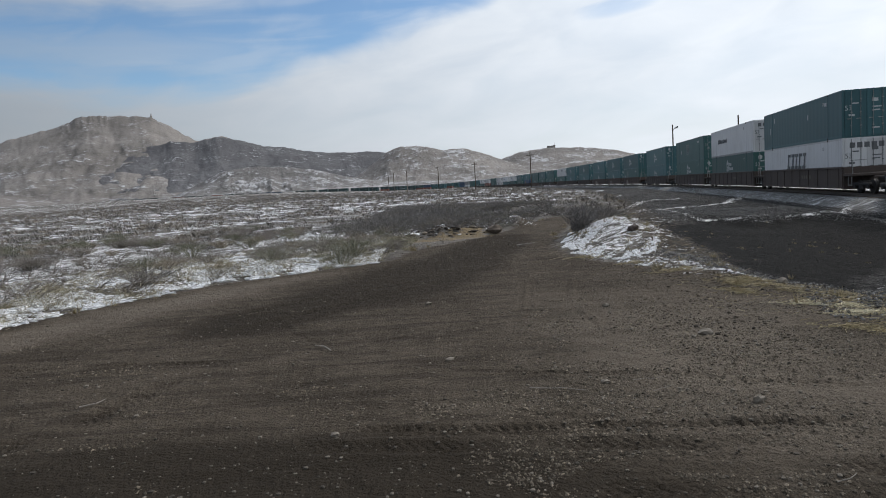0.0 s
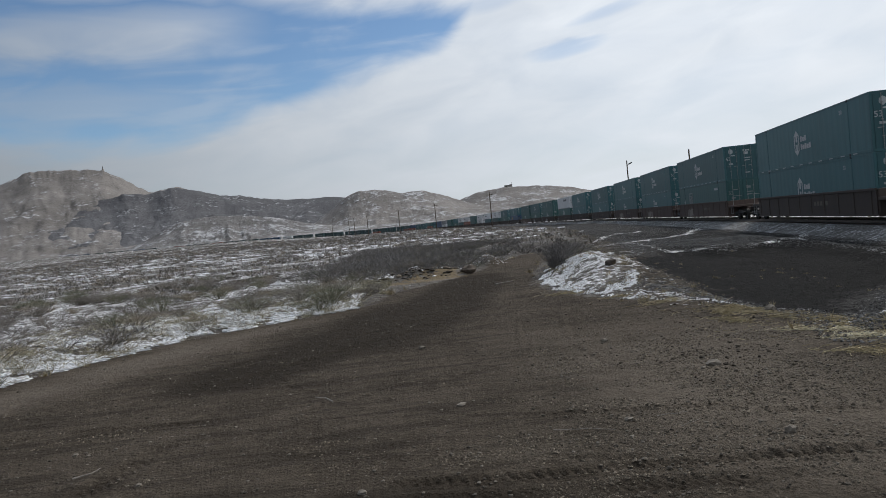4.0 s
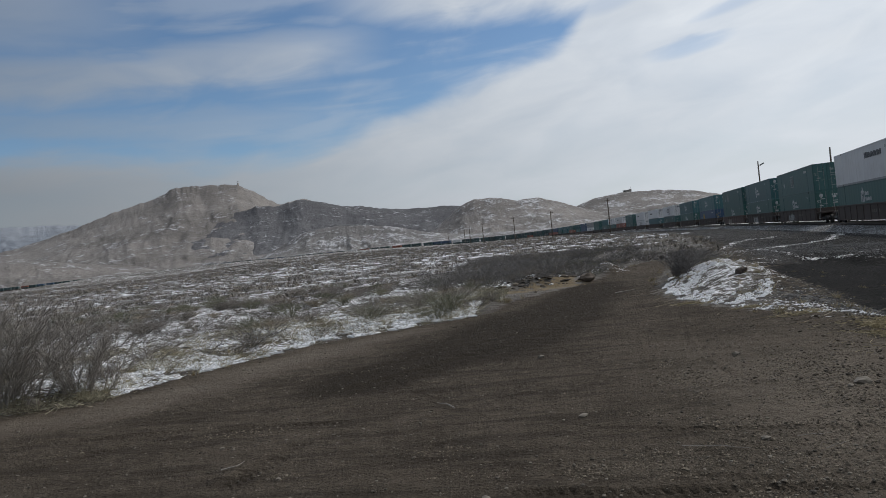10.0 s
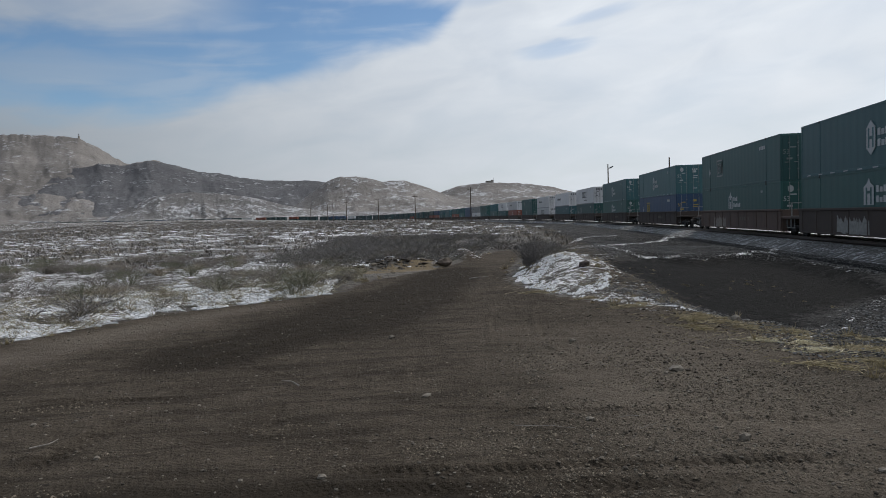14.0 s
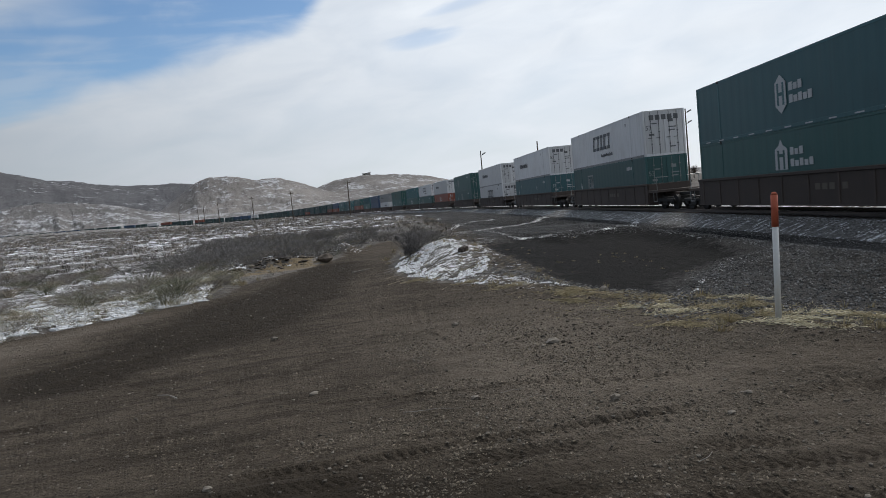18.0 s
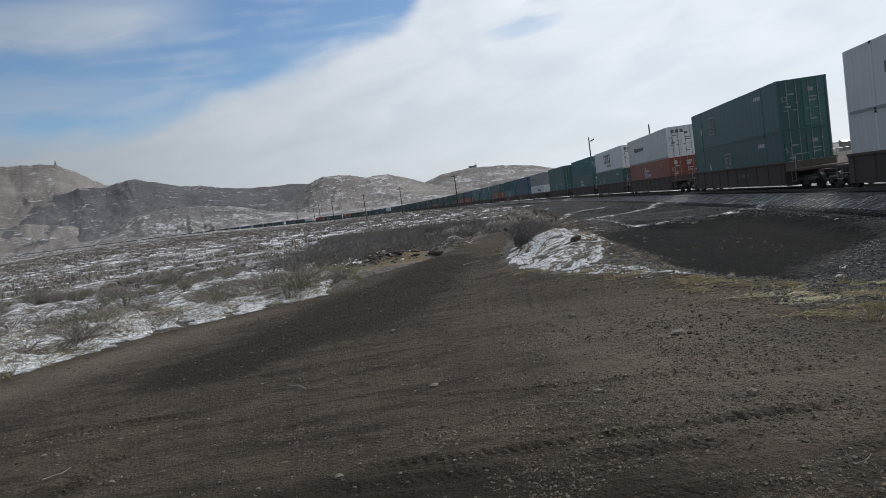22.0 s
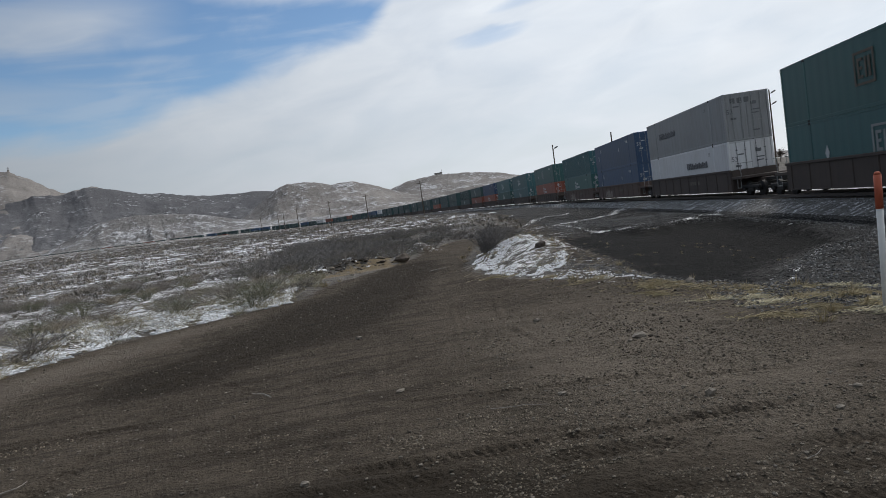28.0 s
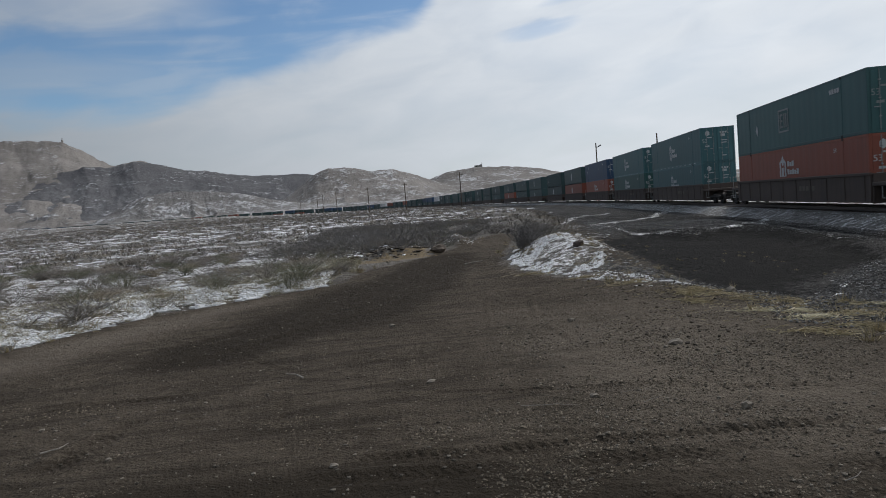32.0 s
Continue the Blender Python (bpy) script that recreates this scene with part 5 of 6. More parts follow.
lamp_pole(18.84, 124, 1.8 + 124 * math.tan(radians(3.95)), ((1, 0.9), (1, 4.3)))
lamp_pole(35.9, 120, 13.2, ((1, 0.8), (1, 2.6)))


# ---- beside the road ----
def marker_post():
    root = new("marker_post")
    z = height(5.98, 6.58)
    tagged(root, "white plastic marker post with a faded orange-red cap beside the track", "marker post")
    root.matrix_basis = pose(5.98, 6.58, z, 1.0, 0.8, 25)
    part("tube", tubes(((0, 0, -0.2), (0, 0, 1.145), 0.0355), n=20), M["post_white"], root, smooth=True)
    bm = tubes(((0, 0, 1.135), (0, 0, 1.52), 0.040), ((0, 0, 1.52), (0, 0, 1.555), 0.040, 0.022), n=20)
    part("cap", bm, M["post_red"], root, "faded orange-red cap", smooth=True)
    return root


marker_post()


def rock_mesh(bm, rng, size, rough=0.25):
    r = bmesh.ops.create_icosphere(bm, subdivisions=2, radius=1)
    for v in r["verts"]:
        k = 1 + rough * (noise.noise(v.co * 1.7 + Vector((rng.random() * 0.01, size[0] * 31, size[1] * 17))) * 1.6)
        v.co = Vector((v.co.x * size[0] * k, v.co.y * size[1] * k, v.co.z * size[2] * k))
    return bm


def stone(name, label, x, y, size, turn):
    rng = random.Random(int(abs(x * 100) + abs(y * 10)))
    ob = finish(name, rock_mesh(bmesh.new(), rng, size), M["pebble"])
    ob.matrix_basis = pose(x, y, height(x, y) + size[2] * 0.45, 0, 0, turn)
    return tagged(ob, label, "stone", "loose stones on the road")


for x, y, s, t in ((2.53, 8.95, (0.055, 0.042, 0.034), 20), (3.19, 7.05, (0.085, 0.06, 0.042), 10), (0.35, 6.55, (0.06, 0.04, 0.02), 50), (1.72, 5.52, (0.04, 0.03, 0.02), 0), (-8.0, 9.3, (0.11, 0.08, 0.085), 30),
                   (-7.5, 9.2, (0.06, 0.08, 0.04), 80), (-8.6, 8.9, (0.12, 0.09, 0.06), 15), (5.6, 10.2, (0.09, 0.07, 0.07), 40), (0.0, 9.9, (0.05, 0.04, 0.035), 0), (-0.5, 4.6, (0.032, 0.026, 0.02), 0),
                   (3.3, 4.1, (0.035, 0.025, 0.016), 0), (3.7, 4.4, (0.025, 0.032, 0.016), 60), (-2.33, 5.29, (0.022, 0.018, 0.015), 0), (-3.34, 6.31, (0.025, 0.02, 0.016), 20), (6.7, 4.9, (0.06, 0.05, 0.035), 0), (2.75, 4.85, (0.05, 0.035, 0.04), 15), (3.0, 6.9, (0.03, 0.025, 0.02), 70)):
    stone("stone", "pale rounded stone lying on the dirt road", x, y, s, t)


def boulder():
    ob = finish("boulder", rock_mesh(bmesh.new(), random.Random(4), (0.27, 0.2, 0.17), 0.25), M["boulder"])
    ob.matrix_basis = pose(1.9, 23.5, height(1.9, 23.5) + 0.12, 0, 0, -6)
    return tagged(ob, "brown rounded boulder at the end of the tan bank", "stone")


boulder()


def broken_block():
    bm = boxes((-0.12, 0.12, -0.09, 0.09, 0, 0.16), bevel=0.025)
    bmesh.ops.subdivide_edges(bm, edges=bm.edges, cuts=2, use_grid_fill=True)
    for v in bm.verts:
        v.co *= 1 + 0.18 * noise.noise(v.co * 11)
    ob = finish("broken_block", bm, M["rust"])
    ob.matrix_basis = pose(5.05, 16.7, height(5.05, 16.7) - 0.04, 4, -6, 25)
    return tagged(ob, "reddish-brown broken block lying on the snowy mound", "block")


broken_block()


def stick(x, y, long, turn, label, thick=0.010):
    bm = bmesh.new()
    rng = random.Random(int(x * 50 + y * 9))
    at = Vector((-long / 2, 0, 0.015))
    for k in range(5):
        nxt = at + Vector((long / 5, rng.uniform(-0.02, 0.02), rng.uniform(-0.004, 0.012)))
        tube(bm, at, nxt, thick * (1 - 0.1 * k), thick * (0.9 - 0.1 * k), 6)
        at = nxt
    ob = finish("stick", bm, M["twig"])
    ob.matrix_basis = pose(x, y, height(x, y), 0, 0, turn)
    return tagged(ob, label, "stick", "sticks on the road")


stick(-1.14, 7.33, 0.30, 140, "short weathered stick lying on the dirt road")
stick(-2.92, 5.67, 0.22, 40, "short pale stick lying on the dirt road", 0.007)
stick(1.28, 5.34, 0.52, -27, "long thin stick lying on the dirt road", 0.004)
stick(2.5, 18.6, 0.55, 8, "pale broken branch lying at the road's edge", 0.018)
stick(2.09, 5.50, 0.26, -8, "thin pale straw stalk lying on the dirt road", 0.003)
stick(2.14, 5.26, 0.18, 20, "thin pale straw stalk lying on the dirt road", 0.003)
stick(2.61, 3.48, 0.13, 5, "short pale straw stalk lying on the dirt road", 0.004)


# ---- plants ----
def blade_set(n, rng, spread, tall, width, lean, droop=0.0):
    """Thin tapering blades or twigs from one foot: two triangles crossed each."""
    v, f = [], []
    for k in range(n):
        a, out = rng.uniform(0, 2 * math.pi), rng.uniform(0.15, 1.0)
        foot = Vector((math.cos(a), math.sin(a), 0)) * spread * out * 0.35
        h = tall * rng.uniform(0.55, 1.0)
        tip = foot + Vector((math.cos(a) * lean * out * h + rng.uniform(-0.1, 0.1) * h, math.sin(a) * lean * out * h + rng.uniform(-0.1, 0.1) * h, h * (1 - droop * out)))
        w = width * rng.uniform(0.7, 1.3)
        for d in (Vector((-math.sin(a), math.cos(a), 0)), Vector((math.cos(a), math.sin(a), 0.3))):
            i = len(v)
            v += [foot - d * w, foot + d * w, tip]
            f.append((i, i + 1, i + 2))
    return np.array([p[:] for p in v]), np.array(f)


def shrub_set(n, rng, tall, wide, width):
    """A rounded dry bush: stems that fork into finer twigs, as thin three-cornered strips."""
    v, f = [], []

    def strip(a, b, w0, w1):
        d = (b - a).cross(Vector((rng.uniform(-1, 1), rng.uniform(-1, 1), rng.uniform(-1, 1)))).normalized()
        e = (b - a).cross(d).normalized()
        i = len(v)
        for q in (d, -0.5 * d + 0.87 * e, -0.5 * d - 0.87 * e):
            v.append(a + q * w0)
        for q in (d, -0.5 * d + 0.87 * e, -0.5 * d - 0.87 * e):
            v.append(b + q * w1)
        for k in range(3):
            j = (k + 1) % 3
            f.append((i + k, i + j, i + 3 + j))
            f.append((i + k, i + 3 + j, i + 3 + k))

    for k in range(n):
        a = rng.uniform(0, 2 * math.pi)
        lean = rng.uniform(0.1, 1.0)
        foot = Vector((math.cos(a), math.sin(a), 0)) * wide * 0.12 * lean
        mid = Vector((math.cos(a) * wide * 0.5 * lean, math.sin(a) * wide * 0.5 * lean, tall * rng.uniform(0.35, 0.55)))
        strip(foot, mid, width, width * 0.7)
        for _ in range(3):
            tip = mid + Vector((math.cos(a) * wide * 0.3 * lean + rng.uniform(-0.22, 0.22) * wide, math.sin(a) * wide * 0.3 * lean + rng.uniform(-0.22, 0.22) * wide, tall * rng.uniform(0.1, 0.5) * (1.15 - 0.5 * lean)))
            strip(mid, tip, width * 0.6, width * 0.25)
            for _ in range(2):
                q = mid.lerp(tip, rng.uniform(0.4, 0.9))
                strip(q, q + Vector((rng.uniform(-0.14, 0.14), rng.uniform(-0.14, 0.14), rng.uniform(0.02, 0.16))) * tall, width * 0.35, width * 0.15)
    return np.array([p[:] for p in v]), np.array(f)


def strips(rows, rng):
    """Thin three-sided twigs joined into one mesh: from, to, half widths."""
    v, f = [], []
    for a, b, w0, w1 in rows:
        way = b - a
        d = way.cross(Vector((rng.uniform(-1, 1), rng.uniform(-1, 1), rng.uniform(-1, 1)))).normalized()
        e = way.cross(d).normalized()
        i = len(v)
        ring = (d, -0.5 * d + 0.87 * e, -0.5 * d - 0.87 * e)
        v += [(a + q * w0)[:] for q in ring] + [(b + q * w1)[:] for q in ring]
        for k in range(3):
            j = (k + 1) % 3
            f += [(i + k, i + j, i + 3 + j), (i + k, i + 3 + j, i + 3 + k)]
    return np.array(v), np.array(f)


def big_bush(x, y, tall, wide, n, seed, label, fine=30, wood="twig", slant=0.0):
    """A tall leafless bush: whip-like stems, each a part, and a haze of finer twigs."""
    rng = random.Random(seed)
    root = new("bare_bush")
    tagged(root, label, "bush", "bare bushes by the road")
    root.matrix_basis = pose(x, y, height(x, y) - 0.03)
    rows = []
    for k in range(n):
        a, lean = rng.uniform(0, 2 * math.pi), rng.uniform(0.05, 1.0)
        way = Vector((math.cos(a) * lean * wide * 0.5 + slant * tall, math.sin(a) * lean * wide * 0.4, 0))
        points = [Vector((math.cos(a), math.sin(a), 0)) * 0.25 * wide * rng.random()]
        h = tall * rng.uniform(0.7, 1.0) * (1 - 0.32 * lean)
        for j in range(1, 7):
            q = j / 6
            points.append(points[0] + way * q ** 1.3 + Vector((rng.uniform(-0.05, 0.05), rng.uniform(-0.05, 0.05), h * q ** 0.9)))
        bm = bmesh.new()
        for j in range(6):
            tube(bm, points[j], points[j + 1], 0.009 * (1 - j / 8), 0.009 * (1 - (j + 1) / 8), 5)
        part("stem", bm, M[wood], root)
        for _ in range(fine):
            j = rng.randrange(0, 6)
            p = points[j].lerp(points[j + 1], rng.random())
            grow = (points[j + 1] - points[j]).normalized()
            side = Vector((rng.uniform(-1, 1), rng.uniform(-1, 1), rng.uniform(-0.2, 0.8)))
            e = p + (grow * 0.7 + side * 0.6) * rng.uniform(0.12, 0.38) * tall * 0.75
            rows.append((p, e, 0.0042, 0.0024))
            for _ in range(3):
                g = p.lerp(e, rng.uniform(0.2, 0.95))
                u = Vector((rng.uniform(-1, 1), rng.uniform(-1, 1), rng.uniform(-0.1, 1.1)))
                rows.append((g, g + u * rng.uniform(0.06, 0.2) * tall * 0.6, 0.003, 0.0015))
    v, f = strips(rows, rng)
    tagged(mesh_of("spray", v, f, M[wood], root), kind="stuff")
    return root


big_bush(-8.55, 9.4, 1.75, 2.6, 40, 3, "tall leafless bush with dense grey-brown twigs beside the road", slant=0.28)
big_bush(-9.7, 9.0, 1.85, 2.4, 40, 8, "tall leafless bush with dense grey-brown twigs beside the road", slant=0.28)
big_bush(-10.8, 8.8, 1.85, 2.6, 38, 9, "tall leafless bush with dense grey-brown twigs beside the road", slant=0.28)
big_bush(-7.5, 9.95, 1.15, 1.8, 26, 12, "leafless bush with fine grey-brown twigs at the road's edge", slant=0.3)
big_bush(-6.25, 13.9, 0.36, 1.0, 18, 41, "low dark tangle of dead brush in the roadside snow", 20, "twig_dark")
big_bush(-12.6, 10.2, 1.7, 2.8, 30, 17, "tall leafless bush with dense grey-brown twigs beside the road")
for x, y, tall, wide, n, seed in ((0.4, 26.5, 1.0, 2.6, 26, 21), (-1.8, 27.5, 0.95, 2.6, 24, 22), (-4.6, 30.0, 0.9, 3.0, 22, 25), (2.4, 30.6, 0.9, 1.8, 22, 27), (-0.6, 24.1, 0.34, 1.2, 18, 28), (0.5, 23.9, 0.28, 1.0, 16, 29), (1.4, 24.3, 0.30, 0.9, 14, 33), (-0.2, 23.4, 0.18, 0.7, 10, 34), (3.3, 29.2, 0.55, 1.3, 22, 31), (3.05, 27.7, 0.34, 1.1, 14, 36), (-1.4, 24.6, 0.45, 1.4, 18, 32)):
    big_bush(x, y, tall, wide, n, seed, "bare thicket of dark grey twigs past the road's bend", 16, "twig_dark")
big_bush(4.15, 19.2, 0.80, 1.15, 30, 24, "dark bare bush beside the snowy mound", 30, "twig_dark")


def scatter(n, seed, xr, yr, ok):
    """Random places that pass the test, with the ground's height."""
    rng = np.random.default_rng(seed)
    x, y = rng.uniform(*xr, n), rng.uniform(*yr, n)
    keep = ok(x, y)
    x, y = x[keep], y[keep]
    z, cover = lie(x, y)
    return x, y, z, cover, rng


def in_scrub(x, y):
    off, s, _ = off_line(x, y)
    clump = fbm(x / 5, y / 5, 61) + 0.5 * fbm(x / 40, y / 40, 63)
    return (inside(ROAD, x, y) < -0.5) & (off > 14) & ((np.abs(x - 0.3) > 2.0) | (np.abs(y - 22.8) > 1.6)) & (clump > np.where(np.hypot(x, y) < 50, 0.70, 0.60)) & ((x < 1.5) | (y > 32)) & (np.abs(np.degrees(np.arctan2(x, y)) + 15) < 50)


def snow_form(seed):
    """A low ragged cake of old snow."""
    rng = random.Random(seed)
    v, f = [(0, 0, 0.8)], []
    n = 7
    for ring, (r, h) in enumerate(((0.55, 0.8), (1.0, -0.25))):
        for k in range(n):
            a = 2 * math.pi * k / n + 0.3 * ring
            q = r * rng.uniform(0.6, 1.35)
            v.append((q * math.cos(a), q * math.sin(a), h * rng.uniform(0.5, 1.3)))
    for k in range(n):
        j = (k + 1) % n
        f.append((0, 1 + k, 1 + j))
        for ring in range(1):
            p, q = 1 + ring * n, 1 + (ring + 1) * n
            f += [(p + k, q + k, q + j), (p + k, q + j, p + j)]
    return np.array(v), np.array(f)


def build_snow_patches():
    def open_scrub(x, y):
        off, s, _ = off_line(x, y)
        patch = fbm(x / 3.5, y / 3.5, 165) + 0.5 * fbm(x / 16, y / 16, 166)
        return (inside(ROAD, x, y) < -0.9) & (off > 13) & (patch > 0.765 + 0.05 * np.clip(np.hypot(x, y) / 60 - 0.5, 0, 1)) & ((x < -1.0) | (y > 62)) & (np.abs(np.degrees(np.arctan2(x, y)) + 15) < 50)

    for seed in (171, 172, 173):
        v, f = snow_form(seed)
        x, y, z, _, g = scatter(60000, seed, (-300, 60), (12, 520), open_scrub)
        r = np.hypot(x, y)
        keep = g.random(len(x)) < np.clip(60 / r, 0.12, 1)
        x, y, z, r = x[keep][:8500], y[keep][:8500], z[keep][:8500], r[keep][:8500]
        k = 0.05 + 0.25 * g.random(len(x)) ** 1.8 * np.clip(r / 55, 0.5, 1.9)
        size = np.stack([k * g.uniform(1.0, 2.6, len(k)), k * g.uniform(0.6, 1.3, len(k)), np.clip(k * 0.22, 0.03, 0.26)], -1)
        ob = many("snow_patches", v, f, np.stack([x, y, z + 0.02], -1), g.normal(0.1, 0.5, len(x)), size, M["snow"])
        tagged(ob, "scattered small patches of melting snow in the scrub", "snow")


def build_snow_clods():
    """Old snow caught in the grass along the road, in small broken lumps."""
    def bank(x, y):
        e = inside(ROAD, x, y)
        left = (e < -0.05) & (e > -7) & (x < -1.6) & (fbm(x / 1.3, y / 1.3, 181, 3) + 0.035 * e + 0.12 * (e > -2.2) * (x < -3) > 0.455)
        mound = (((x - 4.6) / 1.25) ** 2 + ((y - 16.9) / 3.0) ** 2 < 0.55 + 1.1 * fbm(x / 0.5, y / 0.5, 184, 2)) & (x < 4.6 + 0.75 * (y - 14.1)) & (inside(ROAD, x, y) < -0.1) & (fbm((0.45 * x + 0.9 * y) / 2.2, (0.9 * x - 0.45 * y) / 0.35, 182, 3) > 0.46)
        rim = (np.abs((x - 4.1) * 0.80 + (y - 13.7) * 0.60) < 0.55) & (x > 3.9) & (x < 6.4) & (fbm(x / 0.3, y / 0.2, 187, 2) > 0.58)
        return (left & (fbm(x / 0.4, y / 0.4, 183, 2) > 0.42)) | mound | rim

    v, f = snow_form(185)
    x, y, z, _, g = scatter(190000, 186, (-15, 8), (9, 30), bank)
    x, y, z = x[:38000], y[:38000], z[:38000]
    k = 0.012 + 0.042 * g.random(len(x)) ** 2
    mound = x > 2
    long = np.where(mound, g.uniform(1.5, 3.2, len(k)), g.uniform(1.0, 3.6, len(k)))
    turn = np.where(mound, g.normal(0.75, 0.25, len(k)), g.normal(0.1, 0.45, len(k)))
    k = np.where(mound, k * np.where(y < 14.0, 0.42, 0.7), k)
    size = np.stack([k * long, k * g.uniform(0.6, 1.2, len(k)), k * g.uniform(0.4, 1.1, len(k))], -1)
    ob = many("snow_clods", v, f, np.stack([x, y, z + 0.01], -1), turn, size, M["snow"])
    tagged(ob, "broken lumps of old snow caught in the roadside grass", "snow")


def tuft_set(rng, n, tall, wide, width):
    """A dome of broad dry sprays, for scrub that is never seen near."""
    v, f = [], []
    for k in range(n):
        a, out = rng.uniform(0, 2 * math.pi), rng.uniform(0.1, 1.0)
        foot = Vector((math.cos(a), math.sin(a), 0)) * wide * 0.4 * out * rng.random()
        tip = Vector((math.cos(a) * wide * 0.5 * out, math.sin(a) * wide * 0.5 * out, tall * (1.05 - 0.6 * out) * rng.uniform(0.6, 1.1)))
        d = Vector((-math.sin(a + rng.uniform(-1, 1)), math.cos(a + rng.uniform(-1, 1)), rng.uniform(-0.4, 0.4))) * width
        i = len(v)
        v += [(foot - d * 0.4)[:], (foot + d * 0.4)[:], (tip + d)[:], (tip - d)[:], (tip * 1.2)[:]]
        f += [(i, i + 1, i + 2), (i, i + 2, i + 3), (i + 3, i + 2, i + 4)]
    return np.array(v), np.array(f)


def build_shrubs():
    rng = random.Random(5)
    kinds = []
    for tall, wide, colour, label in ((0.34, 0.75, "shrub", "low grey-olive desert shrub with dry twigs"), (0.48, 0.85, "sage", "rounded grey-green sagebrush with fine twigs"), (0.30, 0.6, "shrub_tan", "low tan dead desert shrub"), (0.42, 0.7, "twig", "small leafless grey-brown shrub")):
        v, f = shrub_set(46, rng, tall, wide, 0.006)
        ob = mesh_of("desert_shrub", v, f, M[colour])
        tagged(ob, label, "shrub", "desert shrubs")
        kinds.append(ob)
    x, y, z, _, g = scatter(1500, 31, (-30, 8), (9, 37), in_scrub)
    for count in range(min(len(x), 290)):
        m = Matrix.Translation((x[count], y[count], z[count] - 0.02)) @ Matrix.Rotation(g.uniform(0, 6.28), 4, "Z")
        if count < 4:
            kinds[count].matrix_basis = m
        else:
            copy = copy_thing(kinds[int(g.integers(0, 4))], m)
            copy.scale = [float(g.uniform(0.6, 1.3))] * 3
    for name, colour, n, seed in (("low_scrub", "shrub", 360, 74), ("low_twigs", "twig_dark", 300, 75)):
        v, f = shrub_set(11, random.Random(seed), 0.26, 0.62, 0.006)
        x, y, z, _, g = scatter(9000, seed, (-26, 2), (11, 34), lambda x, y: (inside(ROAD, x, y) < -0.5) & (fbm(x / 2.5, y / 2.5, 161) > 0.45) & (off_line(x, y)[0] > 14))
        x, y, z = x[:n], y[:n], z[:n]
        ob = many(name, v, f, np.stack([x, y, z - 0.02], -1), g.uniform(0, 6.28, len(x)), g.uniform(0.5, 1.3, len(x)), M[colour])
        tagged(ob, "low dry scrub between the larger shrubs", "scrub")
    def thicket(x, y):
        return (inside(ROAD, x, y) < -0.3) & (off_line(x, y)[0] > 13) & (fbm(x / 3.5, y / 3.5, 167) > 0.38) & (y > 25.2 + 0.3 * np.abs(x)) & (x < 8.0)

    for name, colour, n, tall, seed in (("dark_brush", "twig_dark", 240, 0.55, 76), ("grey_brush", "shrub", 150, 0.45, 77), ("sage_brush", "sage", 60, 0.42, 78)):
        v, f = shrub_set(20, random.Random(seed), tall, 0.95, 0.0075)
        x, y, z, _, g = scatter(2600, seed, (-5, 13), (24, 60), thicket)
        x, y, z = x[:n], y[:n], z[:n]
        ob = many(name, v, f, np.stack([x, y, z - 0.02], -1), g.uniform(0, 6.28, len(x)), g.uniform(0.6, 1.35, len(x)), M[colour])
        tagged(ob, "dense dark brush behind the roadside bank", "scrub")
    build_snow_patches()
    build_snow_clods()
    for name, colour, n, seed in (("scrub", "shrub", 11000, 71), ("dead_scrub", "shrub_tan", 3500, 72), ("bare_scrub", "twig_dark", 8500, 73)):
        v, f = tuft_set(random.Random(seed), 14, 0.27, 1.25, 0.022)
        x, y, z, _, g = scatter(n * 7, seed, (-260, 60), (16, 420), in_scrub)
        # nearer places are kept more often, as the far ones merge
        keep = (g.random(len(x)) < np.clip(55 / np.hypot(x, y), 0.12, 1)) & (np.hypot(x, y) > 31)
        x, y, z = x[keep][:n], y[keep][:n], z[keep][:n]
        ob = many(name, v, f, np.stack([x, y, z - 0.03], -1), g.uniform(0, 6.28, len(x)), g.uniform(0.5, 1.25, len(x)) * np.clip(np.hypot(x, y) / 100, 1, 1.7), M[colour])
        tagged(ob, "wide field of low desert scrub", "scrub")


build_shrubs()


def straw_clump(x, y, wide, seed):
    """Pale straw pressed flat and drawn out along the ditch."""
    rng = random.Random(seed)
    turn = math.atan2(-x, y) + rng.gauss(0, 0.25)
    count = int(30 + (480 if y < 8.2 else 230) * wide)
    spots = []
    for k in range(count):
        u, w = rng.gauss(0, wide * 0.62), rng.gauss(0, wide * 0.17 + 0.02)
        spots.append((u, w, math.cos(turn) * u - math.sin(turn) * w, math.sin(turn) * u + math.cos(turn) * w))
    base, _ = lie(np.array([x + q[2] for q in spots]), np.array([y + q[3] for q in spots]))
    rows = []
    for (u, w, px, py), h in zip(spots, base):
        a = turn + rng.gauss(0, 0.75)
        long = rng.uniform(0.03, 0.16)
        p = Vector((px, py, float(h) + rng.uniform(0.002, 0.035) * math.exp(-(u / wide) ** 2 * 3)))
        rows.append((p, p + Vector((math.cos(a) * long, math.sin(a) * long, rng.uniform(-0.01, 0.026))), 0.0042, 0.002))
    v, f = strips(rows, rng)
    ob = mesh_of("straw_clump", v, f, M["straw_pale"] if seed % 3 and y < 8.5 else M["straw"])
    ob.matrix_basis = pose(x, y, 0)
    return tagged(ob, "flattened clump of pale straw on dark soil", "straw", "straw clumps by the ditch", "stuff")


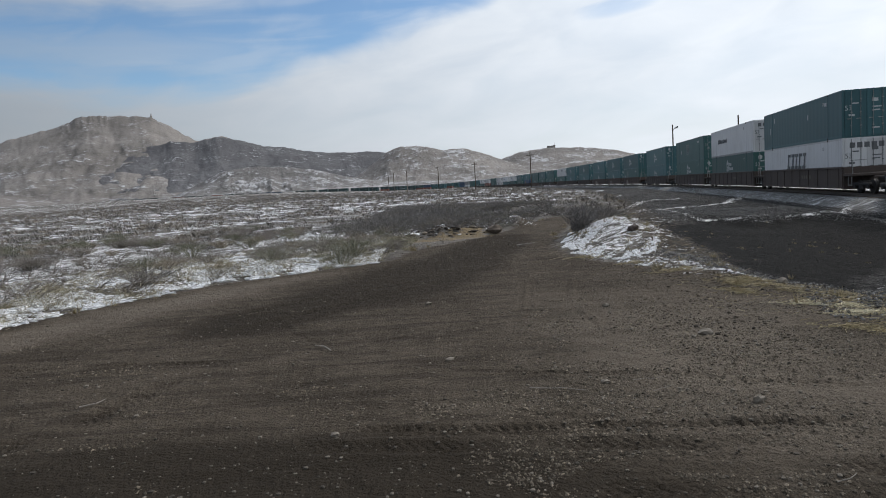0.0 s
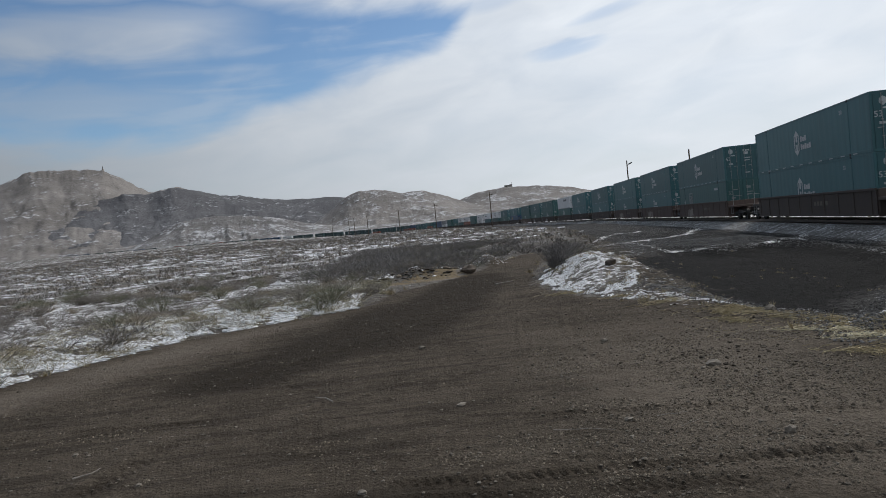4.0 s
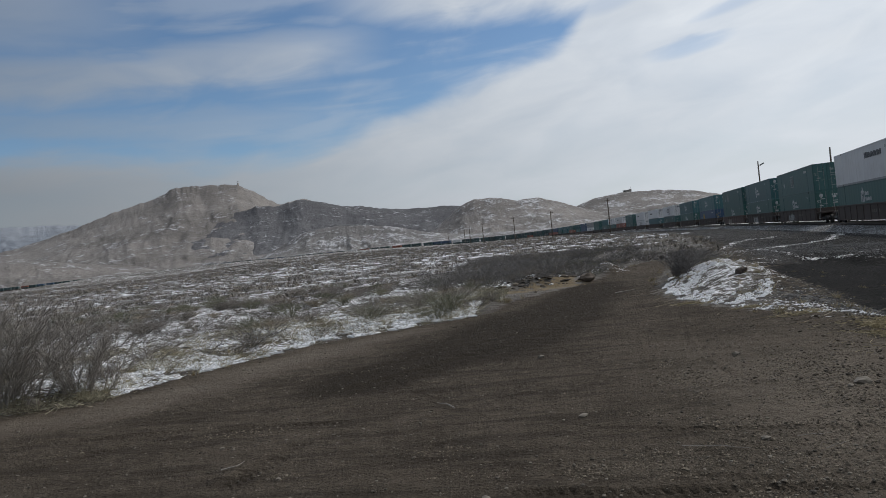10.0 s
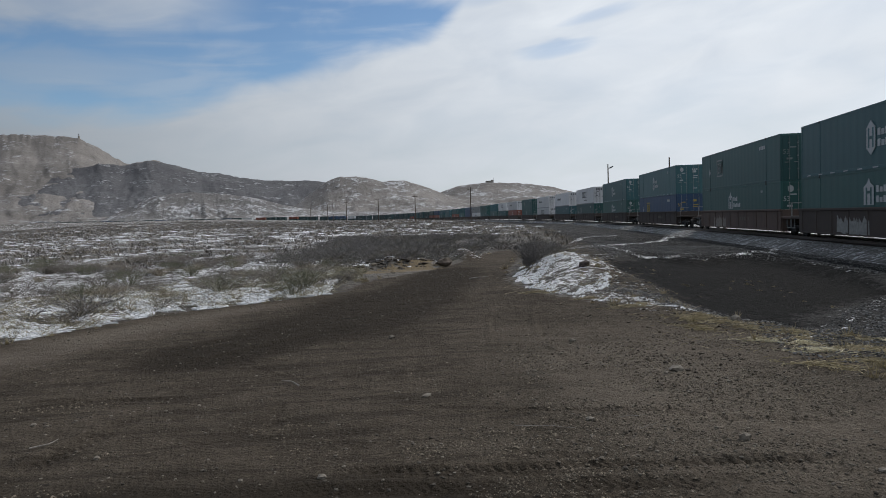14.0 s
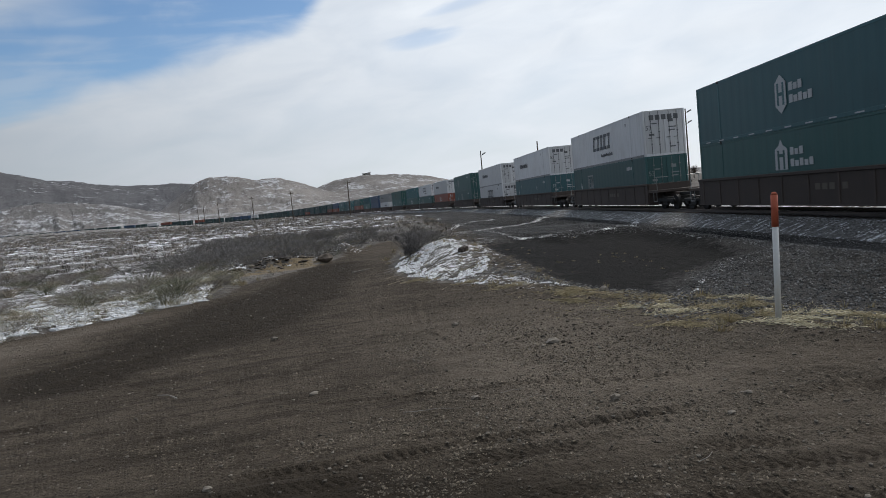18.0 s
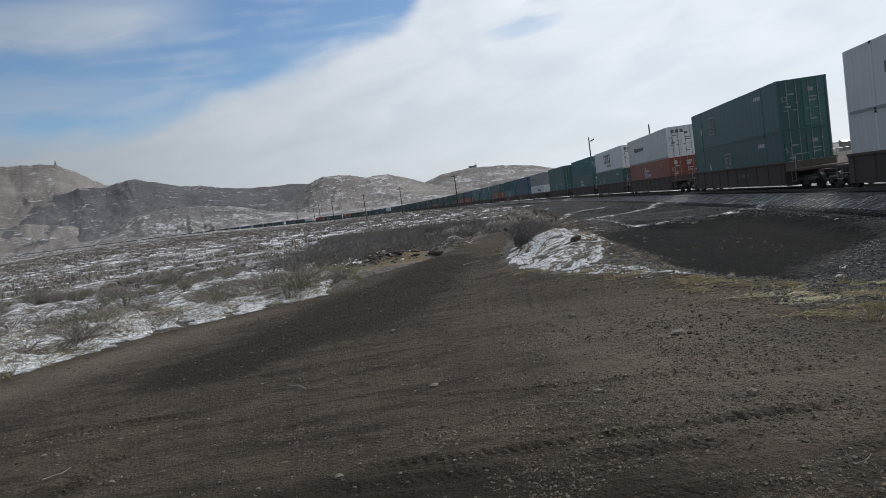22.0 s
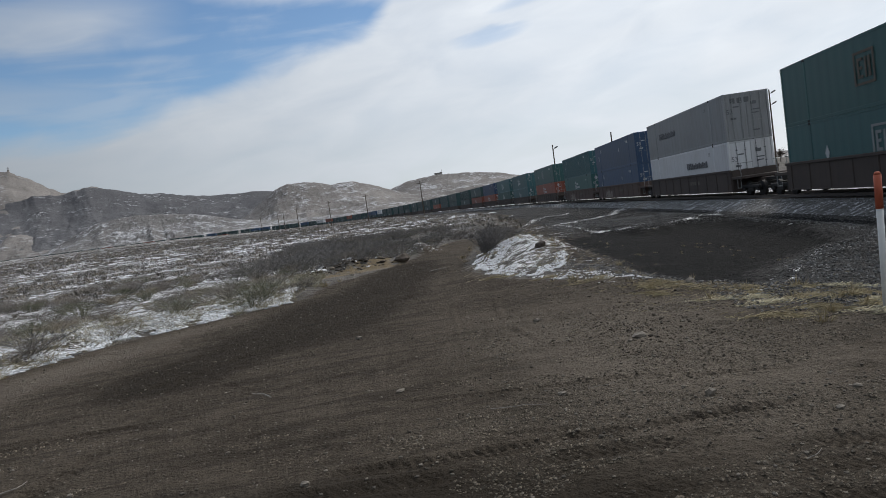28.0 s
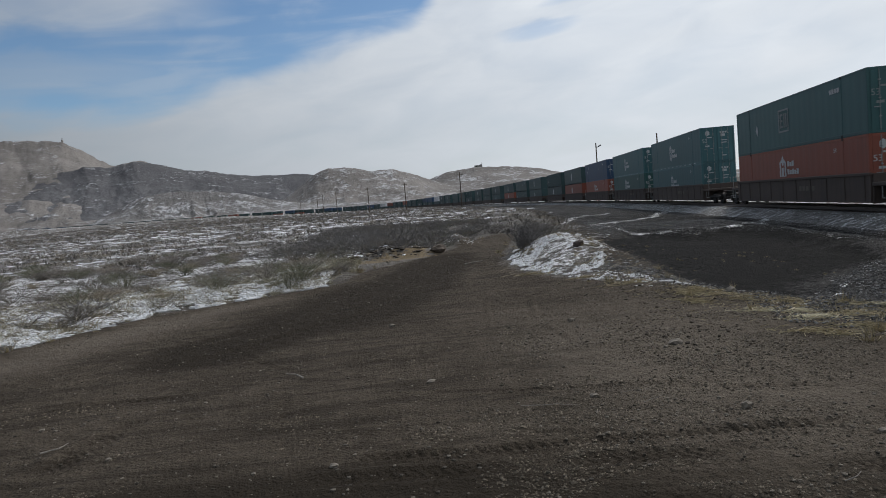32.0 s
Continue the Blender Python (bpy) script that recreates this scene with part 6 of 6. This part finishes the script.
for k, (x, y, w) in enumerate(((4.78, 6.87, 0.42), (5.76, 6.24, 0.5), (5.27, 7.72, 0.35), (5.9, 7.75, 0.45), (6.92, 8.40, 0.4), (5.2, 9.85, 0.45), (5.36, 9.28, 0.45), (4.9, 10.4, 0.4), (6.97, 6.85, 0.45), (7.25, 6.55, 0.5), (7.6, 6.3, 0.5), (6.3, 6.55, 0.35),
                               (5.45, 7.0, 0.35), (4.55, 9.6, 0.4), (5.0, 8.4, 0.35), (8.2, 6.0, 0.6), (4.4, 11.9, 0.45), (6.4, 8.6, 0.3), (3.3, 14.7, 0.4), (4.1, 13.3, 0.3))):
    straw_clump(x, y, w, 300 + k)

strewn = random.Random(61)
for k in range(16):
    q = strewn.random()
    straw_clump(4.75 + 1.9 * q ** 2 + strewn.gauss(0, 0.35), 12.4 - 5.6 * q + strewn.gauss(0, 0.35), strewn.uniform(0.10, 0.26), 330 + k)


def build_loose_straw():
    """Single straws and grass stems strewn along the ditch and through the snowy mound."""
    rng = random.Random(77)
    rows = []
    for k in range(1000):
        if k < 700:
            q = rng.random()
            x, y = 4.6 + 2.8 * q + rng.gauss(0, 0.5), 9.8 - 4.2 * q + rng.gauss(0, 0.8)
            long, lift = rng.uniform(0.04, 0.16), 0.02
        else:
            x, y = rng.gauss(4.6, 0.75), rng.gauss(16.5, 1.7)
            long, lift = rng.uniform(0.2, 0.55), 0.05
        rows.append((x, y, long, lift, rng.gauss(0.3, 0.9) if k < 700 else rng.gauss(0.75, 0.25)))
    z, _ = lie(np.array([r[0] for r in rows]), np.array([r[1] for r in rows]))
    sticks = []
    for (x, y, long, lift, a), h in zip(rows, z):
        p = Vector((x, y, float(h) + 0.01))
        w = 0.003 if lift < 0.03 else 0.007
        sticks.append((p, p + Vector((math.cos(a) * long, math.sin(a) * long, rng.uniform(0, lift))), w, w * 0.5))
    v, f = strips(sticks[:700], rng)
    tagged(mesh_of("loose_straw", v, f, M["straw"]), "loose dry straws strewn along the ditch", "straw", kind="stuff")
    v, f = strips(sticks[700:], rng)
    tagged(mesh_of("mound_stalks", v, f, M["straw_dark"]), "dead stalks lying through the snow on the mound", "straw", kind="stuff")


build_loose_straw()


def build_verge_stalks():
    """Dead grass stalks bent flat over the snow along the road."""
    def snowy(x, y):
        e = inside(ROAD, x, y)
        return (e < -0.05) & (e > -6) & (x < -1.4) & (fbm(x / 0.8, y / 0.8, 197, 3) > 0.44)

    for name, colour, n, seed in (("verge_stalks", "straw_dark", 3600, 198), ("pale_stalks", "verge_straw", 3600, 199)):
        x, y, z, _, g = scatter(n * 8, seed, (-14, -1), (9, 27), snowy)
        rng = random.Random(seed)
        rows = []
        for px, py, pz in list(zip(x, y, z))[:n]:
            a, long = rng.gauss(0.1, 0.7) + math.pi * rng.randrange(2), rng.uniform(0.10, 0.36)
            p = Vector((px, py, pz + 0.02))
            rows.append((p, p + Vector((math.cos(a) * long, math.sin(a) * long, rng.uniform(0.0, 0.14))), 0.005, 0.002))
        v, f = strips(rows, rng)
        tagged(mesh_of(name, v, f, M[colour]), "dead grass stalks lying over the roadside snow", "grass", kind="stuff")


build_verge_stalks()


def build_bush_litter():
    """Dead leaves, stalks and small stones under the tall bushes."""
    rng = random.Random(207)
    spots = []
    for k in range(1300):
        q = rng.random()
        spots.append((-10.6 + 3.6 * q + rng.gauss(0, 0.3), 8.45 + 1.35 * q + 0.25 * math.sin(5 * q) + rng.gauss(0, 0.28)))
    z, _ = lie(np.array([q[0] for q in spots]), np.array([q[1] for q in spots]))
    rows = []
    for (px, py), pz in zip(spots, z):
        a, long = rng.uniform(0, 2 * math.pi), rng.uniform(0.04, 0.22)
        p = Vector((px, py, float(pz) + 0.008))
        rows.append((p, p + Vector((math.cos(a) * long, math.sin(a) * long, rng.uniform(0.0, 0.08))), 0.006, 0.003))
    for name, colour, some in (("leaf_litter", "straw_dark", rows[:800]), ("fallen_stalks", "verge_straw", rows[800:])):
        v, f = strips(some, rng)
        tagged(mesh_of(name, v, f, M[colour]), "dead leaves and stalks lying under bare bushes", "litter", kind="stuff")


build_bush_litter()


def build_grass():
    def by_edge(x, y):
        e = inside(ROAD, x, y)
        return (e < 0.15) & (e > -2.6) & (fbm(x / 1.3, y / 1.3, 81) > 0.46) & (y > 3) & ((x < -2) | (x > 2.2) | (y < 20)) & ((x < 2) | (fbm(x / 0.7, y / 0.7, 82) > 0.62))

    def by_verge(x, y):
        e = inside(ROAD, x, y)
        return (e < -0.05) & (e > -4.0) & (x < -0.9) & (fbm(x / 0.9, y / 0.9, 86) > 0.52 + 0.035 * np.maximum(-e - 0.8, 0))

    def by_post(x, y):
        return (np.abs(y - 6.7 + 0.12 * (x - 5.6)) < 0.9 * fbm(x * 1.4, y * 1.4, 83)) & (fbm(x / 0.8, y / 0.8, 84) > 0.45)

    def by_ditch(x, y):
        off, s, _ = off_line(x, y)
        return (off > 9.5) & (inside(ROAD, x, y) < 0.1) & (((x - 5.2) / 1.5) ** 2 + ((y - 17.3) / 3.2) ** 2 > 1) & (fbm(x / 1.5, y / 1.5, 85) > 0.55)

    for name, label, test, xr, yr, n, tall, seed in (("dry_grass", "tufts of dry straw-coloured grass along the road's edge", by_edge, (-14, 9), (3, 32), 9000, 0.16, 91),
                                                     ("verge_grass", "pale tangled grass standing through the snow beside the road", by_verge, (-14, 2), (9, 30), 15000, 0.24, 94),
                                                     ("straw_grass", "flattened straw-coloured grass round the marker post", by_post, (3.8, 12), (4.5, 8.5), 260, 0.04, 92),
                                                     ("ditch_grass", "sparse dry grass on the ditch's edge", by_ditch, (2, 16), (5, 40), 900, 0.06, 93)):
        v, f = blade_set(14, random.Random(seed), 0.12, tall, 0.0045 if tall < 0.2 else 0.0036, 0.9 if tall < 0.2 else 1.3, 0.5)
        x, y, z, _, g = scatter(n, seed, xr, yr, test)
        ob = many(name, v, f, np.stack([x, y, z - 0.01], -1), g.uniform(0, 6.28, len(x)), g.uniform(0.6, 1.5, len(x)), M["verge_straw" if name == "verge_grass" else "straw"])
        tagged(ob, label, "grass")


build_grass()


def build_pebbles():
    bm = bmesh.new()
    bmesh.ops.create_icosphere(bm, subdivisions=1, radius=1)
    for v in bm.verts:
        v.co *= 1 + 0.5 * noise.noise(v.co * 1.9)
    bmesh.ops.triangulate(bm, faces=bm.faces)
    bm.verts.ensure_lookup_table()
    v0 = np.array([v.co[:] for v in bm.verts])
    f0 = np.array([[v.index for v in f.verts] for f in bm.faces])
    bm.free()
    rng = np.random.default_rng(12)
    # small stones over the trodden ground, thicker in the middle of the turning place
    n = 13000
    r, a = 0.5 + 21.5 * rng.random(n) ** 1.5, np.radians(rng.normal(2, 42, n))
    x, y = r * np.sin(a), r * np.cos(a)
    keep = inside(ROAD, x, y) > -1.0
    x, y, r = x[keep], y[keep], r[keep]
    z, _ = lie(x, y)
    k = 0.004 + 0.013 * rng.random(len(x)) ** 4 + 0.0004 * r
    size = np.stack([k * rng.uniform(0.8, 1.4, len(k)), k * rng.uniform(0.7, 1.1, len(k)), k * rng.uniform(0.4, 0.8, len(k))], -1)
    tagged(many("pebbles", v0, f0, np.stack([x, y, z + k * 0.2], -1), rng.uniform(0, 6.28, len(x)), size, M["pebble"]), "scattered small stones on the dirt road", "pebbles")
    # crumbs of soil pressed up by tyres, thick on the ditch's side
    n = 150000
    r, a = 0.5 + 11 * rng.random(n) ** 1.25, np.radians(rng.normal(8, 40, n))
    x, y = r * np.sin(a), r * np.cos(a)
    rough = fbm(x * 1.3, y * 2.6, 195, 3) - 0.26 + 0.36 * smooth(x - 0.30 * y, -1.9, 0.4)
    keep = (inside(ROAD, x, y) > -0.6) & (rough > 0.46 + 0.12 * rng.random(n)) & (rng.random(n) < smooth(r, 0.5, 3.0) * (1 - smooth(r, 8, 11.5)))
    x, y, r = x[keep], y[keep], r[keep]
    z, lies = lie(x, y)
    open_soil = lies["rut"] < 0.15
    x, y, r, z = x[open_soil], y[open_soil], r[open_soil], z[open_soil]
    k = 0.0022 + 0.009 * rng.random(len(x)) ** 4 + 0.0006 * r
    size = np.stack([k * rng.uniform(0.9, 2.0, len(k)), k * rng.uniform(0.7, 1.2, len(k)), k * rng.uniform(0.6, 1.1, len(k))], -1)
    v1 = np.array([(1, 0.2, 0), (0, 1, 0.1), (-1, -0.1, 0), (0.1, -1, 0), (0.15, 0.1, 1), (0, 0, -1)], float)
    f1 = np.array([(0, 1, 4), (1, 2, 4), (2, 3, 4), (3, 0, 4), (1, 0, 5), (2, 1, 5), (3, 2, 5), (0, 3, 5)])
    tagged(many("soil_crumbs", v1, f1, np.stack([x, y, z + k * 0.2], -1), rng.uniform(0, 6.28, len(x)), size, M["crumb"]), "loose crumbs of brown soil on the dirt road", "soil")
    # coarser grit where the road meets the ditch
    n = 7000
    x, y = rng.uniform(1.5, 8.5, n), rng.uniform(4.2, 13, n)
    keep = (fbm(x / 1.1, y / 0.7, 191, 3) > 0.47) & (inside(ROAD, x, y) > -1.6) & (x > 0.35 * y - 1.2)
    x, y = x[keep], y[keep]
    z, _ = lie(x, y)
    k = 0.005 + 0.016 * rng.random(len(x)) ** 4
    size = np.stack([k * rng.uniform(0.8, 1.5, len(k)), k * rng.uniform(0.7, 1.1, len(k)), k * rng.uniform(0.5, 0.9, len(k))], -1)
    tagged(many("grit", v0, f0, np.stack([x, y, z + k * 0.2], -1), rng.uniform(0, 6.28, len(x)), size, M["pebble"]), "coarse brown grit and clods at the road's edge", "gravel")
    # dark clods thrown up along the ditch
    n = 1500
    q = rng.random(n)
    x = np.where(q < 0.25, rng.normal(4.1, 0.8, n), np.where(q < 0.8, 4.9 + rng.normal(0, 0.55, n), rng.normal(6.6, 0.6, n)))
    y = np.where(q < 0.25, rng.normal(7.4, 0.5, n), np.where(q < 0.8, rng.uniform(7.4, 13.4, n), rng.normal(5.6, 0.35, n)))
    keep = fbm(x / 0.5, y / 0.5, 197, 2) > 0.42
    x, y = x[keep], y[keep]
    z, _ = lie(x, y)
    k = 0.006 + 0.024 * rng.random(len(x)) ** 3.5
    size = np.stack([k * rng.uniform(0.8, 1.6, len(k)), k * rng.uniform(0.7, 1.1, len(k)), k * rng.uniform(0.5, 0.9, len(k))], -1)
    tagged(many("soil_clods", v0, f0, np.stack([x, y, z + k * 0.25], -1), rng.uniform(0, 6.28, len(x)), size, M["clod"]), "dark clods of earth along the ditch's edge", "soil")
    # broken crest of the tan bank: clods with old snow between them
    x, y = rng.uniform(-1.6, 1.7, 150), rng.normal(23.85, 0.36, 150)
    z, _ = lie(x, y)
    k = 0.03 + 0.075 * rng.random(150) ** 2
    size = np.stack([k * rng.uniform(0.9, 1.8, 150), k, k * rng.uniform(0.5, 0.9, 150)], -1)
    turn = rng.uniform(0, 6.28, 150)
    at = np.stack([x, y, z + k * 0.2], -1)
    tagged(many("bank_clods", v0, f0, at[:85], turn[:85], size[:85] * (1.3, 1, 0.7), M["clod"]), "dark clods along the crest of the tan bank", "soil")
    tagged(many("bank_stones", v0, f0, at[85:115], turn[85:115], size[85:115], M["crumb"]), "tan stones along the crest of the bank", "stones")
    tagged(many("bank_snow", v0, f0, at[115:] + (0, 0.2, 0.03), turn[115:], size[115:] * (1.6, 0.9, 0.6), M["snow"]), "small lumps of old snow on the tan bank", "snow")
    # crushed stone on the slope of the bed and in the ditch
    n = 46000
    s, d = np.where(rng.random(n) < 0.7, rng.uniform(-16, 14, n), rng.uniform(10, 75, n)), rng.choice([0, 1], n, p=[0.75, 0.25])
    side = np.where(d == 1, -rng.uniform(1.5, 4.2, n), -rng.uniform(4, 13.5, n))
    px, py, pz, ph = (np.interp(s, RS, q) for q in (RX, RY, RZ, RH))
    x, y = px + np.cos(ph) * side, py - np.sin(ph) * side
    ground, _ = lie(x, y)
    bed = pz + np.interp(-side, [1.5, 2.2, 3.3], [-0.17, -0.22, -0.52])
    z = np.where(-side < 3.5, np.maximum(bed, ground), ground)
    keep = (inside(ROAD, x, y) < 0.5) & (inside(PIT, x, y) < -0.4)
    x, y, z = x[keep], y[keep], z[keep]
    k = 0.008 + 0.016 * rng.random(len(x)) ** 2 + 0.012 * (z > -0.5)
    size = np.stack([k, k * rng.uniform(0.6, 1, len(k)), k * rng.uniform(0.5, 0.9, len(k))], -1)
    tagged(many("ballast_stones", v1, f1, np.stack([x, y, z + 0.01], -1), rng.uniform(0, 6.28, len(x)), size, M["ballast"]), "loose grey crushed stone on the track's slope", "ballast")
    # pale gravel along the ditch's near rim
    n = 3200
    q = rng.random(n)
    x, y = 4.9 + 1.6 * q + rng.normal(0, 0.28, n), 14.8 - 3.7 * q + rng.normal(0, 0.4, n)
    z, _ = lie(x, y)
    k = 0.007 + 0.02 * rng.random(n) ** 3
    size = np.stack([k, k * rng.uniform(0.6, 1, n), k * rng.uniform(0.5, 0.9, n)], -1)
    tagged(many("rim_gravel", v0, f0, np.stack([x, y, z + 0.004], -1), rng.uniform(0, 6.28, n), size, M["ballast"]), "pale gravel along the ditch's rim", "gravel")
    # dark cinders over the ditch
    n = 15000
    s, side = rng.uniform(-22, 40, n), -rng.uniform(5.0, 15.0, n)
    px, py, ph = (np.interp(s, RS, q) for q in (RX, RY, RH))
    x, y = px + np.cos(ph) * side, py - np.sin(ph) * side
    keep = (inside(ROAD, x, y) < -0.3) & ((inside(PIT, x, y) < 0.3) | (rng.random(n) < 0.25))
    x, y = x[keep], y[keep]
    z, _ = lie(x, y)
    k = 0.008 + 0.02 * rng.random(len(x)) ** 2
    size = np.stack([k, k * rng.uniform(0.6, 1, len(k)), k * rng.uniform(0.5, 0.9, len(k))], -1)
    tagged(many("cinders", v1, f1, np.stack([x, y, z + 0.004], -1), rng.uniform(0, 6.28, len(x)), size, M["cinder"]), "loose dark cinders and gravel in the ditch", "gravel")


build_pebbles()


# ---- far marks ----
def far_house():
    root = new("hilltop_building")
    x, y = place_of(8.76, 2150)
    top = 1.8 + 2150 * math.tan(radians(2.92))
    tagged(root, "long low building on the far hilltop", "building")
    root.matrix_basis = pose(x, y, top - 2, 0, 0, -8.76)
    part("wall", boxes((-14, 12, -5, 5, -2, 5), (4, 12, -5, 5, 5, 7)), M["building"], root)
    part("roof", boxes((-15, 4, -6, 6, 5, 5.8), (3.5, 12.5, -5.5, 5.5, 7, 7.7)), M["steel_dark"], root)
    part("mast", tubes(((11, 0, 7), (11, 0, 15), 0.5), n=6), M["steel_dark"], root)
    part("window", boxes((-10, -6, -5.2, -4.9, 1, 3)), M["steel_dark"], root)


def summit_monument():
    x, y = place_of(-24.25, 3000)
    top = 1.8 + 3000 * math.tan(radians(7.05))
    bm = boxes((-3, 3, -3, 3, -12, 4), (-0.8, 0.8, -0.8, 0.8, 4, 13), (-3, 3, -0.8, 0.8, 9, 10.5))
    ob = finish("summit_monument", bm, M["building"])
    ob.matrix_basis = pose(x, y, top)
    tagged(ob, "small pale monument on the mountain's summit", "monument")


def far_shed(az, dist, wide, tall, seed):
    """A low building across the yard, seen between the cars."""
    x, y = place_of(az, dist)
    root = new("far_shed")
    tagged(root, "low pale building across the yard behind the train", "building", "buildings behind the train")
    root.matrix_basis = pose(x, y, height(x, y) - 0.2, 0, 0, -az + seed)
    part("wall", boxes((-wide / 2, wide / 2, -4, 4, 0, tall)), M["building"], root)
    bm = bmesh.new()
    a = [bm.verts.new(p) for p in ((-wide / 2 - 0.4, -4.5, tall), (wide / 2 + 0.4, -4.5, tall), (wide / 2 + 0.4, 0, tall + 1.3), (-wide / 2 - 0.4, 0, tall + 1.3), (wide / 2 + 0.4, 4.5, tall), (-wide / 2 - 0.4, 4.5, tall))]
    for q in ((0, 1, 2, 3), (3, 2, 4, 5), (0, 3, 5), (1, 4, 2), (0, 5, 4, 1)):
        bm.faces.new([a[k] for k in q])
    part("roof", bm, M["galv"], root, "grey sheet-metal roof")
    for k in range(3):
        part("window", boxes((-wide * 0.35 + k * wide * 0.3, -wide * 0.35 + k * wide * 0.3 + 1.4, -4.05, -3.95, 1.2, 2.3)), M["steel_dark"], root)


def far_tree(az, dist, tall, seed):
    x, y = place_of(az, dist)
    rng = random.Random(seed)
    root = new("far_tree")
    tagged(root, "dark bare winter tree beyond the railway", "tree", "trees behind the train")
    root.matrix_basis = pose(x, y, height(x, y) - 0.2)
    part("trunk", tubes(((0, 0, 0), (0.1, 0, tall * 0.5), 0.2, 0.11), n=8), M["pole"], root)
    rows = []
    for k in range(110):
        p = Vector((0.1, 0, tall * rng.uniform(0.3, 0.55)))
        way = Vector((rng.gauss(0, 1), rng.gauss(0, 1), rng.uniform(0.2, 1.8))).normalized() * tall * rng.uniform(0.2, 0.45)
        rows.append((p, p + way, 0.05, 0.02))
        for _ in range(7):
            q = p + way * rng.uniform(0.4, 1.0)
            rows.append((q, q + Vector((rng.gauss(0, 1), rng.gauss(0, 1), rng.gauss(0.4, 0.8))) * tall * 0.06, 0.022, 0.01))
    v, f = strips(rows, rng)
    tagged(mesh_of("crown", v, f, M["pole"], root), kind="stuff")


for row in ((28, 420, 16, 4.2, 8), (33, 400, 12, 3.6, -6), (38.5, 380, 18, 4.4, 15), (44, 390, 14, 4.0, 0), (50, 360, 16, 4.2, -10)):
    far_shed(*row)
for row in ((30.5, 360, 7.0, 1), (34.6, 350, 6.0, 2), (36.2, 330, 7.5, 3), (41, 340, 6.5, 4), (47, 320, 7.0, 5), (26, 400, 6.0, 6)):
    far_tree(*row)
far_house()
summit_monument()


# ---- what moves ----
def motions():
    times = [0, 0.1, 0.3, *range(1, 32), 31.7, 31.9, 32]
    for ob, u, lift in MOVING:
        walk(ob, [(t, pose_at(u, lift, t)) for t in times])


motions()
